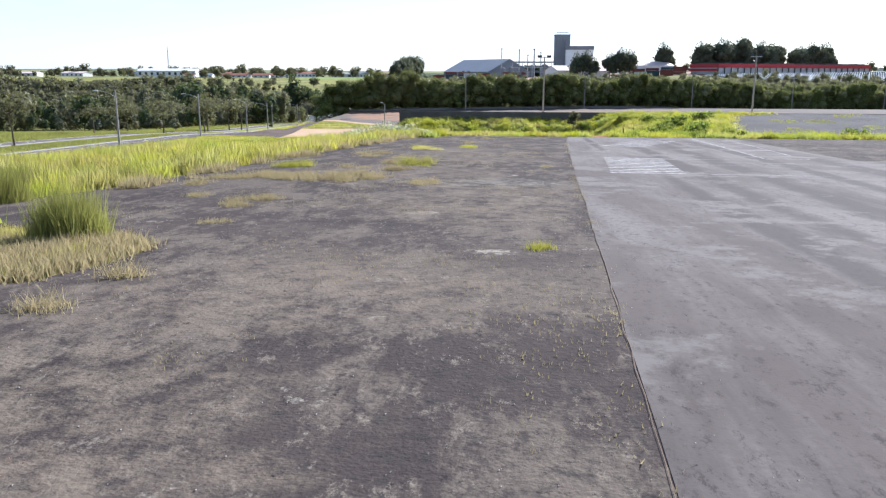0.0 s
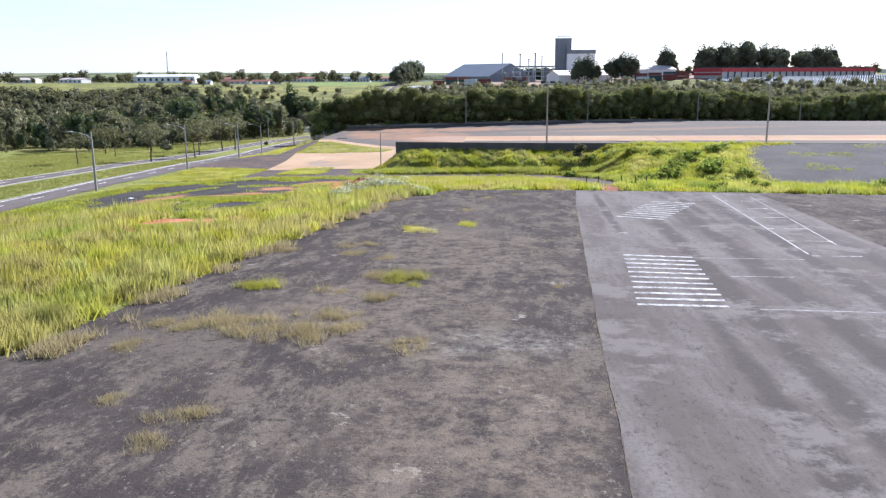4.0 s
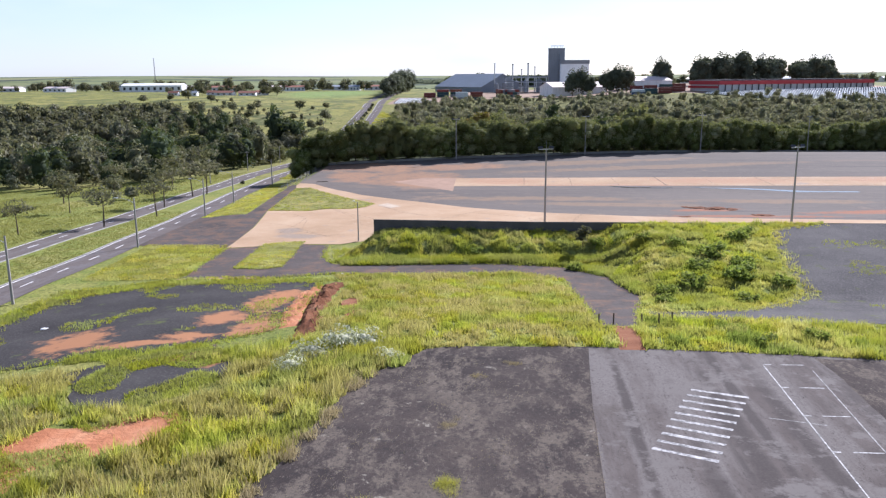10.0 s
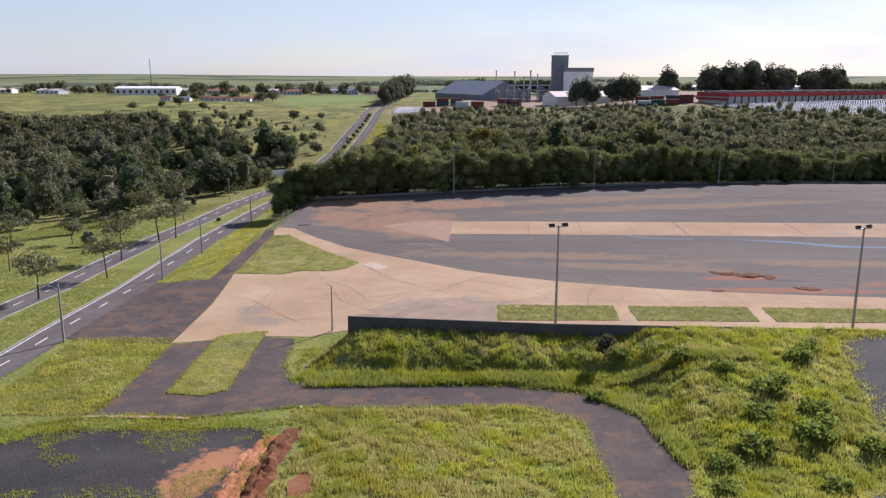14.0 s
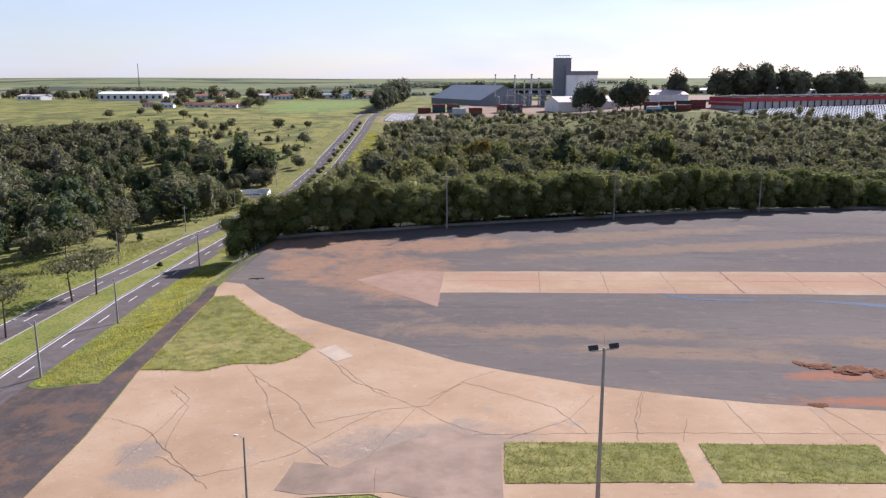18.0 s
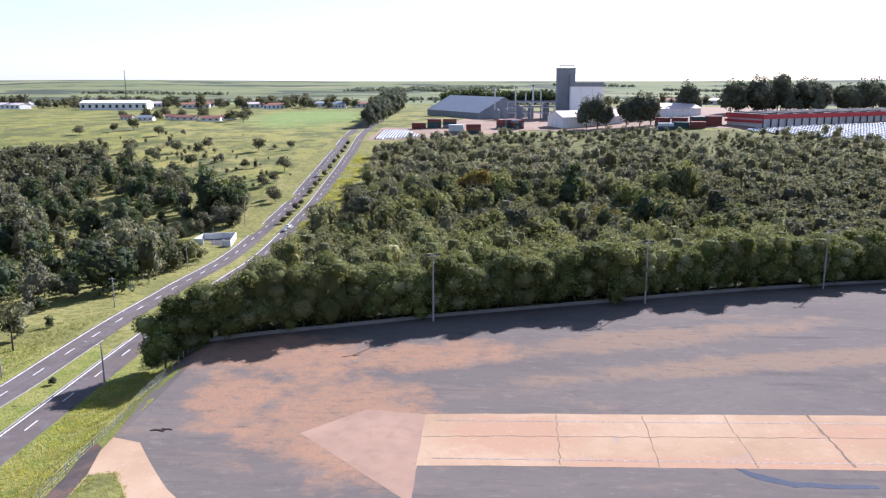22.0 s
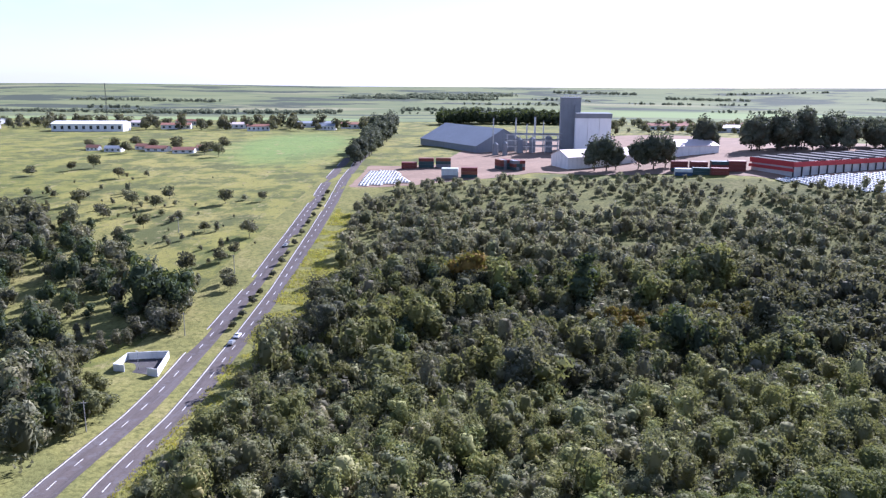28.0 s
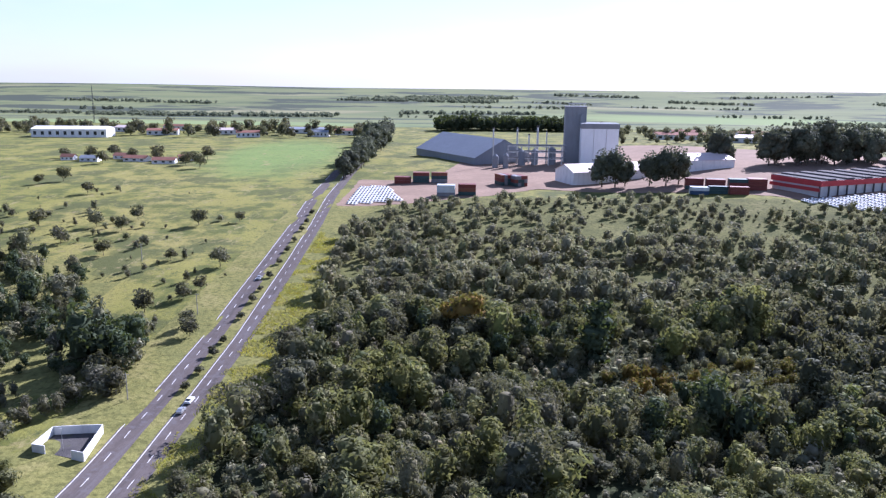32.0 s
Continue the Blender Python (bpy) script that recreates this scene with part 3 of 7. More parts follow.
lot_z = along((-60, 5, 14, 26, 42, 74, 92, 102, 120, 138, 147, 151.8, 153.6, 160.3, 163.6, 173, 200, 225, 265, 300, 330, 350, 385, 440, 500, 570, 660, 740, 820, 1030, 1640, 2440, 3240, 4340, 4740), (6.5, 6.3, 6.0, 5.4, 4.85, 3.75, 3.1, 2.6, 0.5, -1.2, -1.6, -1.05, 0.1, 1.65, -1.9, -2.1, -3.4, -4.4, -4.8, -4.3, -3.6, -3.6, -6, -12.5, -15.5, -13.5, -6, -0.5, 4, 8, 4, -22, -12, 30, 24))
mid_z = along((-60, 5, 15, 40, 70, 90, 105, 123, 141, 170, 200, 225, 265, 300, 330, 350, 385, 440, 500, 570, 660, 740, 820, 1030, 1640, 2440, 3240, 4340, 4740), (6.2, 5.8, 5.4, 4.0, 2.8, 2.0, 1.2, 0, -1.1, -3.4, -3.9, -4.5, -4.9, -4.4, -3.8, -3.8, -6, -12.5, -15.5, -13.5, -6, -0.5, 4, 8, 4, -22, -12, 30, 24))
way_z = along((-60, 0, 60, 100, 123, 165, 214, 253, 330, 400, 480, 540, 620, 720, 820, 1030, 1640, 2440, 3240, 4340, 4740), (6, 4, 1.4, -0.4, -1.3, -2.8, -5.7, -8, -11, -14.5, -17, -14.5, -9, -2.5, 2.7, 6, 2, -22, -12, 30, 24))


def ground(x, y):
    x, y = np.asarray(x, float), np.asarray(y, float)
    k2 = sm((y - 360) / 50)
    b0 = (-33 - 26 * sm((y - 140) / 60)) * (1 - k2) - 52 * k2
    b1 = (-56 - 16 * sm((y - 105) / 110)) * (1 - k2) - 86 * k2
    bank_end = sm((y - 146) / 4) * sm((166 - y) / 3)
    s = sm((-10 - 7 * bank_end - x) / (18 - 9 * bank_end))
    m = lot_z(y + 0.5 * np.sin(x * 0.33) * sm((y - 145) / 5) * sm((163 - y) / 3)) * (1 - s) + mid_z(y) * s
    e = sm((x - 17) / 10) * sm((y - 118) / 12) * sm((163.2 - y) / 2.8)
    m = m * (1 - e) + (0.2 + (y - 120) * 0.073) * e
    s = sm((b0 - x) / (b0 - b1))
    z = m * (1 - s) + way_z(y) * s
    z = z - 3 * sm((-112 - x) / 60) * sm((y - 150) / 100) * sm((660 - y) / 120)
    z = z + 8 * sm((x - 60) / 150) * sm((y - 620) / 200) * sm((1540 - y) / 400)
    wob = np.sin(x / 700 + y / 900) * 7 + np.sin(x / 310 + 1.3) * 4 + np.sin(y / 420 + x / 1300) * 6
    return z + sm((y - 1740) / 900) * wob * 0.9 * (1 - 0.6 * sm((y - 3640) / 600))


def gz(x, y):
    return float(ground(x, y))


def inside(px, py, poly):
    res = np.zeros(np.shape(px), bool)
    n = len(poly)
    for i in range(n):
        (x0, y0), (x1, y1) = poly[i], poly[(i + 1) % n]
        if y0 == y1:
            continue
        hit = ((y0 > py) != (y1 > py)) & (px < (x1 - x0) * (py - y0) / (y1 - y0) + x0)
        res ^= hit
    return res


def fray(poly, step, amp, seed=0):
    """Resample an outline and let it waver."""
    rs = np.random.RandomState(seed)
    out = []
    n = len(poly)
    for i in range(n):
        a, b = np.array(poly[i], float), np.array(poly[(i + 1) % n], float)
        k = max(1, int(np.linalg.norm(b - a) / step))
        for j in range(k):
            p = a + (b - a) * j / k
            if amp:
                w = noise.noise_vector((p[0] * 0.23 + seed, p[1] * 0.23, seed * 1.7))
                p = p + amp * np.array((w[0], w[1])) * 1.4 + rs.uniform(-0.3, 0.3, 2) * amp
            out.append((float(p[0]), float(p[1])))
    return out


SUNK = []


def sheet(name, poly, material, lift=0.05, cell=3.0, label="", amp=0.0, seed=0, kind="structure", category="", step=2.0, sink=True):
    """A thin surface lying on the land inside an outline."""
    from mathutils.geometry import delaunay_2d_cdt
    edge = laid(fray(poly, step, amp, seed))
    xs, ys = [p[0] for p in edge], [p[1] for p in edge]
    gx, gy = np.meshgrid(np.arange(min(xs) + cell / 2, max(xs), cell), np.arange(min(ys) + cell / 2, max(ys), cell))
    gx, gy = gx.ravel(), gy.ravel()
    ok = inside(gx, gy, edge)
    pts = [Vector(p) for p in edge] + [Vector((float(a), float(b))) for a, b in zip(gx[ok], gy[ok])]
    vs, _, fs, _, _, _ = delaunay_2d_cdt(pts, [], [list(range(len(edge)))], 1, 1e-4)
    zz = ground([v.x for v in vs], [v.y for v in vs]) + lift
    faces = []
    for f in fs:
        a, b, c = (vs[i] for i in f[:3])
        faces.append(f if (b - a).cross(c - a) > 0 else f[::-1])
    ob = link_mesh(name, [(v.x, v.y, z) for v, z in zip(vs, zz)], faces, material)
    if sink:
        SUNK.append(edge)
    return tagged(ob, label, category or name.replace("_", " "), "", kind)


def ribbon(name, left, right, material, lift, y0, y1, step, label="", kind="structure", category=""):
    """A strip between two lines x = left(y), x = right(y)."""
    ys = np.arange(y0, y1 + step * 0.5, step)
    cols = 4
    v, f = [], []
    for y in ys:
        a, b = left(y), right(y)
        for i in range(cols + 1):
            x, q = spot(a + (b - a) * i / cols, y)
            v.append((x, q, gz(x, q) + lift))
    for j in range(len(ys) - 1):
        for i in range(cols):
            p = j * (cols + 1) + i
            f.append((p, p + 1, p + cols + 2, p + cols + 1))
    return tagged(link_mesh(name, v, f, material), label, category or name.replace("_", " "), "", kind)


# ---- roads ----


def line(ys, xs):
    return lambda y: float(np.interp(y, ys, xs))


R_L = line((-60, 90, 170, 230, 300, 370, 440, 540, 640, 720, 800, 900, 1150), (-78, -81.5, -83.8, -85.2, -85.2, -85.4, -87, -90, -95.5, -101, -107, -112, -122))
R_R = line((-60, 90, 170, 230, 300, 370, 440, 540, 640, 720, 800, 900, 1150), (-71, -74.3, -76.6, -78, -78.4, -78.6, -80.4, -83.4, -88.8, -94, -100, -105, -115))
L_L = line((-60, 90, 170, 230, 300, 370, 440, 540, 640, 720, 800, 900, 1150), (-103, -104, -104, -103, -98.6, -98, -98.4, -101.4, -107, -112.2, -118, -123, -133))
L_R = line((-60, 90, 170, 230, 300, 370, 440, 540, 640, 720, 800, 900, 1150), (-96, -97, -97, -95.6, -91.4, -90.8, -91.2, -94.2, -99.8, -105, -110.8, -116, -126))
ribbon("road_east", R_L, R_R, M_ROAD, 0.06, -60, 1150, 5, "dark asphalt carriageway with dashed white lane line", category="road")
ribbon("road_west", L_L, L_R, M_ROAD, 0.06, -60, 1150, 5, "dark asphalt carriageway with dashed white lane line", category="road")
SUNK.append(laid([(R_L(y) + 0.4, y) for y in range(-60, 1150, 10)] + [(R_R(y) - 0.4, y) for y in range(1150, -61, -10)]))
SUNK.append(laid([(L_L(y) + 0.4, y) for y in range(-60, 1150, 10)] + [(L_R(y) - 0.4, y) for y in range(1150, -61, -10)]))


def shifted(fn, d):
    return lambda y: fn(y) + d


for nm, fn, d in (("edge_line", R_L, 0.35), ("edge_line", L_L, 0.35)):
    ribbon(nm, shifted(fn, d), shifted(fn, d + 0.3), M_ROADPAINT, 0.075, -60, 900, 5, "worn solid white edge line on the road", category="road marking")
road_e, road_w = bpy.data.objects["road_east"], bpy.data.objects["road_west"]
for nm, a, b, own in (("lane_dash", R_L, R_R, road_e), ("lane_dash", L_L, L_R, road_w)):
    y = 40.0
    while y < 790:
        x0, x1 = (a(y) + b(y)) / 2, (a(y + 4) + b(y + 4)) / 2
        bm = bmesh.new()
        (x0, y0), (x1, y1) = spot(x0, y), spot(x1, y + 4)
        vs = [bm.verts.new(p) for p in ((x0 - 0.13, y0, gz(x0, y0) + 0.078), (x0 + 0.13, y0, gz(x0, y0) + 0.078), (x1 + 0.13, y1, gz(x1, y1) + 0.078), (x1 - 0.13, y1, gz(x1, y1) + 0.078))]
        bm.faces.new(vs)
        part("lane_dash", bm, M_ROADPAINT, own)
        y += 12.0

# ---- paved surfaces ----
ASPH = [(-3, -60), (60, -60), (60, 100.4), (42.5, 101.5), (27, 103.6), (12, 104.6), (-7, 104.3), (-11.8, 97.9), (-14.3, 92), (-16.4, 80), (-18.6, 70), (-20.6, 62), (-22.2, 54), (-23.6, 48), (-25.4, 38), (-29, 30), (-24, 21.5), (-17.6, 17), (-13.4, 15.8), (-11.3, 13.4), (-11.6, 10.4), (-12.6, 7.6), (-24, 2), (-34, -60)]
sheet("parking_lot", ASPH, M_OLD, 0.05, 3, "weathered dark asphalt lot with dry moss and dusty patches", 0.35, 3)
LANE = [(0.6, -60), (60, -60), (60, 100.2), (42.5, 101.2), (27, 103.2), (10.9, 104.4), (9.6, 88), (7.3, 55), (6.3, 40), (5.8, 30), (5.2, 21), (4.7, 12), (4.2, 4.5), (3.8, -3)]
sheet("driving_lane", LANE, M_LANE, 0.062, 3, "grey asphalt driving lane with pale dusty streaks", 0.06, 4, sink=False)
ROUGH = [(33.4, 60), (60, 60), (60, 99.6), (44, 100.4), (33.6, 101.8)]
sheet("parking_lot_rough", ROUGH, M_OLD, 0.07, 3, "coarse broken dark asphalt beside the marked bays", 0.4, 5, sink=False)
APRON_N = [(240, 196), (120, 197.5), (57.6, 200.8), (35.9, 202.9), (25.4, 205.2), (14.1, 208.3), (2.8, 213), (-5.1, 217), (-13.9, 223.6), (-23.7, 230.7), (-34.8, 239.5), (-44, 251), (-54.6, 266), (-60, 268.5)]
YARD = [(-63.5, 300), (-64, 306.3), (-51, 310.4), (-12, 323.2), (37, 339.8), (86, 356.8), (135, 373.3), (240, 408.8)] + APRON_N
sheet("yard", YARD, M_YARD, 0.05, 4, "huge open grey asphalt yard stained by red earth", 0.0, 6)
APRON = [(-55.1, 180.2), (-30, 179.7), (-21, 181), (9, 177.4), (47, 179.4), (60, 178.6), (240, 178.6)] + APRON_N + [(-60.2, 265), (-58.8, 258.8), (-58.7, 240), (-58.4, 223), (-57, 214), (-55.2, 200)]
sheet("concrete_apron", APRON, M_CONC, 0.06, 2.5, "pale beige concrete apron stained with earth and cracked", 0.0, 7)
sheet("earth_wedge", [(-29, 266), (-9.9, 246), (-9.9, 273), (-20, 275)], M_WEDGE, 0.06, 3, "reddish earthy concrete wedge in the yard", 0.15, 9, sink=False)
sheet("concrete_strip", [(-10, 256), (240, 262), (240, 282), (-10, 273)], M_CONC, 0.066, 5, "earth-stained concrete strip crossing the yard", 0.1, 8, sink=False)
DRIVE = [(-54, 153.4), (-38, 153.3), (-27.5, 156), (7, 155.2), (12.4, 151), (13, 132), (13, 116), (13.6, 111.8), (17.8, 111.8), (19.2, 120), (22.8, 135.6), (20.8, 152), (14, 160.2), (4, 162.6), (-29, 165), (-31.6, 172), (-32, 179.6), (-54.9, 180)]
sheet("driveway", DRIVE, M_DRIVE, 0.06, 2.5, "brown-grey asphalt driveway curving between grass banks", 0.3, 12)
PATH_EARTH = [(14.4, 104.2), (14.6, 112.2), (17, 112.2), (17.2, 104.2)]
sheet("earth_path", PATH_EARTH, M_BROWNDIRT, 0.07, 1.5, "trodden earth gap between the grass and the asphalt", 0.5, 11, sink=False)
sheet("curb_strip", [(-54.3, 152.7), (-40, 152.4), (-40, 153.2), (-54.3, 153.5)], M_CONC, 0.1, 2, "broken pale concrete edging", 0.15, 13, sink=False)
STRIP_ROAD = [(-77.2, 188), (-65, 183), (-55.1, 180.2), (-55.4, 200), (-57.2, 214), (-58.6, 223), (-58.9, 240), (-58.9, 259), (-60.5, 266), (-62.3, 268), (-63.6, 268), (-62.4, 260), (-63.1, 238), (-63.6, 221.5), (-77.9, 229)]
sheet("service_path", STRIP_ROAD, M_DRIVE, 0.065, 2.5, "brown-grey asphalt crossing and narrow path beside the verge", 0.0, 14)
GREY = [(-70, 122), (-67, 142), (-58, 148.6), (-29, 149.6), (-27, 142), (-29, 118), (-46, 110), (-60, 106)]
sheet("gravel_yard", GREY, M_GRAVEL, 0.05, 2.5, "flat dark gravel yard with weeds", 0.8, 15)
sheet("gravel_patch", [(-48, 105), (-34, 114), (-27, 102), (-40, 94.5)], M_GRAVEL, 0.05, 2, "patch of dark gravel among weeds", 1.2, 16, sink=False)
EARTHS = [[(-43, 86), (-41.6, 92.6), (-35, 91.4), (-29.4, 93), (-27, 89), (-31, 86), (-35, 84.4), (-37.4, 79), (-41, 78.5)], [(-22.4, 136), (-19.4, 134.4), (-18, 124), (-19.6, 119), (-21.4, 123)]]
for i, p in enumerate(EARTHS):
    sheet("bare_earth", p, (M_DIRT, M_BROWNDIRT)[i], 0.07, 1.5, "bare reddish earth showing between the grass", 1.7, 17 + i, sink=False)
sheet("apron_patch", [(-24.4, 183), (-23.4, 188), (-17.5, 185.6), (-6.1, 193.8), (1.5, 190.3), (1.5, 179.6), (-9, 179.8), (-21, 181.4)], M_PATCH, 0.085, 2, "darker worn concrete slabs on the apron", 0.15, 19, sink=False)
EAST_GRAVEL = [(20.5, 118.2), (20.6, 122), (34, 125), (46, 136), (49, 152), (52, 172), (60, 176.6), (140, 176.6), (140, 114), (42, 115)]
sheet("gravel_lot", EAST_GRAVEL, M_GRAVELE, 0.05, 3, "wide grey gravel lot behind the grass verge", 0.8, 30)
FACTORY_YARD = [(-95, 768), (-52, 772), (-4, 800), (40, 838), (140, 812), (190, 784), (215, 760), (420, 700), (420, 1000), (150, 1160), (0, 1120), (-40, 880), (-96, 880)]
sheet("factory_yard", FACTORY_YARD, M_PALEDIRT, 0.08, 12, "packed reddish earth yard of the factory", 1.5, 31, step=6)

# islands of grass inside the paving
def green(name, poly, label, lift=0.12, seed=0, amp=0.35, cell=2.0):
    return sheet(name, poly, M_VERGE, lift, cell, label, amp, seed, sink=False, category="grass")


MEDIAN = [(-46.8, 181.3), (-37.9, 181.3), (-38.4, 162.4), (-41, 160.8), (-46.6, 161.4)]
ISLAND = [(-58.4, 258.6), (-54.4, 258.2), (-46, 245), (-39.7, 235.5), (-29.1, 223), (-31, 218.6), (-33.7, 216.2), (-45.3, 216), (-58, 223.8)]
PLOTS = ([(1.8, 190.2), (22.4, 190.8), (22.2, 182.2), (1.7, 181)], [(25, 190.8), (46, 191.4), (45.6, 183), (25.2, 182.2)], [(48.6, 191.4), (70, 191.6), (70, 183.6), (48.4, 183)], [(73, 191.6), (95, 191.6), (95, 183.6), (73, 183.6)])
green("grass_median", MEDIAN, "strip of grass between two driveways", 0.14, 40, 0.2)
green("grass_island", ISLAND, "triangular grass island on the apron", 0.14, 41, 0.2)
for i, p in enumerate(PLOTS):
    green("grass_plot", p, "rectangular grass bed set into the concrete", 0.12, 42 + i, 0.12)

# ---- painted markings on the lot ----
lot = bpy.data.objects["driving_lane"]


def stripe(p, q, w, name="stripe", own=lot, lift=0.07):
    p, q = Vector(spot(*p)), Vector(spot(*q))
    d = (q - p).normalized()
    s = Vector((-d.y, d.x)) * w / 2
    bm = bmesh.new()
    n = max(1, int((q - p).length / 1.2))
    rs = random.Random(int(p.x * 100 + p.y * 10))
    rows = []
    for i in range(n + 1):
        c = p + (q - p) * i / n
        k = rs.uniform(0.8, 1.05)
        a, b = c + s * k, c - s * k
        rows.append((bm.verts.new((a.x, a.y, gz(a.x, a.y) + lift)), bm.verts.new((b.x, b.y, gz(b.x, b.y) + lift))))
    for (a, b), (c, e) in zip(rows, rows[1:]):
        bm.faces.new((a, b, e, c))
    return part(name, bm, M_PAINT, own)


for i in range(11):
    k = i / 10
    stripe((9.4 + 1.4 * k, 46.7 + 14.2 * k), (15.1 + 1.2 * k - 0.2, 46.5 + 13.8 * k), 0.42)
for i in range(10):
    k = i / 9
    stripe((13.2 + 5.8 * k, 80.5 + 11.8 * k), (17.7 + 6.0 * k, 78.6 + 12.0 * k), 0.42)
stripe((25.7, 62), (27.6, 99.2), 0.11, "bay_line")
stripe((29.6, 66), (31.9, 98), 0.08, "bay_line")
for y in (61.4, 67.6, 73.8, 80.6, 87.0, 93.3, 99.6):
    x = 25.6 + (y - 61) * 0.052
    stripe((x + 0.1, y), (x + 0.8, y), 0.22, "bay_tick")
    stripe((x + 1.7, y), (x + 4.0, y), 0.16, "bay_tick")
stripe((16.6, 60.2), (24.6, 60.0), 0.09, "thin_line")
stripe((17.2, 54.2), (21.6, 54.2), 0.09, "thin_line")
stripe((16.6, 46.0), (25, 45.6), 0.09, "thin_line")
stripe((24, 86.4), (28.3, 85.2), 0.09, "thin_line")
stripe((11.9, 70.6), (12.7, 70.6), 0.3, "bay_tick")

# kerbs
def kerb(fn, d, y0, y1):
    bm = bmesh.new()
    ys = np.arange(y0, y1, 6.0)
    for a, b in zip(ys, ys[1:]):
        xa, xb = fn(a) + d, fn(b) + d
        vs = []
        for x, y in (spot(xa, a), spot(xb, b)):
            z = gz(x, y)
            vs.append([bm.verts.new((x + dx, y, z + dz)) for dx, dz in ((-0.07, 0.0), (-0.07, 0.17), (0.07, 0.17), (0.07, 0.0))])
        for i in range(3):
            bm.faces.new((vs[0][i], vs[1][i], vs[1][i + 1], vs[0][i + 1]))
    bmesh.ops.recalc_face_normals(bm, faces=bm.faces[:])
    tagged(part("kerb", bm, M_KERB), "worn grey concrete kerb along the median", "kerb", "", "structure")


kerb(R_L, -0.15, -40, 330)
kerb(L_R, 0.15, -40, 330)

# ---- the ground sheet ----
WOOD_A = [(-70, 350), (-66, 326), (-50, 328), (37, 357), (110, 381), (110, 560), (-64, 560), (-68, 464), (-71, 433)]
WOOD_B = [(110, 381), (330, 455), (360, 560), (110, 560)]
SCRUB = [(-65, 560), (360, 560), (420, 690), (215, 752), (185, 772), (60, 800), (-5, 792), (-60, 762), (-76, 740), (-78, 685)]
WOOD_L = [(-140, 309), (-121, 311), (-108.5, 324), (-105, 352), (-104, 404), (-109, 438), (-124, 450), (-150, 464), (-146, 488), (-128, 486), (-110, 489), (-107, 502), (-121, 533), (-144, 529), (-155, 547), (-161, 585), (-191, 621), (-275, 665), (-420, 640), (-520, 540), (-420, 330), (-300, 322), (-190, 306)]


def build_ground():
    def axis(parts):
        out = []
        for a, b, s in parts:
            out += list(np.arange(a, b, s))
        return np.array(out + [parts[-1][1]])
    xs = axis(((-3600, -1000, 200), (-1000, -400, 40), (-400, -130, 10), (-130, 100, 2), (100, 400, 10), (400, 1000, 40), (1000, 3600, 200)))
    ys = axis(((-400, -60, 34), (-60, 150, 2), (150, 182, 1), (182, 340, 2), (340, 820, 5), (820, 1600, 20), (1600, 4700, 100)))
    gx, gy = np.meshgrid(xs, ys)
    z = ground(gx, gy)
    for p in SUNK:
        deep = inside(gx, gy, p)
        for dx, dy in ((2.1, 0), (-2.1, 0), (0, 2.1), (0, -2.1)):
            deep &= inside(gx + dx, gy + dy, p)
        z[deep] -= 0.3
    near = (gy < 1500) & (np.abs(gx) < 900)
    z += np.where(near & (gx < -105), 0.25 * np.sin(gx / 9) * np.sin(gy / 11), 0)
    nx, ny = len(xs), len(ys)
    v = np.stack([gx, gy, z], -1).reshape(-1, 3)
    i = (np.arange(ny - 1)[:, None] * nx + np.arange(nx - 1)[None]).ravel()
    f = np.stack([i, i + 1, i + nx + 1, i + nx], -1)
    me = bpy.data.meshes.new("ground")
    me.vertices.add(len(v))
    me.vertices.foreach_set("co", v.ravel())
    me.loops.add(f.size)
    me.loops.foreach_set("vertex_index", f.ravel())
    me.polygons.add(len(f))
    me.polygons.foreach_set("loop_start", np.arange(0, f.size, 4))
    me.update(calc_edges=True)
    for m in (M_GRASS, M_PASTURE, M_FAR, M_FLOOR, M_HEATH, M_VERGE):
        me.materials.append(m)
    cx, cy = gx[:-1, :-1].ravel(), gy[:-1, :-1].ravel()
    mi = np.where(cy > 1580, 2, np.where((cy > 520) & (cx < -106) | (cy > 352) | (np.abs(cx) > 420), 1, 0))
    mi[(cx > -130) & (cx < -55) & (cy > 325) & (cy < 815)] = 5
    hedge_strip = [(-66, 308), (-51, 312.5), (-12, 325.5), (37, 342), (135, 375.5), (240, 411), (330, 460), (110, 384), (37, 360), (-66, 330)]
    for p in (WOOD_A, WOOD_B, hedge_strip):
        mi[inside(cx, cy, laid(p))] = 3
    mi[inside(cx, cy, laid(WOOD_L))] = 5
    mi[inside(cx, cy, laid(SCRUB))] = 4
    me.polygons.foreach_set("material_index", mi.astype(np.int32))
    me.polygons.foreach_set("use_smooth", np.ones(len(f), bool))
    tagged(new("ground", me), "rolling grassy ground reaching the horizon", "ground", "", "structure")


build_ground()


# ---- plants ----
def tri_mesh(name, v, f, material, smooth=False):
    """A mesh from arrays of points and equal-sided faces."""
    k = f.shape[1]
    me = bpy.data.meshes.new(name)
    me.vertices.add(len(v))
    me.vertices.foreach_set("co", np.ascontiguousarray(v, np.float32).ravel())
    me.loops.add(f.size)
    me.loops.foreach_set("vertex_index", np.ascontiguousarray(f, np.int32).ravel())
    me.polygons.add(len(f))
    me.polygons.foreach_set("loop_start", np.arange(0, f.size, k))
    me.update(calc_edges=True)
    me.materials.append(material)
    return me


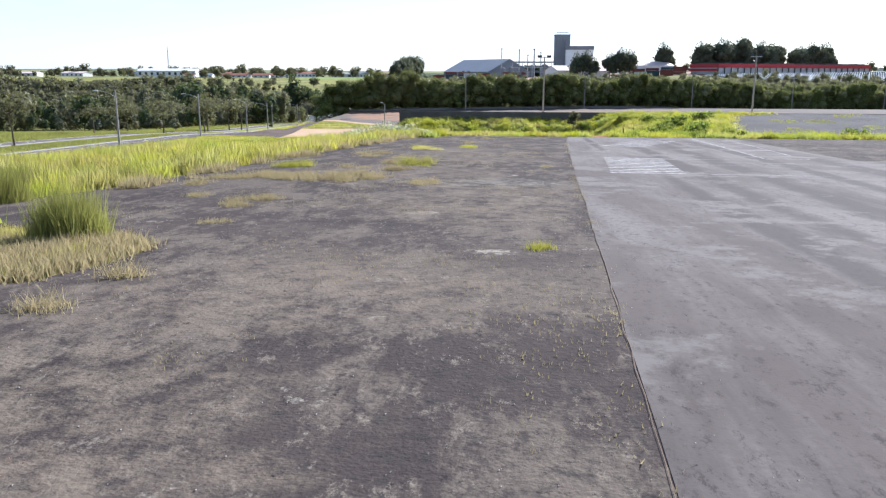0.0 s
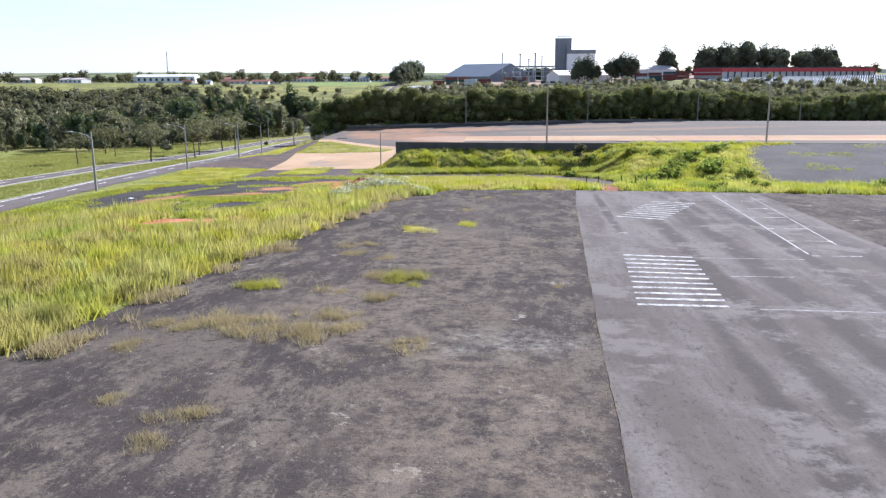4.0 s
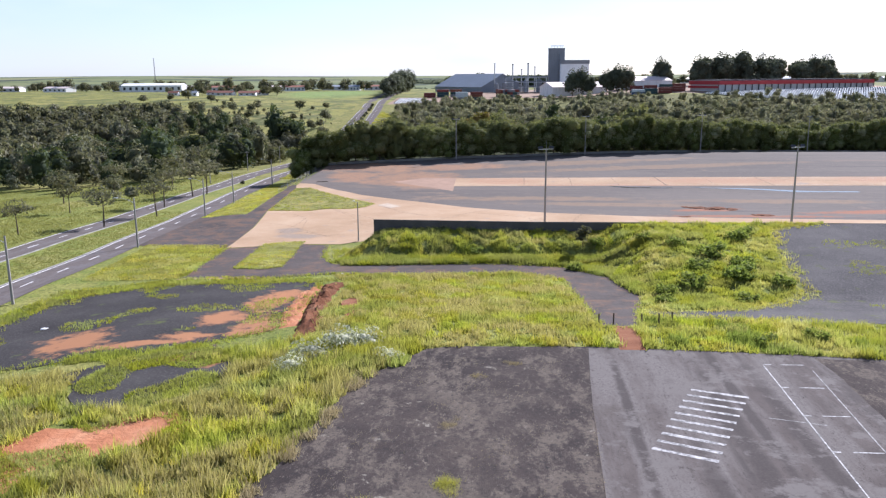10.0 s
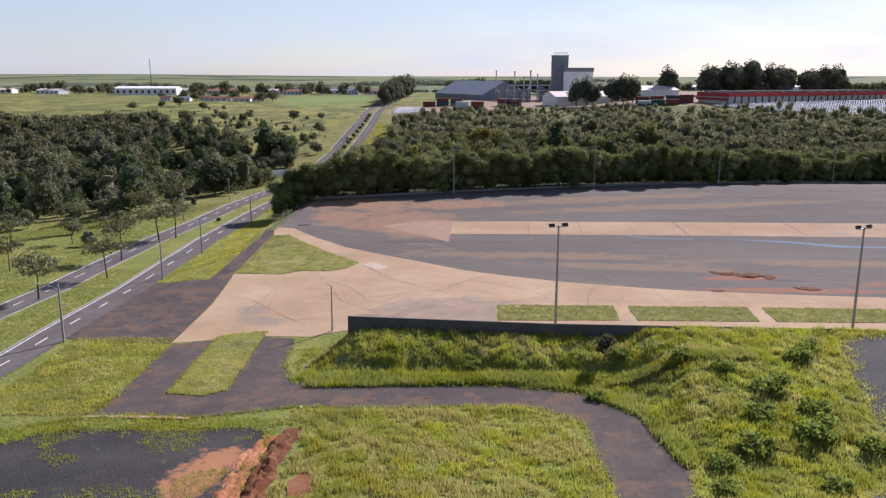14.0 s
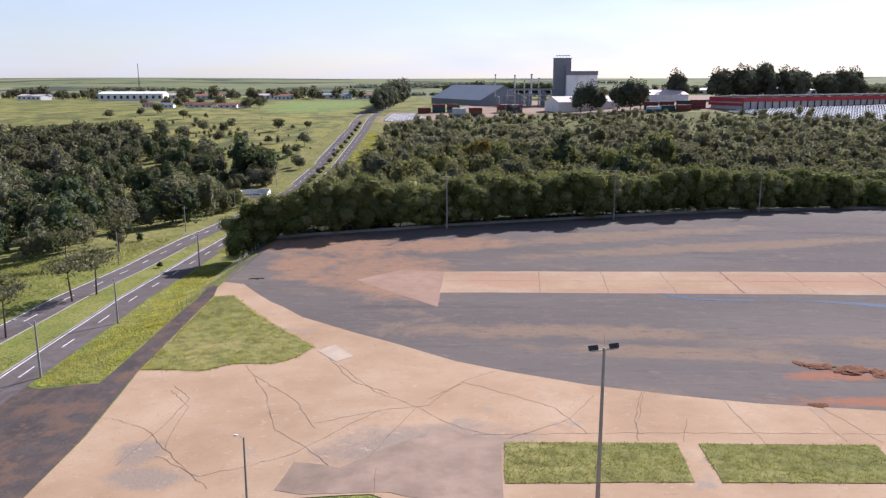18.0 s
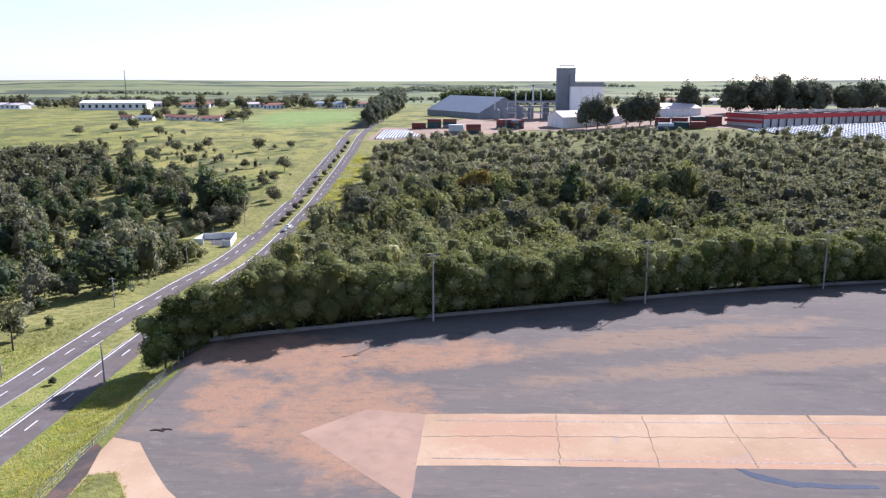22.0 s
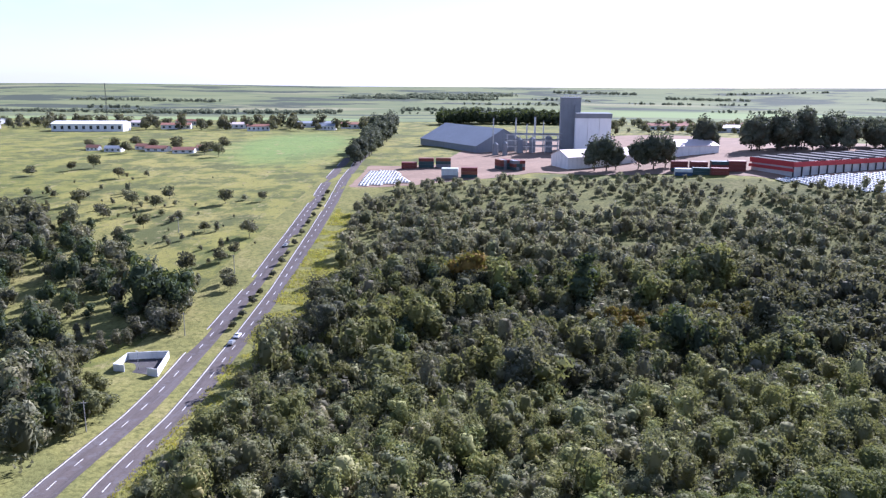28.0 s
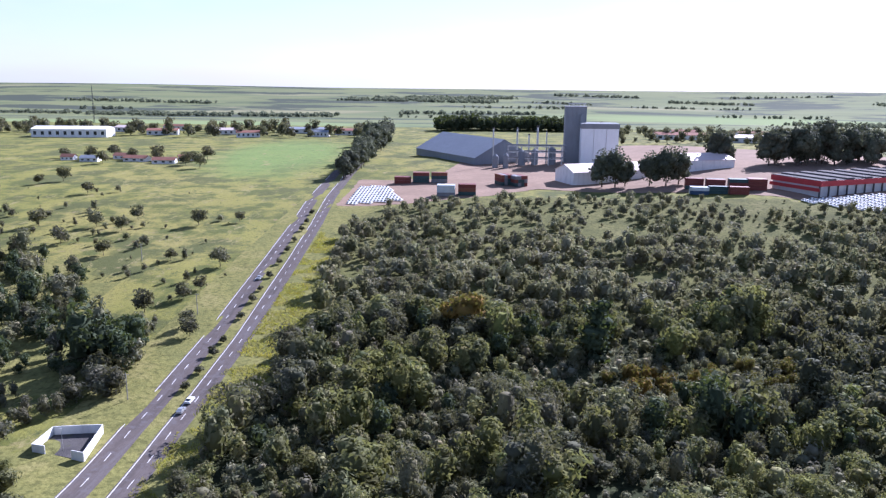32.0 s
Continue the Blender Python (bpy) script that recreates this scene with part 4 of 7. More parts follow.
def leaf_cards(rs, blobs, n, size, loose=0.55, skin=(0.72, 1.12)):
    """Small quads spread over the skin of a crown made of rounded masses."""
    b = np.array(blobs, float)
    w = (b[:, 3] * b[:, 4] + b[:, 4] * b[:, 5]) ** 1.0
    k = rs.choice(len(b), n, p=w / w.sum())
    d = rs.normal(size=(n, 3))
    d[:, 2] += 0.25
    d /= np.linalg.norm(d, axis=1)[:, None]
    r = rs.uniform(*skin, (n, 1))
    p = b[k, :3] + d * b[k, 3:6] * r
    nrm = d + rs.normal(scale=loose, size=(n, 3))
    nrm /= np.linalg.norm(nrm, axis=1)[:, None]
    a = np.cross(nrm, rs.normal(size=(n, 3)))
    a /= np.linalg.norm(a, axis=1)[:, None]
    c = np.cross(nrm, a)
    s = size * rs.uniform(0.55, 1.35, (n, 1))
    a, c = a * s * 0.62, c * s
    v = np.stack([p - a * 0.5 - c * 0.5, p + a - c * 0.15, p + a * 0.25 + c * 0.6, p - a + c * 0.2], 1)
    v[:, 1] -= nrm * s * 0.18
    v[:, 3] -= nrm * s * 0.18
    return v.reshape(-1, 3), np.arange(4 * n).reshape(-1, 4)


def core(blobs, k=0.82):
    """A rough inner mass that stops light."""
    vs, fs = [], []
    for bx, by, bz, rx, ry, rz in blobs:
        o = len(vs)
        rings, seg = (-0.7, 0.0, 0.7), 6
        for e in rings:
            for j in range(seg):
                a = 2 * math.pi * (j + 0.5 * (e == 0)) / seg
                ce = math.sqrt(1 - e * e)
                vs.append((bx + k * rx * ce * math.cos(a), by + k * ry * ce * math.sin(a), bz + k * rz * e))
        for q in (0, 1):
            for j in range(seg):
                fs.append((o + q * seg + j, o + q * seg + (j + 1) % seg, o + (q + 1) * seg + (j + 1) % seg, o + (q + 1) * seg + j))
        fs.append((o + 12, o + 13, o + 14, o + 15))
        fs.append((o + 12, o + 15, o + 16, o + 17))
        fs.append((o + 3, o + 2, o + 1, o + 0))
        fs.append((o + 5, o + 4, o + 3, o + 0))
    return np.array(vs), np.array(fs)


def light_crown(rs, blobs, n, size, k=0.84, cores=2):
    """A crown for far woods: three-cornered leaf clumps round one or two inner masses."""
    v, _ = leaf_cards(rs, blobs, n, size, 0.3, (0.86, 1.1))
    v = v.reshape(-1, 4, 3)[:, (0, 1, 3)].copy()
    v[:, 2] += (v[:, 2] - v[:, 1]) * 0.15
    v = v.reshape(-1, 3)
    f = np.arange(len(v)).reshape(-1, 3)
    if cores:
        cv, cf = core(blobs[:cores], k)
        cf = np.concatenate([cf[:, (0, 1, 2)], cf[:, (0, 2, 3)]])
        f = np.concatenate([f, cf + len(v)])
        v = np.concatenate([v, cv])
    return v, f


def crown_arrays(rs, blobs, n, size, k=0.8):
    v1, f1 = leaf_cards(rs, blobs, n, size)
    v2, f2 = core(blobs, k)
    return np.concatenate([v1, v2]), np.concatenate([f1, f2 + len(v1)])


def round_blobs(rs, h, r, n=6, base=0.35, flat=0.75):
    out = [(0, 0, h * (base + 1) / 2, r * 0.72, r * 0.72, h * (1 - base) * 0.5)]
    for i in range(n):
        a = 2 * math.pi * (i + rs.uniform(-0.3, 0.3)) / n
        d = r * rs.uniform(0.42, 0.68)
        q = r * rs.uniform(0.34, 0.52)
        z = h * rs.uniform(base + 0.12, 0.86)
        out.append((d * math.cos(a), d * math.sin(a), z, q, q, q * flat))
    return out


def tall_blobs(rs, h, r, n=8, base=0.2):
    out = []
    for i in range(n):
        t = i / (n - 1)
        q = r * (0.55 + 0.45 * math.sin(math.pi * (0.15 + 0.8 * t)))
        a = rs.uniform(0, 6.28)
        out.append((0.35 * r * math.cos(a), 0.35 * r * math.sin(a), h * (base + (0.93 - base) * t), q, q, h * 0.75 / n))
    return out


def trunk_bm(rs, h, r, top, limbs=4, spread=1.5):
    bm = bmesh.new()
    bend = Vector((rs.uniform(-0.2, 0.2), rs.uniform(-0.2, 0.2), 0))
    mid = Vector((0, 0, h * 0.5)) + bend
    tube(bm, (0, 0, -0.3), mid, r * 1.25, r * 0.9, 7)
    tip = Vector((0, 0, h)) + bend * 1.6
    tube(bm, mid, tip, r * 0.9, r * 0.6, 7)
    for i in range(limbs):
        a = 2 * math.pi * (i + rs.uniform(-0.25, 0.25)) / limbs
        e = tip + Vector((math.cos(a) * spread, math.sin(a) * spread, (top - h) * rs.uniform(0.45, 0.7)))
        tube(bm, tip - Vector((0, 0, 0.2)), e, r * 0.5, r * 0.16, 5)
    return bm


def make_tree(name, label, seed, h, r, n, size, leaf, shape="round", base=0.35, limbs=5, blobs=6, flat=0.75, k=0.8, group="", category="tree", fine=None):
    rs = np.random.RandomState(seed)
    bl = round_blobs(rs, h, r, blobs, base, flat) if shape == "round" else tall_blobs(rs, h, r, blobs, base)
    tree = empty(name, label, category, None, group)
    v, f = light_crown(rs, bl, n, size, k, fine) if fine is not None else crown_arrays(rs, bl, n, size, k)
    cr = new("crown", tri_mesh("crown", v, f, leaf))
    cr.parent = tree
    part("trunk", trunk_bm(rs, h * (base + 0.1), max(0.08, h * 0.017), h * 0.9, limbs, r * 0.5), M_BARK, tree)
    return tree


def plant(src, x, y, s=1.0, rz=None, sink=0.0, used=set()):
    """Set the first one in place, then copies of it."""
    x, y = spot(x, y)
    rz = random.uniform(0, 360) if rz is None else rz
    m = pose(x, y, gz(x, y) - sink, 0, 0, rz) @ Matrix.Diagonal((s, s, s * random.uniform(0.9, 1.12), 1))
    if src.name not in used:
        used.add(src.name)
        src.matrix_basis = m
        return src
    ob = copy_thing(src, Matrix())
    ob.matrix_basis = m
    return ob


def grass_mesh(name, px, py, h, w, blades, material, label, lean=0.5, lift=0.0, seed=0, category="grass"):
    """Tufts of pointed blades, all one sward."""
    rs = np.random.RandomState(seed)
    n = len(px)
    if n == 0:
        return
    px, py = site(px, py)
    hh = np.repeat(np.broadcast_to(h, n) * rs.uniform(0.6, 1.3, n), blades)
    x, y = np.repeat(px, blades), np.repeat(py, blades)
    m = n * blades
    x = x + rs.normal(scale=0.12, size=m) * (1 + hh)
    y = y + rs.normal(scale=0.12, size=m) * (1 + hh)
    a = rs.uniform(0, 2 * math.pi, m)
    ww = w * rs.uniform(0.6, 1.3, m)
    z = ground(x, y) + lift
    la = rs.uniform(0, 2 * math.pi, m)
    ld = lean * hh * rs.uniform(0.2, 1.0, m)
    hh = hh * rs.uniform(0.6, 1.1, m)
    p0 = np.stack([x - ww * np.cos(a), y - ww * np.sin(a), z - 0.05], -1)
    p1 = np.stack([x + ww * np.cos(a), y + ww * np.sin(a), z - 0.05], -1)
    p2 = np.stack([x + ld * np.cos(la), y + ld * np.sin(la), z + hh], -1)
    v = np.stack([p0, p1, p2], 1).reshape(-1, 3)
    me = tri_mesh(name, v, np.arange(3 * m).reshape(-1, 3), material)
    return tagged(new(name, me), label, category, "", "stuff")


def scatter(poly, density, seed, holes=()):
    rs = np.random.RandomState(seed)
    xs, ys = [p[0] for p in poly], [p[1] for p in poly]
    n = int((max(xs) - min(xs)) * (max(ys) - min(ys)) * density)
    px, py = rs.uniform(min(xs), max(xs), n), rs.uniform(min(ys), max(ys), n)
    ok = inside(px, py, poly)
    for hole in holes:
        ok &= ~inside(px, py, hole)
    return px[ok], py[ok]


def patchy(px, py, scale, lo, seed=0.0):
    """Keep points where a slow noise is above lo."""
    k = np.array([noise.noise((x * scale + seed, y * scale, seed)) for x, y in zip(px, py)])
    return px[k > lo], py[k > lo]


# ---- grass swards ----
WEST = [(-70, -20), (-30, -20), (-25, 2), (-13, 8), (-12, 10.6), (-11.8, 13.4), (-13.6, 15.6), (-17.6, 16.8), (-24, 21), (-29.4, 30), (-25, 39), (-22, 55), (-18.4, 71), (-13.8, 93), (-7, 105), (-8, 109), (-26, 112), (-44, 106), (-60, 100), (-72, 100)]
def meadow(name, poly, density, seed, h, w, blades, mats, label, holes=()):
    """A sward of three colours that gather in patches, with clumps of different height."""
    px, py = scatter(poly, density, seed, holes)
    k = np.array([noise.noise((x * 0.16 + seed, y * 0.16, 0)) + 0.5 * noise.noise((x * 0.5, y * 0.5 + seed, 4)) for x, y in zip(px, py)])
    q = np.array([noise.noise((x * 0.55 + 9, y * 0.55, seed)) for x, y in zip(px, py)])
    for i, ok in enumerate((k < -0.25, (k >= -0.25) & (k < 0.14), k >= 0.14)):
        ok = ok & (q > -0.36)
        grass_mesh(name, px[ok], py[ok], h * (1 + 1.3 * q[ok]), w, blades, mats[i], label, 0.55, 0, seed + i)


NEAR_PATCH = [(-72, 20), (-24, 20), (-17.6, 17.6), (-10, 16.6), (-10, -20), (-72, -20)]
meadow("short_grass", [(-34, -4), (-25, 2), (-13, 8), (-12, 10.6), (-11.8, 13.4), (-13.6, 15.6), (-17.6, 16.8), (-24, 20)], 26, 7, 0.22, 0.018, 6, (M_BED, M_YELLOW, M_DRY), "short dry grass creeping over the asphalt")
meadow("tall_grass", WEST, 10.0, 1, 0.75, 0.05, 5, (M_LUSH, M_TALL, M_YELLOW), "tall yellow-green grass beside the asphalt", [ASPH, NEAR_PATCH, EARTHS[0], [(-46, 105), (-37, 110), (-29, 106), (-28, 97), (-36, 95), (-43, 96)]])
FIELD = [(-27, 155), (7, 154.6), (11.6, 151), (12.8, 132), (12.8, 113), (11.4, 104.7), (-7.2, 104.5), (-22, 110), (-23.6, 125), (-23, 145)]
meadow("field_grass", FIELD, 12, 2, 0.5, 0.05, 5, (M_LUSH, M_TALL, M_YELLOW), "dense yellow-green grass field", [EARTHS[1]])
MOUND = [(-28.6, 166), (4, 163.6), (15, 161), (21, 153), (22.6, 136), (20.4, 123), (34, 126), (45, 137), (48, 152), (51, 172), (60, 176.6), (60, 177.6), (9, 175.8), (-21, 180), (-30.6, 178)]
meadow("bank_grass", MOUND, 12, 3, 0.5, 0.05, 5, (M_LUSH, M_LUSH, M_TALL), "lush green grass on the bank")
VERGE = [(11.4, 104.6), (27, 103.4), (42.5, 101.4), (75, 99.8), (75, 112), (42, 114.4), (19.5, 116.5), (13, 112)]
meadow("verge_grass", VERGE, 14, 4, 0.6, 0.05, 5, (M_LUSHLEAF, M_LUSH, M_TALL), "rank grass verge at the edge of the asphalt", [DRIVE, PATH_EARTH])
px, py = scatter([(-74, 100), (-71, 146), (-56, 153), (-27, 152.6), (-25, 150), (-56, 148), (-67, 141), (-69, 122), (-60, 105)], 9, 5)
grass_mesh("verge_grass", px, py, 0.4, 0.05, 4, M_LUSH, "low green verge by the gravel", 0.5, 0, 5)
meadow("island_grass", ISLAND, 11, 97, 0.3, 0.045, 4, (M_BED, M_LUSH, M_YELLOW), "short mown grass with yellow patches on the island")
for i, (pl, mat, dn) in enumerate(((MEDIAN, M_TALL, 14), ([(-75, 188), (-55.5, 182.5), (-54.2, 154), (-72, 153.5)], M_TALL, 10), ([(-77.4, 229.6), (-64, 222), (-63.5, 238), (-62.8, 260), (-64, 268), (-64, 300), (-68, 310), (-77.6, 300)], M_TALL, 7), *((p, M_BED, 10) for p in PLOTS))):
    px, py = scatter(pl, dn, 10 + i)
    grass_mesh("grass_bed", px, py, 0.28, 0.045, 4, mat, "short mown grass bed", 0.5, 0.08, 10 + i)
px, py = scatter([(-96, 60), (-83.5, 60), (-86, 240), (-94.6, 240)], 4, 30)
grass_mesh("median_grass", px, py, 0.22, 0.05, 4, M_BED, "mown grass on the road median", 0.5, 0, 30)
px, py = scatter([(-79.5, 318), (-68, 318), (-72, 350), (-73, 433), (-70, 464), (-66, 560), (-80, 690), (-91, 700), (-85, 560), (-82, 440), (-80, 380)], 3.0, 33)
px, py = patchy(px, py, 0.09, -0.2, 2.0)
grass_mesh("verge_grass", px, py, 0.7, 0.09, 4, M_TALL, "rough grass verge between road and wood", 0.6, 0, 33)
px, py = scatter([(-150, 60), (-105, 60), (-105, 230), (-100, 300), (-100, 350), (-125, 318), (-180, 300)], 2.2, 31)
grass_mesh("verge_grass", px, py, 0.4, 0.07, 4, M_BED, "grass verge between road and wood", 0.5, 0, 31)

# ---- trees ----
HEDGE = [make_tree("hedge_tree", "dense round green tree in the row along the yard wall", 100 + i, h, r, 4600, 0.42, M_HEDGE, "round", 0.05, 4, 20, 0.9, 0.84, "row of trees", fine=21) for i, (h, r) in enumerate(((13.0, 5.2), (13.8, 5.5), (12.4, 5.0)))]
random.seed(11)
n = 66
for i in range(n):
    t = i / (n - 1)
    x = -68 + t * 304
    y = 308.8 + 0.5 * math.sin(i * 1.7) + (x + 62) * 0.3385
    plant(HEDGE[i % 3], x, y + random.uniform(-1.2, 1.2), random.uniform(0.8, 1.16), sink=0.2)
    if i % 2 == 0 and x > -50:
        plant(HEDGE[(i + 1) % 3], x + 2, y + random.uniform(6, 8), random.uniform(0.85, 1.1), sink=0.2)


def wood(name, px, py, s, kinds, material, label, seed, sink=0.0):
    """A wood: many crowns laid into one mesh."""
    rs = np.random.RandomState(seed)
    vs, fs, o = [], [], 0
    px, py = site(px, py)
    z = ground(px, py)
    pick = rs.randint(0, len(kinds), len(px))
    turn = rs.uniform(0, 2 * math.pi, len(px))
    for i in range(len(px)):
        v, f = kinds[pick[i]]
        c, q = math.cos(turn[i]), math.sin(turn[i])
        k = s[i]
        w = np.empty_like(v)
        w[:, 0] = (v[:, 0] * c - v[:, 1] * q) * k + px[i]
        w[:, 1] = (v[:, 0] * q + v[:, 1] * c) * k + py[i]
        w[:, 2] = v[:, 2] * k * rs.uniform(0.8, 1.25) + z[i] - sink
        vs.append(w)
        fs.append(f + o)
        o += len(v)
    me = tri_mesh(name, np.concatenate(vs), np.concatenate(fs), material)
    return tagged(new(name, me), label, "woodland", "", "stuff")


def wood_kinds(seed, n, size, count=5, hs=(7, 11), rr=(3.2, 4.8), base=0.1, blobs=4, cores=2):
    out = []
    for i in range(count):
        rs = np.random.RandomState(seed + i)
        bl = round_blobs(rs, rs.uniform(*hs), rs.uniform(*rr), blobs, base, 0.85)
        out.append(light_crown(rs, bl, n, size * 1.3, 0.74, cores))
    return out


def jitter(poly, step, seed, keep=None):
    rs = np.random.RandomState(seed)
    xs, ys = [p[0] for p in poly], [p[1] for p in poly]
    gx, gy = np.meshgrid(np.arange(min(xs), max(xs), step), np.arange(min(ys), max(ys), step))
    gx = (gx + rs.uniform(-0.45, 0.45, gx.shape) * step).ravel()
    gy = (gy + rs.uniform(-0.45, 0.45, gy.shape) * step).ravel()
    ok = inside(gx, gy, poly)
    if keep is not None:
        ok &= rs.uniform(size=gx.shape) < keep(gx, gy)
    return gx[ok], gy[ok]


NEAR_KINDS = wood_kinds(200, 720, 0.52, 8, (8.5, 14.5), (3.8, 6.2), 0.05, 10, 3)
MID_KINDS = wood_kinds(280, 340, 0.78, 8, (8.5, 14.5), (3.8, 6.2), 0.05, 9, 3)
BUSH_KINDS = wood_kinds(260, 90, 0.62, 5, (4.0, 6.5), (2.2, 3.4), 0.02, 5, 1)
FAR_KINDS = wood_kinds(220, 130, 1.15, 6, (7, 11), (3.2, 5.0), 0.06, 6)
GAP = [(8, 516), (40, 522), (72, 519), (112, 528), (112, 500), (66, 492), (38, 486), (20, 500)]
px, py = jitter(WOOD_A, 7.0, 50)
hollow = np.array([noise.noise((x * 0.045, y * 0.045, 6.1)) for x, y in zip(px, py)])
ok = (hollow > -0.38) & ~inside(px, py, GAP)
px, py = px[ok], py[ok]
low = py < 425 + px * 0.25
wood("woodland", px[low], py[low], np.random.RandomState(59).uniform(0.45, 0.95, low.sum()), NEAR_KINDS, M_LEAFB, "fresh green trees behind the hedge", 49)
px, py = px[~low], py[~low]
rs = np.random.RandomState(48)
stand = np.array([0.95 + 0.9 * noise.noise((x * 0.035, y * 0.05, 12.0)) for x, y in zip(px, py)])
which = rs.uniform(size=len(px))
patch = np.array([noise.noise((x * 0.02, y * 0.02, 3.3)) for x, y in zip(px, py)])
groups = ((which < 0.5) & (patch < 0.25), M_LEAF), ((which >= 0.5) & (which < 0.93) | (patch >= 0.25) & (which < 0.93), M_LEAFB), (which >= 0.93, M_PINE)
for i, (ok, mat) in enumerate(groups):
    wood("woodland", px[ok], py[ok], rs.uniform(0.6, 1.25, ok.sum()) * stand[ok], MID_KINDS if i else NEAR_KINDS, mat, "dense mixed woodland in the hollow", 52 + i * 3)
px, py = jitter(WOOD_A, 4.6, 43)
wood("undergrowth", px, py, np.random.RandomState(44).uniform(0.35, 1.1, len(px)), BUSH_KINDS, M_SCRUB, "low undergrowth between the trees", 45)
rusty = scatter([(42, 487), (60, 490), (104, 509), (104, 523), (70, 516), (40, 508)], 0.03, 47)
wood("rusty_bushes", *rusty, rs.uniform(0.35, 0.6, len(rusty[0])), MID_KINDS, M_ORANGE, "rusty brown bushes in a gap of the wood", 46)
px, py = jitter(WOOD_B, 7.0, 53)
wood("woodland", px, py, np.random.RandomState(54).uniform(0.75, 1.25, len(px)), FAR_KINDS, M_LEAF, "dense dark green woodland in the hollow", 55)


def thin(x, y):
    k = np.clip(1.3 - (y - 575) / 230.0, 0.45, 1)
    open_spots = np.array([noise.noise((a * 0.022, b * 0.022, 8.0)) for a, b in zip(np.ravel(x), np.ravel(y))])
    return np.clip(k - np.clip(open_spots, 0, 0.5) * 1.3 * (y > 600), 0.1, 1)


px, py = jitter(SCRUB, 5.6, 56, thin)
wood("scrub", px, py, (0.22 + 0.9 * np.random.RandomState(57).uniform(0, 1, len(px)) ** 1.7) * (1.12 - 0.35 * sm((py - 600) / 150)), FAR_KINDS, M_SCRUB, "open scrub of grey-green bushes on the slope", 58)
px, py = jitter(WOOD_L, 7.4, 60)
hollow = np.array([noise.noise((x * 0.04, y * 0.04, 2.7)) for x, y in zip(px, py)])
px, py = px[hollow > -0.3], py[hollow > -0.3]
near = px > -230
tall = np.random.RandomState(61).uniform(0.5, 1.25, len(px)) * np.array([0.95 + 0.9 * noise.noise((x * 0.035, y * 0.04, 5.0)) for x, y in zip(px, py)])
pines = np.random.RandomState(98).uniform(size=len(px)) < 0.45
for ok, mat in ((near & ~pines, M_LEAF), (near & pines, M_PINE)):
    wood("woodland", px[ok], py[ok], tall[ok], MID_KINDS, mat, "dark woodland filling the hollow beside the road", 62)
wood("woodland", px[~near], py[~near], np.random.RandomState(69).uniform(0.9, 1.5, (~near).sum()), FAR_KINDS, M_LEAF, "dark woodland filling the hollow beside the road", 79)
px, py = jitter([(-275, 668), (-191, 624), (-161, 588), (-150, 535), (-108, 530), (-113, 610), (-124, 660), (-200, 720), (-300, 735)], 12, 63, lambda x, y: 0.5 + 0 * x)
wood("scrub", px, py, np.random.RandomState(64).uniform(0.15, 0.62, len(px)), MID_KINDS, M_LEAF, "scattered bushes beside the road", 65)
px, py = jitter([(-152, 466), (-126, 452), (-120, 468), (-119, 484), (-148, 489)], 6.5, 86, lambda x, y: 0.7 + 0 * x)
wood("scrub", px, py, np.random.RandomState(87).uniform(0.3, 0.75, len(px)), MID_KINDS, M_LEAF, "bushes and small trees beside the walled yard", 88)
px, py = jitter([(-134, 447), (-112, 442), (-103, 430), (-103, 408), (-112, 400), (-140, 420)], 6.0, 91)
wood("scrub", px, py, np.random.RandomState(92).uniform(0.35, 0.8, len(px)), MID_KINDS, M_LEAFB, "leafy trees and bushes below the walled yard", 93)
px, py = jitter([(-133, 502), (-134, 524), (-112, 508), (-108, 482), (-120, 479)], 6.0, 94)
wood("scrub", px, py, np.random.RandomState(95).uniform(0.5, 0.95, len(px)), MID_KINDS, M_LEAF, "dark clump of trees above the walled yard", 96)
px, py = jitter([(-560, 640), (-140, 650), (-130, 760), (-150, 860), (-560, 900)], 15, 66, lambda x, y: 0.3 * sm((860 - y) / 160) + 0.05)
wood("field_bushes", px, py, 0.07 + 0.6 * np.random.RandomState(67).uniform(0, 1, len(px)) ** 3, FAR_KINDS, M_SCRUB, "small bushes dotted over the pasture", 68)
px, py = jitter([(-1100, 1240), (-140, 1300), (-140, 1420), (-1100, 1480)], 20, 70, lambda x, y: 0.55 + 0 * x)
wood("far_trees", px, py, np.random.RandomState(71).uniform(0.9, 2.1, len(px)), FAR_KINDS, M_LEAF, "far trees among the buildings of the settlement", 72)
px, py = jitter([(-75, 1480), (130, 1480), (150, 1540), (-80, 1540)], 9, 73)
wood("far_wood", px, py, np.random.RandomState(74).uniform(1.8, 2.3, len(px)), FAR_KINDS, M_PINE, "far dark plantation behind the factory", 75)
px, py = jitter([(150, 1150), (700, 1100), (1200, 1500), (150, 1460)], 20, 76, lambda x, y: 0.5 + 0 * x)
wood("far_trees", px, py, np.random.RandomState(77).uniform(0.8, 1.5, len(px)), FAR_KINDS, M_LEAF, "far trees behind the factory", 78)

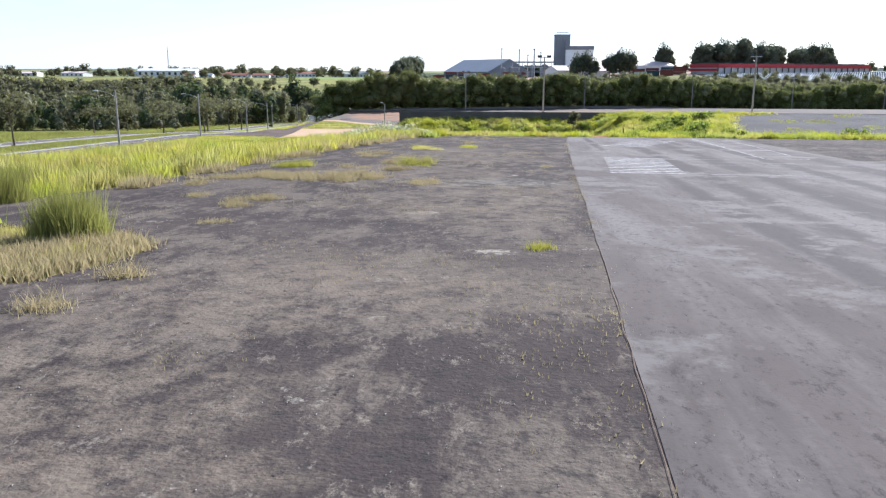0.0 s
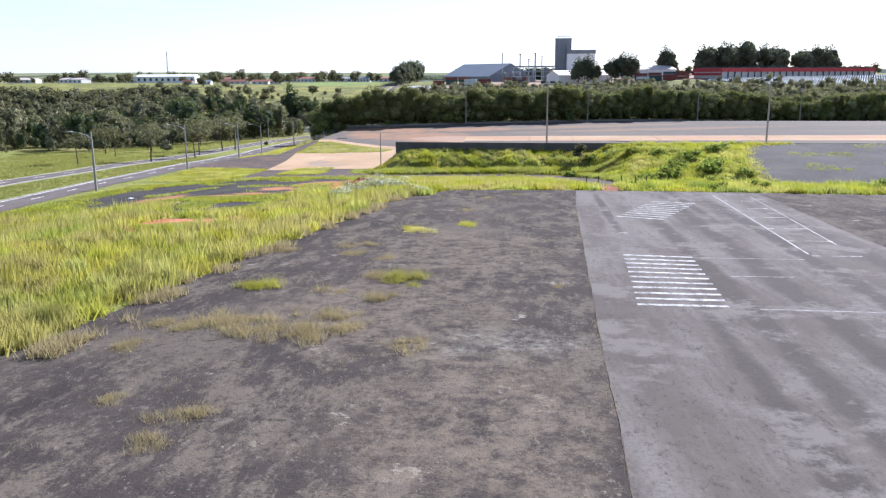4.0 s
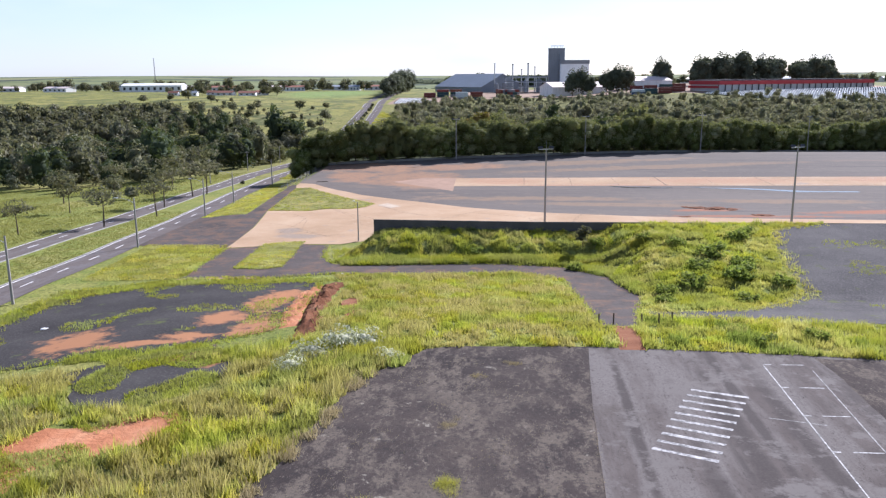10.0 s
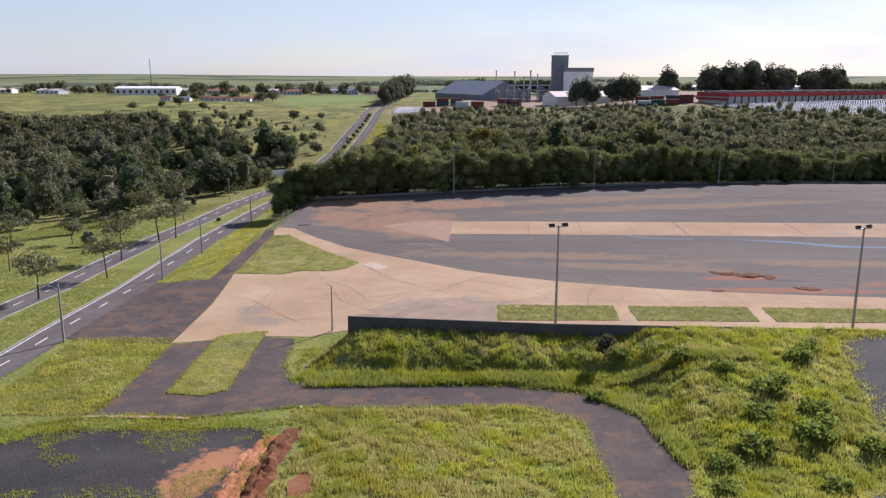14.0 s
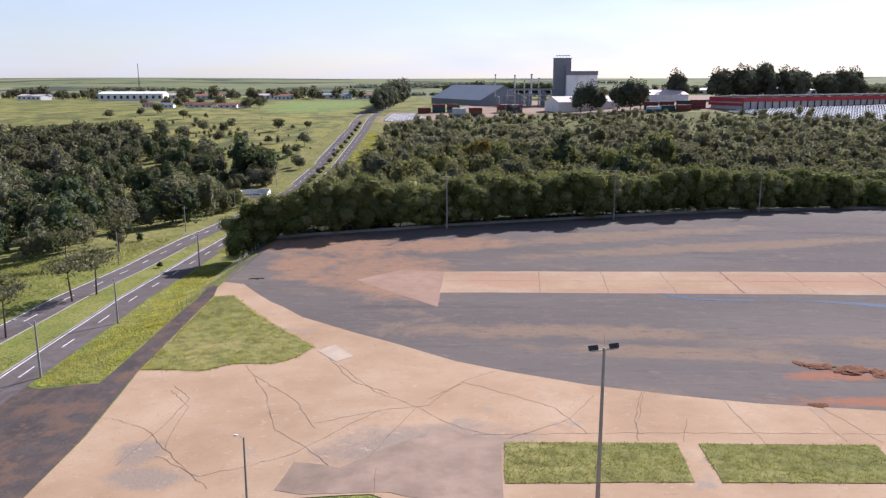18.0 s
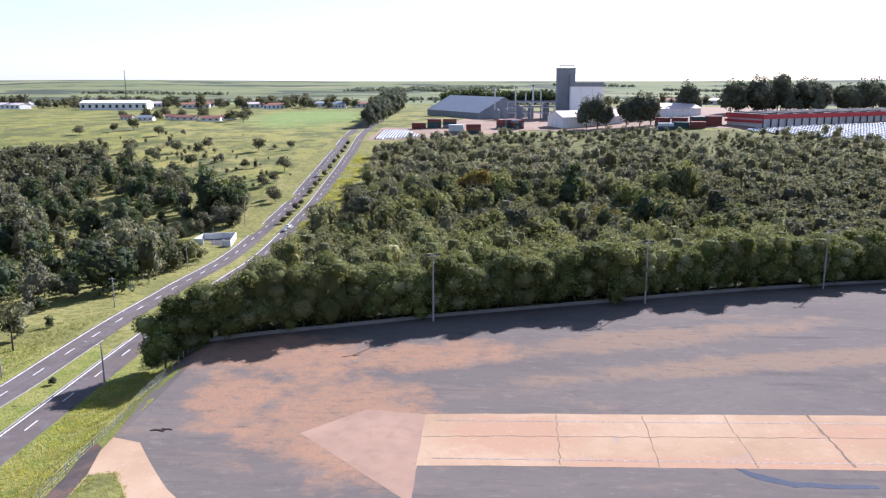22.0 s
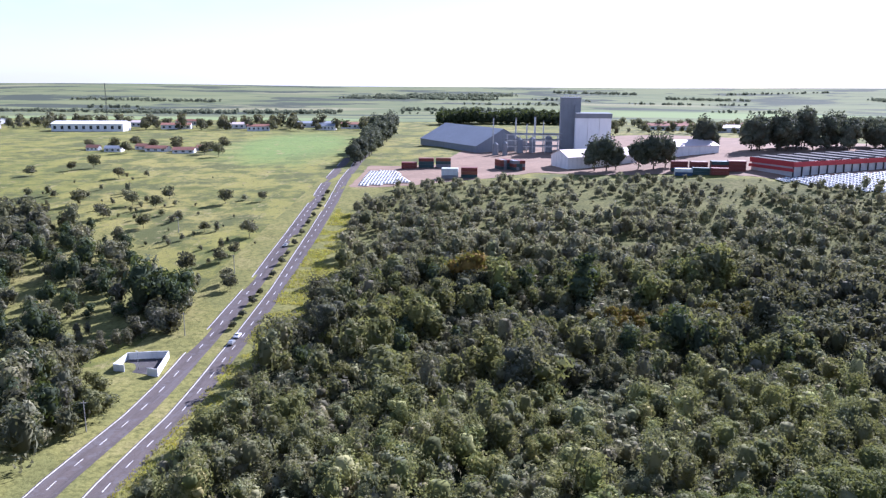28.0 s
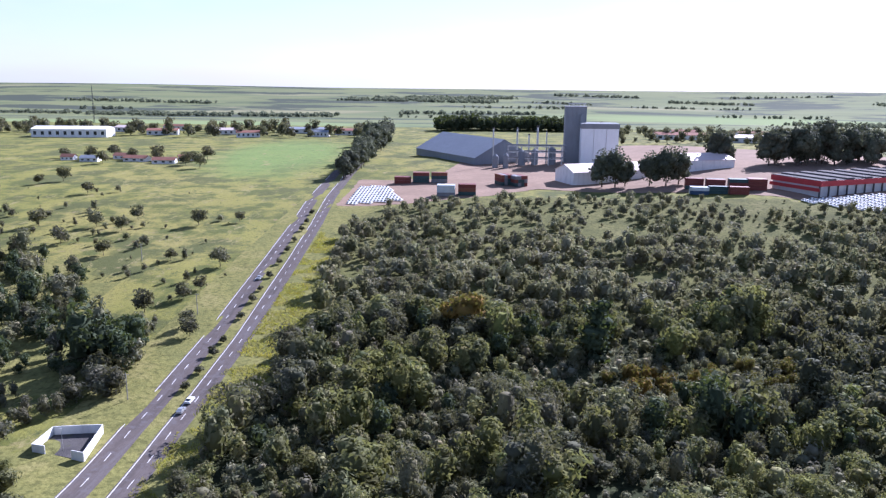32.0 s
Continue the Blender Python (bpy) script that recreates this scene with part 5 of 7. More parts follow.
TALL = [make_tree("tall_tree", "tall dark eucalyptus tree", 300 + i, 29, 10.0, 1100, 1.4, M_EUCA, "round", 0.1, 5, 11, 0.95, 0.85) for i in range(3)]
for i in range(22):
    t = i / 21
    plant(TALL[i % 3], -106 + random.uniform(-4, 4) - 10 * t, 884 + 330 * t, random.uniform(0.75, 1.05) * (0.85 + 0.25 * t))
for i in range(40):
    t = i / 39
    plant(TALL[i % 3], 237 + 175 * t + random.uniform(-9, 9), 935 + 60 * t + random.uniform(-24, 24), random.uniform(0.55, 1.2))
for x, y, s in ((88, 850, 1.0), (97, 846, 1.05), (105, 850, 0.7), (122, 846, 0.9), (133, 842, 1.05), (143, 846, 0.95), (203, 940, 0.9), (196, 936, 1.1), (-130, 1180, 1.0)):
    plant(TALL[0], x, y, s)
FIELD_TREE = [make_tree("field_tree", "spreading dark tree standing in the pasture", 320 + i, 9.0, 5.0, 640, 0.72, M_LEAF, "round", 0.26, 6, 9, 0.62, 0.45) for i in range(3)]
for i, (x, y, s) in enumerate(((-123, 626, 1.0), (-161, 709, 1.1), (-123, 578, 0.8), (-184, 640, 0.9), (-303, 844, 1.2), (-329, 798, 1.0), (-313, 828, 0.8), (-262, 792, 1.0), (-200, 720, 0.9), (-215, 660, 1.0), (-232, 930, 1.3), (-250, 950, 1.4), (-320, 950, 1.2), (-110, 547, 0.7), (-149, 634, 0.7), (-215, 700, 1.0), (-246, 697, 1.1), (-120, 590, 0.7), (-106, 538, 0.8), (-197, 691, 0.9), (-172, 583, 0.9), (-133, 563, 1.0), (-141, 719, 0.7), (-345, 985, 1.3), (-308, 985, 1.2), (-290, 998, 1.5), (-284, 980, 1.2), (-252, 975, 1.2), (-330, 1000, 1.4), (-246, 996, 1.3), (-370, 990, 1.1))):
    plant(FIELD_TREE[i % 3], x, y, s)
ROAD_TREE = [make_tree("street_tree", "young street tree with a thin trunk and open crown", 340 + i, 9.0, 4.3, 620, 0.5, M_LEAF, "round", 0.5, 7, 10, 0.32, 0.4, fine=0) for i in range(2)]
for i, (x, y, s) in enumerate(((-96.5, 138, 0.8), (-97.4, 213.7, 0.9), (-91.3, 232.3, 0.9), (-95.5, 248, 1.0), (-94.5, 267.6, 1.1), (-118, 264, 0.7), (-118, 236, 0.7), (-91.9, 273, 1.1), (-112, 200, 0.7), (-125, 280, 0.9), (-130, 255, 0.9), (-114, 300, 1.0), (-108, 318, 1.1))):
    plant(ROAD_TREE[i % 2], x, y, s * 1.22)
MEDIAN_BUSH = make_tree("median_bush", "dark rounded bush on the road median", 350, 2.6, 1.5, 220, 0.4, M_LEAF, "round", 0.15, 3, 5, 0.8, 0.75, category="bush")
for y, s in ((300, 0.6), (492, 1.1), (505, 1.2), (520, 1.3), (532, 1.1), (556, 1.2), (575, 1.3), (590, 1.0), (610, 1.2), (632, 1.2), (655, 1.2), (676, 1.1), (700, 1.3), (720, 1.2), (742, 1.2)):
    plant(MEDIAN_BUSH, (R_L(y) + L_R(y)) / 2, y, s)
conifer = make_tree("conifer", "dark conical tree rising out of the wood", 360, 17, 4.2, 600, 0.9, M_PINE, "tall", 0.1, 3, 7)
plant(conifer, 39, 524, 1.35)
for x, y, s in ((-125, 277, 1.9), (-112, 262, 1.4), (-149, 293, 2.2), (-160, 303, 2.4), (-137, 300, 1.8)):
    plant(MEDIAN_BUSH, x, y, s)
orange = make_tree("flowering_tree", "broad tree in orange-brown flower", 361, 13, 8, 900, 0.9, M_ORANGE, "round", 0.2, 5, 8)
plant(orange, -6, 548, 1.3)


# ---- masts and lamp posts ----
def at(x, y, rz=0, dz=0):
    x, y = spot(x, y)
    return pose(x, y, gz(x, y) + dz, 0, 0, rz)


def make_mast(h=15.5):
    mast = empty("floodlight_mast", "tall concrete floodlight mast with four lamps on a crossbar", "floodlight mast", None, "yard masts")
    part("pole", one(tube, (0, 0, -0.3), (0, 0, h), 0.24, 0.13, 10), M_POLE, mast)
    part("crossbar", one(box, -1.5, 1.5, -0.05, 0.05, h - 0.25, h - 0.13), M_STEEL, mast)
    for x in (-1.35, -0.85, 0.85, 1.35):
        bm = bmesh.new()
        box(bm, -0.22, 0.22, -0.12, 0.12, -0.2, 0.22, pose(x, 0.1, h + 0.05, -35))
        lamp = part("lamp_head", bm, M_DARKSTEEL, mast)
        bm = bmesh.new()
        box(bm, -0.18, 0.18, 0.122, 0.13, -0.16, 0.18, pose(x, 0.1, h + 0.05, -35))
        part("glass", bm, M_LENS, lamp)
    part("lightning_rod", one(tube, (0, 0, h), (0, 0, h + 1.3), 0.02, 0.01, 5), M_STEEL, mast)
    return mast


mast = make_mast()
spots = ((11.1, 179.65, 20, 1.08), (58, 179.65, 25, 1.1), (-12.1, 320.5, 18, 1.0), (37.3, 336.4, 18, 1.0), (85.8, 353.6, 18, 1.0), (134, 370, 18, 1.0), (182, 386.5, 18, 1.0))
for i, (x, y, r, s) in enumerate(spots):
    m = at(x, y, r)
    ob = mast if i == 0 else copy_thing(mast, m)
    ob.matrix_basis = m @ Matrix.Diagonal((1, 1, s, 1))


def make_lamp(h=9.2):
    post = empty("street_lamp", "concrete street pole with one curved lamp arm over the road", "street lamp", None, "street lamps")
    part("pole", one(tube, (0, 0, -0.3), (0, 0, h), 0.2, 0.12, 10), M_POLE, post)
    bm = bmesh.new()
    pts = [(0, 0, h - 1.0), (-0.9, 0, h - 0.45), (-2.0, 0, h - 0.1), (-3.0, 0, h)]
    for a, b in zip(pts, pts[1:]):
        tube(bm, a, b, 0.04, 0.035, 6)
    part("arm", bm, M_STEEL, post)
    bm = bmesh.new()
    prism(bm, ((-0.4, -0.06), (0.4, -0.04), (0.4, 0.05), (0, 0.12), (-0.4, 0.06)), -0.16, 0.16)
    bmesh.ops.translate(bm, vec=(-3.3, 0, h), verts=bm.verts[:])
    head = part("lamp_head", bm, M_STEEL, post)
    part("glass", one(box, -3.6, -3.05, -0.12, 0.12, h - 0.075, h - 0.06), M_LENS, head)
    return post


lamp = make_lamp()
for i, (x, y) in enumerate(((-72.6, 90), (-74.3, 137.5), (-76.4, 186), (-77.6, 232), (-77.4, 256), (-77.6, 300))):
    m = at(x, y, random.uniform(-4, 4))
    ob = lamp if i == 0 else copy_thing(lamp, m)
    ob.matrix_basis = m
pole = empty("utility_pole", "plain concrete utility pole", "utility pole", None, "utility poles")
part("shaft", one(tube, (0, 0, -0.3), (0, 0, 9.0), 0.18, 0.12, 8), M_POLE, pole)
part("crossarm", one(box, -0.9, 0.9, -0.06, 0.06, 8.3, 8.45), M_POLE, pole)
lean_pole = empty("lamp_pole", "slim dark concrete pole with a small lamp at its tip", "lamp post", at(-26.7, 181))
part("shaft", one(tube, (0, 0, -0.3), (0.05, 0, 7.6), 0.14, 0.09, 8), M_POLE, lean_pole)
part("arm", one(tube, (0.05, 0, 7.5), (-0.5, -0.2, 7.9), 0.03, 0.025, 6), M_STEEL, lean_pole)
part("lamp_head", one(box, -0.85, -0.45, -0.32, -0.12, 7.84, 7.98), M_WHITE, lean_pole)
for i, (x, y, s) in enumerate(((-101, 303, 1.0), (-101.5, 354, 1.0), (-102, 408, 1.0), (-105, 484, 1.0), (-111, 560, 1.0), (-162, 632, 1.0))):
    m = at(x, y, 10)
    ob = pole if i == 0 else copy_thing(pole, m)
    ob.matrix_basis = m @ Matrix.Diagonal((1, 1, s, 1))

# ---- walls ----
def wall_run(name, pts, h, t, material, label, parent=None, base=0.3, category="wall", top=None):
    """A wall along a line of the plan, of one height, or with a level top."""
    pts = laid(pts)
    bm = bmesh.new()
    for (x0, y0), (x1, y1) in zip(pts, pts[1:]):
        d = Vector((x1 - x0, y1 - y0))
        n = max(1, int(d.length / 3))
        s = Vector((-d.y, d.x)).normalized() * t / 2
        prev = None
        for i in range(n + 1):
            x, y = x0 + d.x * i / n, y0 + d.y * i / n
            z = gz(x, y)
            row = [bm.verts.new(p) for p in ((x - s.x, y - s.y, z - base), (x - s.x, y - s.y, top or z + h), (x + s.x, y + s.y, top or z + h), (x + s.x, y + s.y, z - base))]
            if prev:
                for k in range(4):
                    bm.faces.new((prev[k], row[k], row[(k + 1) % 4], prev[(k + 1) % 4]))
            else:
                bm.faces.new(row)
            prev = row
        bm.faces.new(prev[::-1])
    bmesh.ops.recalc_face_normals(bm, faces=bm.faces[:])
    ob = part(name, bm, material, parent)
    return ob if parent else tagged(ob, label, category, "", "structure")


wall_run("retaining_wall", [(-22, 176.6), (9, 176.6), (47, 177), (62, 177), (140, 177)], 1.15, 0.25, M_WALL, "dark weathered concrete retaining wall along the apron", base=3.2, top=3.2)
wall_run("yard_wall", [(-64, 306.8), (-51, 310.8), (-12, 323.6), (37, 340.2), (86, 357.2), (135, 373.7), (240, 409.2)], 0.85, 0.25, M_PALEWALL, "low pale weathered block wall under the tree row")

enclosure = empty("walled_yard", "small roofless yard with whitewashed walls beside the road", "enclosure")
for i, pts in enumerate((((-115.4, 451.4), (-115, 460.8)), ((-115, 460.8), (-102.2, 462.4)), ((-102.2, 462.4), (-100, 447.6)), ((-115.4, 451.4), (-111.5, 450.4)), ((-103.5, 448.4), (-100, 447.6)))):
    wall_run("wall", list(pts), 2.6, 0.22, M_WHITE, "", enclosure)
sheet("yard_floor", [(-115.2, 451.6), (-114.8, 460.6), (-102.4, 462.2), (-100.2, 447.8)], M_GRAVELE, 0.1, 2, "grey floor of the walled yard", sink=False)
sign = empty("yard_lamp", "thin steel lamp pole standing in the walled yard", "lamp post", at(-108, 452.6))
part("pole", one(tube, (0, 0, -0.2), (0, 0, 6.5), 0.09, 0.06, 8), M_STEEL, sign)
part("lamp_head", one(box, -0.6, 0.1, -0.12, 0.12, 6.4, 6.55), M_WHITE, sign)

# ---- factory ----
M_GREYROOF = plain("grey_sheet_roof", (0.24, 0.26, 0.29), 0.6, 0.2, 0.12, 0.05, 0.2)
M_CONCG = plain("dark_concrete", (0.23, 0.24, 0.255), 0.9, 0, 0.1, 0.08, 0.25)
M_SILO = plain("white_silo_paint", (0.8, 0.8, 0.79), 0.8, 0, 0.04, 0.1, 0.12)
M_ROOFL = plain("pale_sheet_roof", (0.6, 0.5, 0.46), 0.7, 0.1, 0.08, 0.1, 0.15)
M_RED = plain("red_fascia", (0.36, 0.035, 0.04), 0.6, 0, 0.1, 0.1, 0.1)
M_DARKROOF = plain("dark_factory_roof", (0.12, 0.11, 0.11), 0.95, 0, 0.2, 0.08, 0.3)
M_BAY = plain("pale_bay_doors", (0.5, 0.5, 0.5), 0.8, 0, 0.08, 0.2, 0.2)
M_TILE = plain("clay_tile_roof", (0.27, 0.135, 0.1), 0.9, 0, 0.2, 0.3, 0.2)
M_GLASS = plain("window_glass", (0.03, 0.035, 0.04), 0.15)
CONT = [plain("container_" + k, c, 0.6, 0.1, 0.12, 0.3, 0.25) for k, c in (("maroon", (0.17, 0.045, 0.035)), ("white", (0.5, 0.53, 0.53)), ("green", (0.04, 0.075, 0.075)), ("blue", (0.04, 0.075, 0.14)), ("grey", (0.2, 0.2, 0.21)), ("brown", (0.2, 0.075, 0.045)))]


def gable(name, label, m, length, width, eave, ridge, wall_m, roof_m, bays=0):
    """A gabled hall: length along x, width along y."""
    hall = empty(name, label, "industrial hall" if length > 40 else "house", m)
    bm = bmesh.new()
    box(bm, -length / 2, length / 2, -width / 2, width / 2, -1.0, eave)
    for x in (-length / 2, length / 2):
        a = [bm.verts.new((x, -width / 2, eave)), bm.verts.new((x, width / 2, eave)), bm.verts.new((x, 0, ridge - 0.1))]
        bm.faces.new(a)
    part("wall", bm, wall_m, hall)
    for s in (-1, 1):
        bm = bmesh.new()
        o = 0.6
        y1, z1 = s * (width / 2 + o), eave - (ridge - eave) * o / (width / 2)
        v = [bm.verts.new(p) for p in ((-length / 2 - o, 0, ridge), (length / 2 + o, 0, ridge), (length / 2 + o, y1, z1), (-length / 2 - o, y1, z1))]
        u = [bm.verts.new((p.co.x, p.co.y, p.co.z + 0.25)) for p in v]
        bm.faces.new(v)
        bm.faces.new(u[::-1])
        for i in range(4):
            bm.faces.new((v[i], u[i], u[(i + 1) % 4], v[(i + 1) % 4]))
        bmesh.ops.recalc_face_normals(bm, faces=bm.faces[:])
        part("roof", bm, roof_m, hall)
    for i in range(bays):
        x = -length / 2 + length * (i + 0.5) / bays
        part("window", one(box, x - length / bays * 0.2, x + length / bays * 0.2, -width / 2 - 0.06, -width / 2 + 0.05, eave * 0.3, eave * 0.75), M_GLASS, hall)
    return hall


gable("storage_shed", "long dark grey storage shed with a steep roof", at(-12.6, 1038, -56.7), 112, 62, 6, 21.5, M_GREYROOF, M_GREYROOF)
gable("warehouse", "white gabled warehouse with pale sheet roof", at(92, 884, 26), 66, 27, 8.5, 13.5, M_WHITE, M_ROOFL)
gable("warehouse", "white gabled warehouse with pale sheet roof", at(172, 922, 22), 60, 30, 8, 12.5, M_WHITE, M_ROOFL)
tower = empty("grain_tower", "tall dark concrete tower with a rooftop frame beside white silos", "tower", at(85, 1008))
part("shaft", one(box, -10, 9, -7, 7, -1, 50.5), M_CONCG, tower)
part("stair_shaft", one(box, 3, 7, -9.2, -7.02, -1, 44), M_CONCG, tower)
part("roof_slab", one(box, -10.4, 9.4, -7.4, 7.4, 50.5, 51.3), M_CONCG, tower)
for x in (-7, -3.5, 0, 3.5, 6.5):
    part("roof_post", one(box, x - 0.15, x + 0.15, -6.2, -5.9, 51.3, 54), M_STEEL, tower)
part("roof_rail", one(box, -8, 7.5, -6.15, -5.95, 53.4, 54.2), M_STEEL, tower)
silos = empty("silo_block", "white concrete silo block with dark upper storey", "silo", at(105, 996))
for i in range(3):
    part("silo", one(box, -16.5 + 11.1 * i, -5.7 + 11.1 * i, -12, 12, -1, 31.5), M_SILO, silos)
part("top_storey", one(box, -17, 17.2, -12.5, 12.5, 31.5, 36), M_CONCG, silos)
for x, y, h, r in ((30, 985, 33, 0.9), (41, 990, 27, 0.8), (49, 992, 34, 1.1), (57, 988, 30, 0.7), (8, 968, 34, 0.7)):
    st = empty("chimney", "slim steel factory chimney", "chimney", at(x, y))
    part("shaft", one(tube, (0, 0, -1), (0, 0, h), r, r * 0.8, 10), M_STEEL, st)
    part("collar", one(tube, (0, 0, h - 1.2), (0, 0, h), r * 1.1, r * 1.1, 10), M_DARKSTEEL, st)
for x, y, r, h in ((10, 955, 2.6, 10), (19, 953, 2.4, 11), (34, 976, 3.2, 12), (46, 980, 3.0, 13), (62, 985, 3.6, 14)):
    tk = empty("process_tank", "grey steel process tank with conical top", "tank", at(x, y))
    part("shell", one(tube, (0, 0, -1), (0, 0, h), r, r, 16), M_CONCG, tk)
    part("cone", one(tube, (0, 0, h), (0, 0, h + 2), r * 1.02, 0.4, 16), M_CONCG, tk)


gantry = empty("pipe_gantry", "open steel gantry with pipes between the silos and the shed", "gantry", at(48, 978))
for x in (-26, -14, -2, 10, 22):
    for y in (-4, 4):
        part("column", one(box, x - 0.3, x + 0.3, y - 0.3, y + 0.3, -1, 17), M_STEEL, gantry)
for z in (6, 11.5, 17):
    for y in (-4, 4):
        part("beam", one(box, -26.3, 22.3, y - 0.25, y + 0.25, z - 0.25, z + 0.25), M_STEEL, gantry)
for z, y, r in ((7.2, -2, 0.5), (12.6, 1.5, 0.6), (18, 0, 0.7)):
    part("pipe", one(tube, (-28, y, z), (26, y, z), r, r, 10), M_CONCG, gantry)

def container(i, m):
    c = empty("shipping_container", ("maroon", "white", "dark green", "blue", "grey", "brown")[i] + " corrugated steel shipping container in a stack", "container", m, "stacked containers")
    bm = bmesh.new()
    n = 20
    L, W, H = 12.2, 2.44, 2.59
    box(bm, -L / 2, L / 2, -W / 2 + 0.05, W / 2 - 0.05, 0.1, H - 0.05)
    part("body", bm, CONT[i], c)
    bm = bmesh.new()
    for k in range(n):
        x = -L / 2 + 0.4 + (L - 0.8) * k / (n - 1)
        box(bm, x - 0.14, x + 0.14, -W / 2, -W / 2 + 0.052, 0.2, H - 0.15)
        box(bm, x - 0.14, x + 0.14, W / 2 - 0.052, W / 2, 0.2, H - 0.15)
    tagged(part("corrugation", bm, CONT[i], c), kind="stuff")
    for x in (-L / 2, L / 2 - 0.15):
        for y in (-W / 2, W / 2 - 0.15):
            part("corner_post", one(box, x, x + 0.15, y, y + 0.15, 0, H), CONT[i], c)
    for y in (-W / 2 + 0.15, 0.01):
        part("door", one(box, L / 2, L / 2 + 0.04, y, y + W / 2 - 0.16, 0.15, H - 0.15), CONT[i], c)
    return c


PROTO = {}
def put_container(i, x, y, rz, level, base):
    m = pose(x, y, base + level * 2.6, 0, 0, rz)
    if i in PROTO:
        return copy_thing(PROTO[i], m)
    PROTO[i] = container(i, m)


def stack(x, y, rz, cols):
    """Stacks side by side across their length; each column lists its colours from below."""
    d = Vector((-math.sin(radians(rz)), math.cos(radians(rz))))
    x, y = spot(x, y)
    b = gz(x, y) + 0.1
    for j, col in enumerate(cols):
        for k, i in enumerate(col):
            put_container(i, x + d.x * 2.6 * j, y + d.y * 2.6 * j, rz, k, b)


stack(-26, 801, 0, ((4, 1, 1), (1, 1, 1), (4, 0, 1)))
stack(-11.5, 806, 0, ((2, 5, 0), (2, 2, 0), (0, 0, 0)))
stack(-62, 858, 2, ((0, 0), (0, 0), (5, 0)))
stack(-48, 860, 2, ((2, 2, 0), (2, 2, 5), (0, 5, 5)))
stack(-34, 862, 2, ((4, 2, 5), (5, 5, 5)))
stack(12, 856, -65, ((2, 0, 5), (4, 4, 4), (2, 2, 0), (4, 4, 0)))
stack(22, 852, -65, ((2, 0, 4), (4, 2, 4), (2, 2, 0), (0, 4, 0)))
stack(146, 800, -5, ((3, 1), (1, 1), (1, 3)))
stack(186, 806, -5, ((0, 0, 0), (0, 2, 0), (5, 0, 0)))
stack(148, 822, -5, ((2, 0, 0), (0, 0, 0)))
stack(158, 799, -5, ((2, 2), (2, 2)))
stack(170, 793, -5, ((0, 0), (5, 0)))
stack(160, 812, -5, ((0, 0, 0), (0, 0, 5), (2, 2, 2)))
stack(174, 808, -5, ((2, 0, 2), (2, 2, 2), (2, 2, 2)))

red = empty("red_factory_hall", "long low hall with red fascia and white bays", "industrial hall", at(216, 778, 28, -0.3))
RL = 210
part("core", one(box, 1, RL, 1.5, 40, -1, 7.5), M_BAY, red)
part("fascia", one(box, 0, RL, 0, 41, 7.5, 11), M_RED, red)
part("roof", one(box, 0.5, RL - 0.5, 0.5, 40.5, 11, 11.3), M_DARKROOF, red)
part("end_band", one(box, -0.8, 0.0, 0, 41, 4.2, 6.4), M_RED, red)
for i in range(26):
    x = i * RL / 25
    part("column", one(box, x - 0.35, x + 0.35, 0, 0.9, -1, 7.5), M_DARKSTEEL, red)
for i in range(12):
    x = 8 + i * 17
    part("roof_ridge", one(box, x, x + 7, 1, 40, 11.3, 12.2), M_DARKROOF, red)


def parked_rows(name, poly, rz, gap, pitch, seed):
    """Rows of parked cars seen from far off."""
    poly = laid(poly)
    rs = np.random.RandomState(seed)
    c, s = math.cos(radians(rz)), math.sin(radians(rz))
    cx, cy = np.mean([p[0] for p in poly]), np.mean([p[1] for p in poly])
    vs, fs = [], []
    for a in np.arange(-160, 160, gap):
        for b in np.arange(-160, 160, pitch):
            x, y = cx + a * c - b * s, cy + a * s + b * c
            if not inside(np.array([x]), np.array([y]), poly)[0]:
                continue
            z = gz(x, y) + 0.1
            o = len(vs)
            L, W = 4.2, 1.75
            for q, w, h in ((L / 2, W / 2, 0.25), (L / 2, W / 2, 0.85), (L * 0.34, W * 0.44, 0.9), (L * 0.2, W * 0.38, 1.45)):
                for dx, dy in ((-q, -w), (q, -w), (q, w), (-q, w)):
                    vs.append((x + dx * c - dy * s, y + dx * s + dy * c, z + h))
            for k in range(3):
                for j in range(4):
                    fs.append((o + 4 * k + j, o + 4 * k + (j + 1) % 4, o + 4 * k + 4 + (j + 1) % 4, o + 4 * k + 4 + j))
            fs.append((o + 12, o + 13, o + 14, o + 15))
    ob = link_mesh(name, vs, fs, M_CARW)
    ob.data.materials.append(M_GLASS)
    for p in ob.data.polygons:
        if p.index % 13 in (9, 11):
            p.material_index = 1
    return tagged(ob, "close rows of pale parked cars on a factory yard", "parked cars", "", "stuff")


M_CARW = plain("pale_car_paint", (0.72, 0.72, 0.71), 0.4, 0.0, 0.12, 0.3)
parked_rows("parked_cars", [(-90, 772), (-55, 782), (-72, 846), (-92, 842)], 70, 6.5, 2.6, 1)
parked_rows("parked_cars", [(196, 768), (240, 738), (420, 690), (430, 850), (236, 782)], 28, 6.5, 2.6, 2)

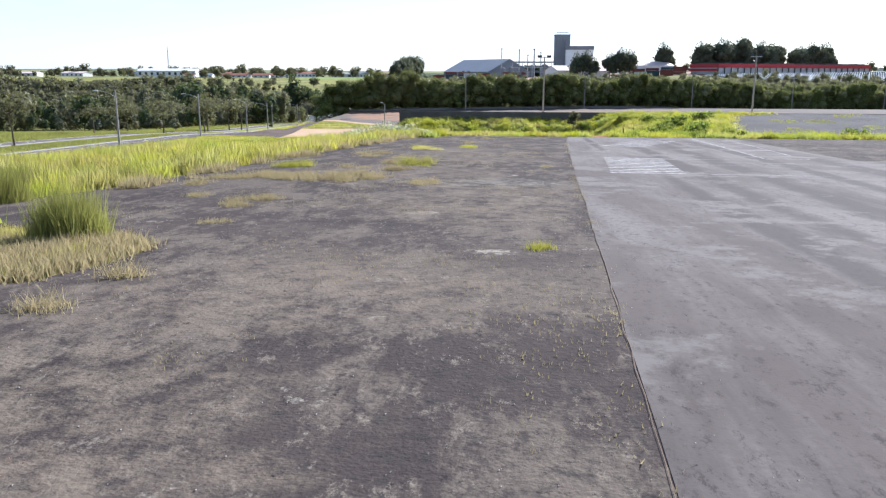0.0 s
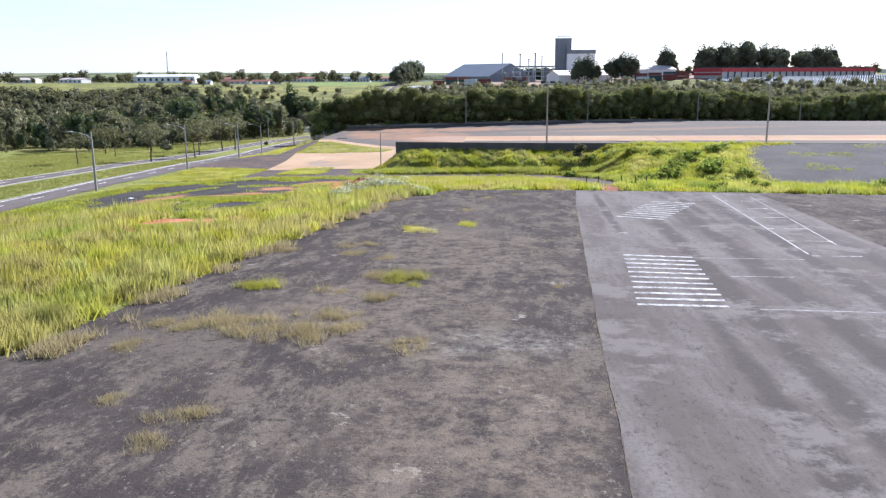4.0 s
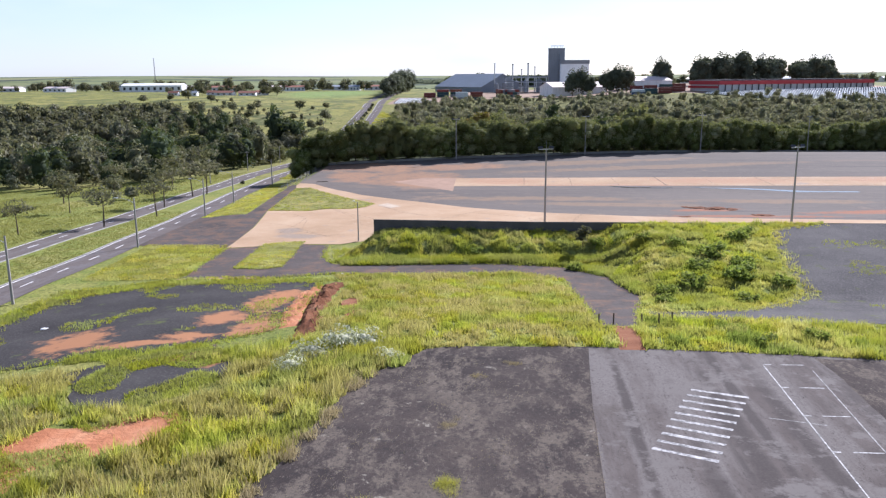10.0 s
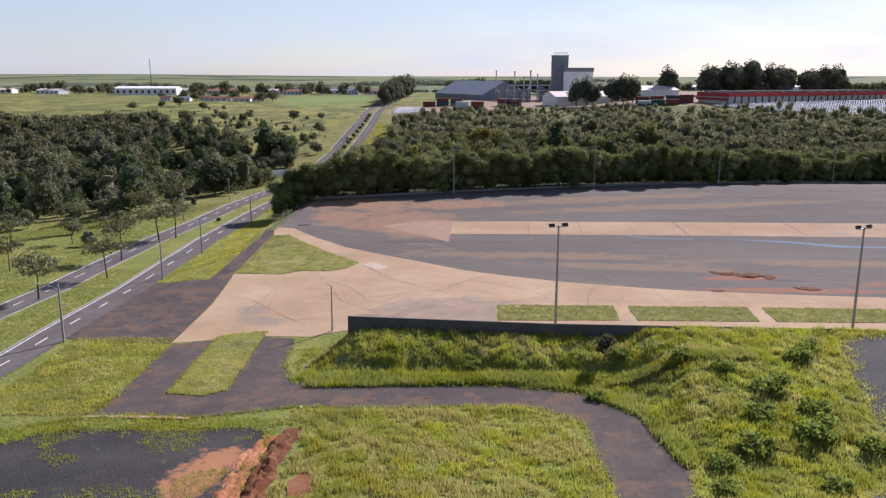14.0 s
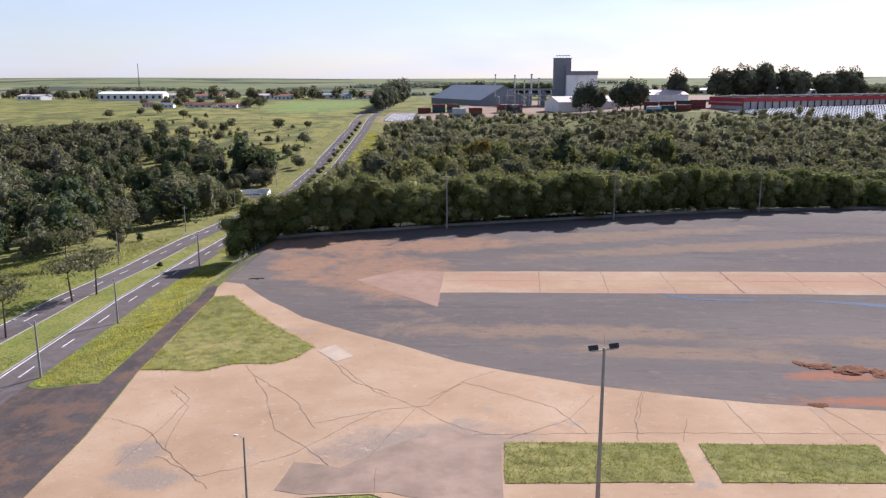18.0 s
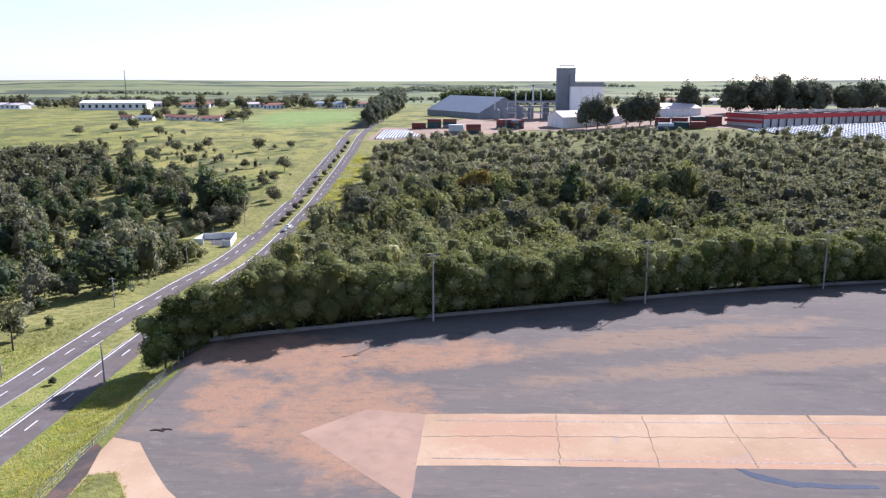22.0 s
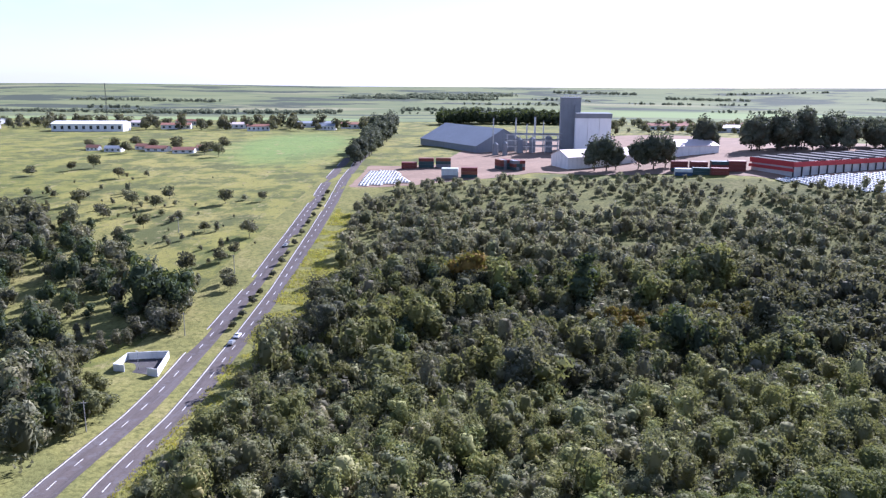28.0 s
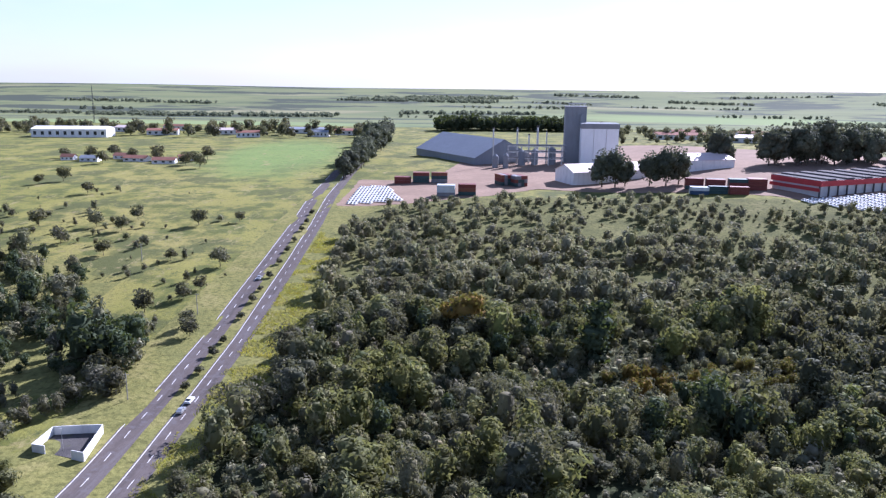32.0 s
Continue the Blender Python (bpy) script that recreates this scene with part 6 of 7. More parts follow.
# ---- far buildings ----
# distance haze is put into these leaf colours, paler than the nearer woods
M_HAZYLEAF = make_leaf("haze_paled_leaves", ((0.13, 0.15, 0.1), (0.16, 0.18, 0.12), (0.19, 0.205, 0.14)), 0.45, dull=(0.165, 0.182, 0.125), through_leaf=(0.2, 0.22, 0.13))
VFAR = wood_kinds(240, 30, 4.5, 4, (8, 12), (5, 7.5), 0.05, 3, 0)
rs = np.random.RandomState(81)
bx, by = [], []
for i in range(30):
    x0, y0 = rs.uniform(-2300, 2300), rs.uniform(1620, 3900)
    L, W, a = rs.uniform(120, 620), rs.choice((10, 16, 60, 130)), rs.normal(0, 0.3)
    k = int(L * W / 230) + 10
    u, w = rs.uniform(-L / 2, L / 2, k), rs.uniform(-W / 2, W / 2, k)
    bx += list(x0 + u * math.cos(a) - w * math.sin(a))
    by += list(y0 + u * math.sin(a) + w * math.cos(a))
bx, by = np.array(bx), np.array(by)
bx, by = bx[by < 4300], by[by < 4300]
wood("far_wood", bx, by, rs.uniform(0.5, 0.95, len(bx)), VFAR, M_HAZYLEAF, "far strips of wood between the fields", 82)
gable("white_hall", "long white hall far across the pasture", at(-486, 1262, 8), 92, 34, 10, 13, M_WHITE, M_WHITE, 10)
for i, (x, y, L, W, r) in enumerate(((-338, 968, 16, 10, 5), (-300, 974, 22, 11, -4), (-272, 962, 20, 10, 8), (-262, 988, 14, 9, 30), (-318, 992, 18, 10, -10), (-360, 975, 12, 8, 0))):
    gable("farmhouse", "low farmhouse with red clay tile roof", at(x, y, r), L, W, 3.2, 5.4, M_WHITE, M_TILE if i else M_GREYROOF, 3)
for i, (x, y, L, W) in enumerate(((-640, 1290, 50, 20), (-560, 1330, 30, 14), (-400, 1320, 40, 18), (-330, 1350, 36, 16), (-240, 1400, 60, 24), (-180, 1380, 40, 20), (-750, 1350, 50, 20), (-860, 1300, 40, 20), (240, 1250, 60, 25), (320, 1200, 70, 30), (420, 1180, 60, 30), (520, 1300, 80, 30), (-480, 1380, 44, 18), (-700, 1420, 60, 20), (-290, 1300, 30, 14), (-960, 1380, 60, 22), (620, 1240, 70, 26), (360, 1330, 50, 20), (460, 1400, 70, 24), (700, 1380, 60, 24), (280, 1380, 40, 18), (820, 1300, 70, 30), (-210, 1330, 26, 12), (-420, 1430, 36, 14))):
    gable("far_building", "far low pale building", at(x, y, (i * 37) % 40 - 20), L, W, 6, 8.5, M_WHITE, (M_ROOFL, M_GREYROOF, M_TILE)[i % 3], 5)
antenna = empty("radio_mast", "thin lattice radio mast far away", "radio mast", at(-600, 1590))
for a in range(3):
    c, s = math.cos(a * 2.094), math.sin(a * 2.094)
    part("leg", one(tube, (1.6 * c, 1.6 * s, 0), (0.4 * c, 0.4 * s, 62), 0.22, 0.15, 5), M_DARKSTEEL, antenna)
bm = bmesh.new()
for k in range(12):
    z0, z1 = k * 5, k * 5 + 5
    for a in range(3):
        r0, r1 = 1.6 - 1.2 * z0 / 62, 1.6 - 1.2 * z1 / 62
        tube(bm, (r0 * math.cos(a * 2.094), r0 * math.sin(a * 2.094), z0), (r1 * math.cos((a + 1) * 2.094), r1 * math.sin((a + 1) * 2.094), z1), 0.1, 0.1, 4)
part("lattice", bm, M_DARKSTEEL, antenna)

# ---- small things on the yard and apron ----
def crack(name, pts, w, material, own, lift=0.085, seed=0, wob=0.16):
    """A jagged dark line across paving."""
    rs = random.Random(seed)
    line_pts = []
    for (x0, y0), (x1, y1) in zip(pts, pts[1:]):
        n = max(2, int(math.hypot(x1 - x0, y1 - y0) / 1.1))
        for i in range(n):
            k = i / n
            line_pts.append((x0 + (x1 - x0) * k + rs.uniform(-wob, wob), y0 + (y1 - y0) * k + rs.uniform(-wob, wob)))
    line_pts.append(pts[-1])
    line_pts = laid(line_pts)
    bm = bmesh.new()
    prev = None
    for i, (x, y) in enumerate(line_pts):
        a, b = line_pts[max(0, i - 1)], line_pts[min(len(line_pts) - 1, i + 1)]
        d = Vector((b[0] - a[0], b[1] - a[1])).normalized()
        q = w * rs.uniform(0.5, 1.2) / 2
        row = [bm.verts.new((x - d.y * q, y + d.x * q, gz(x, y) + lift)), bm.verts.new((x + d.y * q, y - d.x * q, gz(x, y) + lift))]
        if prev:
            bm.faces.new((prev[0], prev[1], row[1], row[0]))
        prev = row
    bmesh.ops.recalc_face_normals(bm, faces=bm.faces[:])
    return part(name, bm, material, own)


apron = bpy.data.objects["concrete_apron"]
for i, pts in enumerate((((-48.4, 212.2), (-43.1, 205.4), (-43.6, 198), (-46, 190)), ((-35.2, 211.4), (-27, 203.1), (-22.7, 195.4)), ((-27.9, 222.4), (-20.3, 209.5), (-14.3, 204.6)), ((-23, 196.6), (-15, 199.3), (-8.4, 200.6), (-4, 208.8), (1.2, 213.2)), ((-4, 208.8), (8.7, 200.2), (12, 193)), ((-41, 190), (-34, 186), (-24, 189.4), (-15, 199.3)), ((21.2, 206), (18.6, 196.8), (18, 191.2)), ((31.7, 204.4), (33, 191.2)), ((44, 202), (47.3, 192)), ((-2, 192), (22, 193.6), (60, 194.8)))):
    crack("crack", pts, 0.09, M_CRACK, apron, 0.075, i)
for i, pts in enumerate((((-47.9, 210.2), (-42.0, 202.4), (-41.5, 196.2), (-40.2, 191.1), (-32.2, 183.9)), ((-28.0, 195.6), (-21.9, 189.9), (-19.0, 186.4)), ((-23.3, 215.8), (-16.4, 205.5), (-9.9, 200.1), (-5.5, 195.6), (-2.5, 193.2), (2.4, 191.1)), ((-14.4, 187.0), (-9.9, 200.1)), ((-8.6, 202.5), (-3.3, 208.7)), ((-13.1, 184.9), (-12.3, 177.0)), ((21.7, 206.5), (18.2, 194.1)), ((25.4, 197.6), (23.4, 191.2)), ((42.2, 201.7), (43.0, 192.0)), ((-38.9, 217.2), (-31.9, 205.2), (-28.0, 195.6)), ((-53.9, 204.5), (-46.3, 198.3), (-40.2, 191.1)), ((2.4, 191.1), (10.5, 197.0), (14.4, 204.3)))):
    crack("crack", pts, 0.055, M_CRACK, apron, 0.09, 40 + i)
strip = bpy.data.objects["concrete_strip"]
for i, (a, b, w) in enumerate((((51.4, 275.6), (51.6, 258.2), 0.5), ((11.2, 273.6), (10.4, 257), 0.14), ((25, 274), (24.2, 257), 0.14), ((38, 275), (38, 257.4), 0.14), ((66, 276), (66, 258.4), 0.14), ((82, 276.6), (82, 258.8), 0.3), ((-10, 265), (120, 269.5), 0.16))):
    crack("joint", (a, b), w, M_CRACK, strip, 0.08, 20 + i)
slab = sheet("utility_cover", [(-28.1, 221.6), (-25.7, 224.2), (-21.8, 219.3), (-24.1, 216.9)], M_SLAB, 0.1, 2, "pale concrete cover slab let into the apron", 0.0, 80, "", "cover", sink=False)
M_WATER = plain("standing_water", (0.05, 0.055, 0.07), 0.04)
for i, pl in enumerate(([(34.5, 257.2), (37, 256.2), (41.6, 253.6), (52, 253.2), (52, 252.2), (41, 252.2), (36.6, 254.4)], [(57, 255.2), (61, 253.4), (72, 252.4), (88, 247.5), (100, 246.8), (100, 245), (84, 245.4), (70, 250.6), (59, 253.4)])):
    sheet("puddle", pl, M_WATER, 0.072, 1.5, "shallow puddle of rainwater on the yard", 0.35, 90 + i, "", "puddle", 1.0, False)

# earth heap and rubble at the scar in the yard
for i, (x, y, r, h) in enumerate(((50, 217, 2.4, 0.7), (54, 215.5, 3.0, 0.9), (57.5, 214.5, 2.2, 0.6), (47.6, 218.2, 1.5, 0.4), (62, 205.4, 2.6, 0.5), (44, 202.6, 1.4, 0.4))):
    bm = bmesh.new()
    bmesh.ops.create_icosphere(bm, subdivisions=3, radius=1.0)
    for v in bm.verts:
        k = 1 + 0.35 * noise.noise(v.co * 2.2 + Vector((i * 3.1, 0, 0)))
        k += 0.3 * noise.noise(v.co * 6 + Vector((0, i * 2.0, 0)))
        v.co = Vector((v.co.x * r * k, v.co.y * r * 0.6 * k, max(-0.1, v.co.z) * h * 0.55 * k))
    ob = part("soil_mound", bm, M_DARKDIRT)
    ob.matrix_basis = at(x, y, 37 * i)
    tagged(ob, "low mound of dark red soil on the yard", "soil mound", "soil mounds")

# wire fence along the west side of the yard
fence = empty("wire_fence", "rusty wire fence with leaning posts on the bank", "fence")
fpts = laid([(-62.6 - 0.5 * math.sin(i * 0.7), 252 + i * 3.0) for i in range(19)])
for i, (x, y) in enumerate(fpts):
    z = gz(x, y)
    part("post", one(tube, (x, y, z - 0.2), (x + random.uniform(-0.12, 0.12), y + random.uniform(-0.12, 0.12), z + 1.7), 0.07, 0.06, 6), M_POLE, fence)
for h in (0.4, 0.9, 1.4):
    bm = bmesh.new()
    for (x0, y0), (x1, y1) in zip(fpts, fpts[1:]):
        tube(bm, (x0, y0, gz(x0, y0) + h), (x1, y1, gz(x1, y1) + h), 0.02, 0.02, 4)
    part("wire", bm, M_DARKSTEEL, fence)

for a, b in (((-8, 258.3), (150, 262.2)), ((-8, 270.6), (150, 276))):
    stripe(a, b, 0.16, "faded_line", strip, 0.09)

# posts at the gap in the verge
for i, (x, y) in enumerate(((13.2, 113.1), (14.9, 113.2), (18.2, 113.3), (20.2, 113.4), (21.9, 114.3))):
    ob = part("wooden_post", one(tube, (0, 0, -0.2), (random.uniform(-0.08, 0.08), 0.05, 1.25), 0.09, 0.08, 7), M_BARK)
    ob.matrix_basis = at(x, y, 20 * i)
    tagged(ob, "short dark wooden post in the grass", "post", "verge posts")

# eroded bank of red earth
def bank(name, pts, w, h, material, label, seed):
    bm = bmesh.new()
    rows = []
    n = 110
    for i in range(n + 1):
        t = i / n * (len(pts) - 1)
        k = min(int(t), len(pts) - 2)
        f = t - k
        x, y = pts[k][0] + (pts[k + 1][0] - pts[k][0]) * f, pts[k][1] + (pts[k + 1][1] - pts[k][1]) * f
        row = []
        for j in range(13):
            u = (j / 12 - 0.5) * 2
            q = noise.noise((x * 0.5 + u * 1.5, y * 0.5, seed)) + 0.55 * noise.noise((x * 1.6 + u * 3, y * 1.6, seed + 4))
            px_, py_ = spot(x + u * w * (1 + 0.3 * q), y + 0.4 * q)
            z = gz(px_, py_) + h * max(0, 1 - u * u) * (0.6 + 0.9 * q) * min(1, 6 * i / n, 6 * (n - i) / n) - (0.15 if abs(u) > 0.95 else 0)
            row.append(bm.verts.new((px_, py_, z)))
        rows.append(row)
    for a, b in zip(rows, rows[1:]):
        for j in range(12):
            bm.faces.new((a[j], a[j + 1], b[j + 1], b[j]))
    ob = part(name, bm, material)
    return tagged(ob, label, "earth bank", "", "structure")


bank("earth_bank", [(-23.2, 113), (-24, 122), (-25.4, 133), (-25.8, 141), (-25, 149)], 1.6, 0.75, M_DARKDIRT, "eroded bank of dark red earth", 2)
bank("earth_bank", [(-27.4, 147), (-28.6, 138), (-28, 128), (-26.6, 119)], 1.6, 0.3, M_DIRT, "bare bright red earth at the foot of the bank", 5)

# grassy lip along the driveway and rank clumps on the bank
for i, pl in enumerate(([(-29, 165.4), (4, 163), (4, 165), (-28, 167.6)], [(4, 163), (14, 160.8), (15, 162.4), (4, 165)], [(14, 160.8), (20.4, 152.6), (22, 136), (24, 137), (22.6, 153.6), (15.4, 162.4)])):
    px, py = scatter(pl, 26, 300 + i)
    grass_mesh("bank_grass", px, py, 0.75, 0.055, 6, M_LUSH, "rank grass hanging over the driveway edge", 0.5, 0, 300 + i)
px, py = scatter([(-27, 163.2), (38, 163.2), (38, 166), (-27, 166)], 26, 340)
grass_mesh("bank_grass", px, py, 0.85, 0.05, 6, M_LUSH, "rank grass on the face of the bank", 0.7, 0, 341)
SHRUB = [make_tree("shrub", "low leafy green shrub in the grass", 400 + i, 1.2, 1.9, 420, 0.26, M_LUSHLEAF, "round", 0.0, 3, 9, 0.55, 0.45, category="shrub") for i in range(2)]
random.seed(21)
for i, (x, y, s) in enumerate(((37.5, 154.5, 1.3), (44, 164, 1.1), (38.8, 143.4, 1.3), (26, 136, 1.0), (30.7, 139.6, 1.2), (15.4, 158.4, 0.8), (34, 148, 1.0), (41, 149, 1.2), (46, 168, 0.9), (28, 165, 0.8), (33, 160, 0.9), (24.5, 130, 0.8), (36, 131, 0.9), (20, 170, 0.8), (-2, 168, 0.7), (44, 140, 0.9), (52, 106, 0.9), (36, 108, 0.8), (30, 106.5, 0.7))):
    plant(SHRUB[i % 2], x, y, s)
lone = make_tree("young_tree", "small dark young tree beside the retaining wall", 410, 3.6, 1.3, 260, 0.34, M_LEAF, "round", 0.25, 4, 6, 0.9, 0.6)
plant(lone, 17.4, 169.5, 1.0)
WHITEB = make_tree("flowering_bush", "rambling bush with pale cream flowers at the asphalt corner", 411, 1.3, 2.2, 620, 0.24, M_CREAM, "round", 0.0, 3, 9, 0.5, 0.6, category="bush", fine=3)
for x, y, s in ((-20, 104.5, 1.0), (-17, 106.6, 1.1), (-14.6, 107, 0.9), (-21.6, 101, 0.8), (-11, 101.4, 0.7)):
    plant(WHITEB, x, y, s)
px, py = scatter([(-24, 98), (-9, 99), (-8, 108), (-22, 110)], 14, 320)
grass_mesh("bank_grass", px, py, 0.8, 0.06, 6, M_LUSH, "rank green growth at the corner of the asphalt", 0.5, 0, 320)


# ---- weeds on the asphalt ----
def clump(name, x, y, r, h, n, material, label, seed):
    rs = np.random.RandomState(seed)
    tufts = max(3, int(5 * r * r) + 2)
    cx, cy = rs.normal(0, 0.5 * r, tufts), rs.normal(0, 0.38 * r, tufts)
    size = rs.uniform(0.12, 0.3, tufts) * min(1.0, r)
    high = rs.uniform(0.35, 1.15, tufts)
    w = size ** 2 / (size ** 2).sum()
    i = rs.choice(tufts, n, p=w)
    px, py = x + cx[i] + rs.normal(size=n) * size[i], y + cy[i] + rs.normal(size=n) * size[i]
    ob = grass_mesh(name, px, py, h * 0.8 * high[i], 0.012, 6, material, label, 1.1, 0.04, seed, "grass clump")
    return ob


for i, (x, y, r, h) in enumerate(((-15.9, 50.5, 1.2, 0.7), (-6.1, 51.7, 1.5, 0.75), (-7.6, 71.4, 1.6, 0.5), (-2.8, 74.5, 1.2, 0.4), (2.7, 14.3, 0.35, 0.35))):
    clump("grass_clump", x, y, r, h, int(120 * r * r) + 30, M_TALL, "tuft of green and yellow grass growing through the asphalt", 500 + i)
for i, (x, y, r, h) in enumerate(((-6.7, 47.2, 1.3, 0.6), (-9.7, 40, 2.0, 0.6), (-15.2, 42.1, 2.2, 0.5), (-8.3, 41.2, 1.4, 0.5), (-10.8, 48.8, 1.0, 0.4), (-11, 64.5, 0.9, 0.35), (-8.4, 59.1, 1.0, 0.3), (-19.4, 38.2, 1.2, 0.5), (-17.7, 62.5, 1.2, 0.5), (-17.1, 41.5, 1.6, 0.35), (-13.5, 40.5, 1.8, 0.45), (-9.9, 43.5, 1.6, 0.5), (-7.6, 53.1, 1.4, 0.5), (-4, 38.4, 1.5, 0.35), (-12.3, 29.2, 1.2, 0.4), (-11.6, 60.9, 1.0, 0.35), (-10.2, 5.5, 0.7, 0.6), (-9.8, 8.7, 0.6, 0.5), (-12.8, 26.3, 1.1, 0.4), (-8.1, -1.4, 0.6, 0.3), (-12.9, 64, 1.0, 0.4), (-19.6, 42.1, 1.1, 0.4), (-11.5, 20, 0.6, 0.3), (5, 51, 0.6, 0.25), (-16, 31, 0.8, 0.3), (-3, 84, 0.9, 0.3), (-1, 95, 0.8, 0.3), (3, 99, 1.0, 0.3))):
    clump("dry_grass_clump", x, y, r, h, int(75 * r * r) + 20, M_DRY, "tuft of dry straw-coloured grass growing through the asphalt", 520 + i)
px, py = scatter([(-20, 20), (4, -12), (5, 40), (8, 100), (-8, 102), (-16, 80), (-20, 60)], 3.2, 560)
px, py = patchy(px, py, 0.2, 0.12, 4.0)
grass_mesh("dry_weeds", px, py, 0.07, 0.016, 4, M_DRY, "thin dry weeds scattered over the asphalt", 0.9, 0.05, 561)
px, py = scatter([(-24.8, 36), (-22.6, 36), (-19, 62), (-15.5, 80), (-11.5, 97), (-13.4, 97.6), (-17.5, 80), (-21, 62)], 22, 562)
px, py = patchy(px, py, 0.32, 0.08, 3.0)
grass_mesh("dry_fringe", px, py, 0.6, 0.03, 6, M_DRY, "dry grass fringe at the edge of the asphalt", 0.7, 0, 563)
px, py = scatter([(-24, 2.4), (-12.6, 7.6), (-11.5, 10.6), (-11.3, 13.6), (-13.4, 15.6), (-16, 13), (-16.4, 10)], 30, 564)
grass_mesh("dry_fringe", px, py, 0.35, 0.03, 6, M_DRY, "dry grass fringe at the edge of the asphalt", 0.8, 0, 565)
for i, (x, y, r, h) in enumerate(((-15.6, 15.4, 1.0, 2.2), (-28.4, 31, 1.3, 2.2), (-30.5, 33.4, 1.0, 1.6), (-33, 40, 1.6, 2.0), (-27.5, 44, 1.2, 1.3), (-25.2, 51, 1.0, 1.2), (-29, 57, 1.5, 1.4), (-23, 60, 0.9, 1.1))):
    rs = np.random.RandomState(600 + i)
    a, d = rs.uniform(0, 6.283, 520), r * np.sqrt(rs.uniform(0, 1, 520))
    grass_mesh("tall_clump", -0.0 + x + d * np.cos(a), y + d * np.sin(a), 0.8 * h * (1 - 0.5 * (d / r) ** 2), 0.014, 7, M_BED, "tall feathery clump of dark green grass", 0.45, 0, 600 + i, "grass clump")

# weeds on the gravel and along the paving's edges
for i, (pl, dn, lo) in enumerate(((GREY, 5, 0.22), (EAST_GRAVEL, 2.2, 0.3), ([(-50, 110), (-34, 116), (-25, 102), (-40, 92)], 22, -0.1), (EARTHS[0], 24, -0.12), (EARTHS[1], 14, 0.0))):
    px, py = scatter(pl, dn, 700 + i)
    px, py = patchy(px, py, 0.14, lo, 5.0 + i)
    grass_mesh("gravel_weeds", px, py, 0.3, 0.045, 5, M_LUSH, "low green weeds in patches on the gravel", 0.7, 0.02, 710 + i)
for i, (pl, w, hh) in enumerate(((GREY, 1.6, 0.45), (EAST_GRAVEL, 1.8, 0.5), (DRIVE, 0.7, 0.4), (ISLAND, 0.5, 0.35), (MEDIAN, 0.4, 0.35))):
    rs = np.random.RandomState(720 + i)
    qx, qy = [], []
    for (x0, y0), (x1, y1) in zip(pl, pl[1:] + pl[:1]):
        if max(abs(x0), abs(x1)) > 75 or (pl is DRIVE and min(y0, y1) > 179):
            continue
        k = int(math.hypot(x1 - x0, y1 - y0) * 9)
        u = rs.uniform(0, 1, k)
        qx += list(x0 + (x1 - x0) * u + rs.normal(0, w / 2, k))
        qy += list(y0 + (y1 - y0) * u + rs.normal(0, w / 2, k))
    grass_mesh("edge_weeds", np.array(qx), np.array(qy), hh, 0.045, 5, (M_LUSH, M_TALL)[i % 2], "uneven fringe of grass creeping over the paving edge", 0.7, 0, 730 + i)

# the broken joint between the old asphalt and the lane
crack("joint", ((9.6, 88), (8.4, 70), (7.3, 55), (6.3, 40), (5.8, 30), (5.2, 21), (4.7, 12), (4.2, 4.5), (3.8, -3), (3.3, -12)), 0.014, M_CRACK, lot, 0.075, 60, 0.03)
rs = np.random.RandomState(740)
qy = rs.uniform(-8, 88, 420)
qx = np.interp(qy, (-3, 4.5, 12, 21, 30, 40, 55, 88), (3.8, 4.2, 4.7, 5.2, 5.8, 6.3, 7.3, 9.6)) + rs.normal(-0.05, 0.08, 420)
qx, qy = patchy(qx, qy, 0.3, 0.05, 1.0)
grass_mesh("joint_weeds", qx, qy, 0.1, 0.014, 4, M_DRY, "small dry weeds along the joint of the asphalt", 0.9, 0.05, 741)

# litter and debris
def rubbish_bag(x, y, s, seed):
    bm = bmesh.new()
    bmesh.ops.create_icosphere(bm, subdivisions=2, radius=1.0)
    for v in bm.verts:
        k = 1 + 0.45 * noise.noise(v.co * 2.0 + Vector((seed, 0, 0)))
        v.co = Vector((v.co.x * k * s, v.co.y * k * s * 0.7, max(-0.2, v.co.z) * k * s * 0.5))
    ob = part("litter_bag", bm, M_WHITE)
    ob.matrix_basis = at(x, y, 40 * seed)
    tagged(ob, "crumpled white plastic bag lying on the ground", "litter", "litter")


for i, (x, y, s) in enumerate(((-61.8, 124.9, 0.45), (-26.0, 156.0, 0.3), (1.4, -1.1, 0.08))):
    rubbish_bag(x, y, s, i + 1.3)
timber = empty("timber_debris", "broken dark timbers lying on the yard", "debris", at(-52.8, 269.2, 8))
for i, (a, b) in enumerate((((-1.6, 0, 0.12), (1.5, 0.3, 0.16)), ((-1.2, 0.5, 0.1), (0.9, -0.5, 0.2)), ((0.2, 0.6, 0.1), (1.9, 0.0, 0.12)))):
    part("timber", one(tube, a, b, 0.09, 0.08, 6), M_BARK, timber)

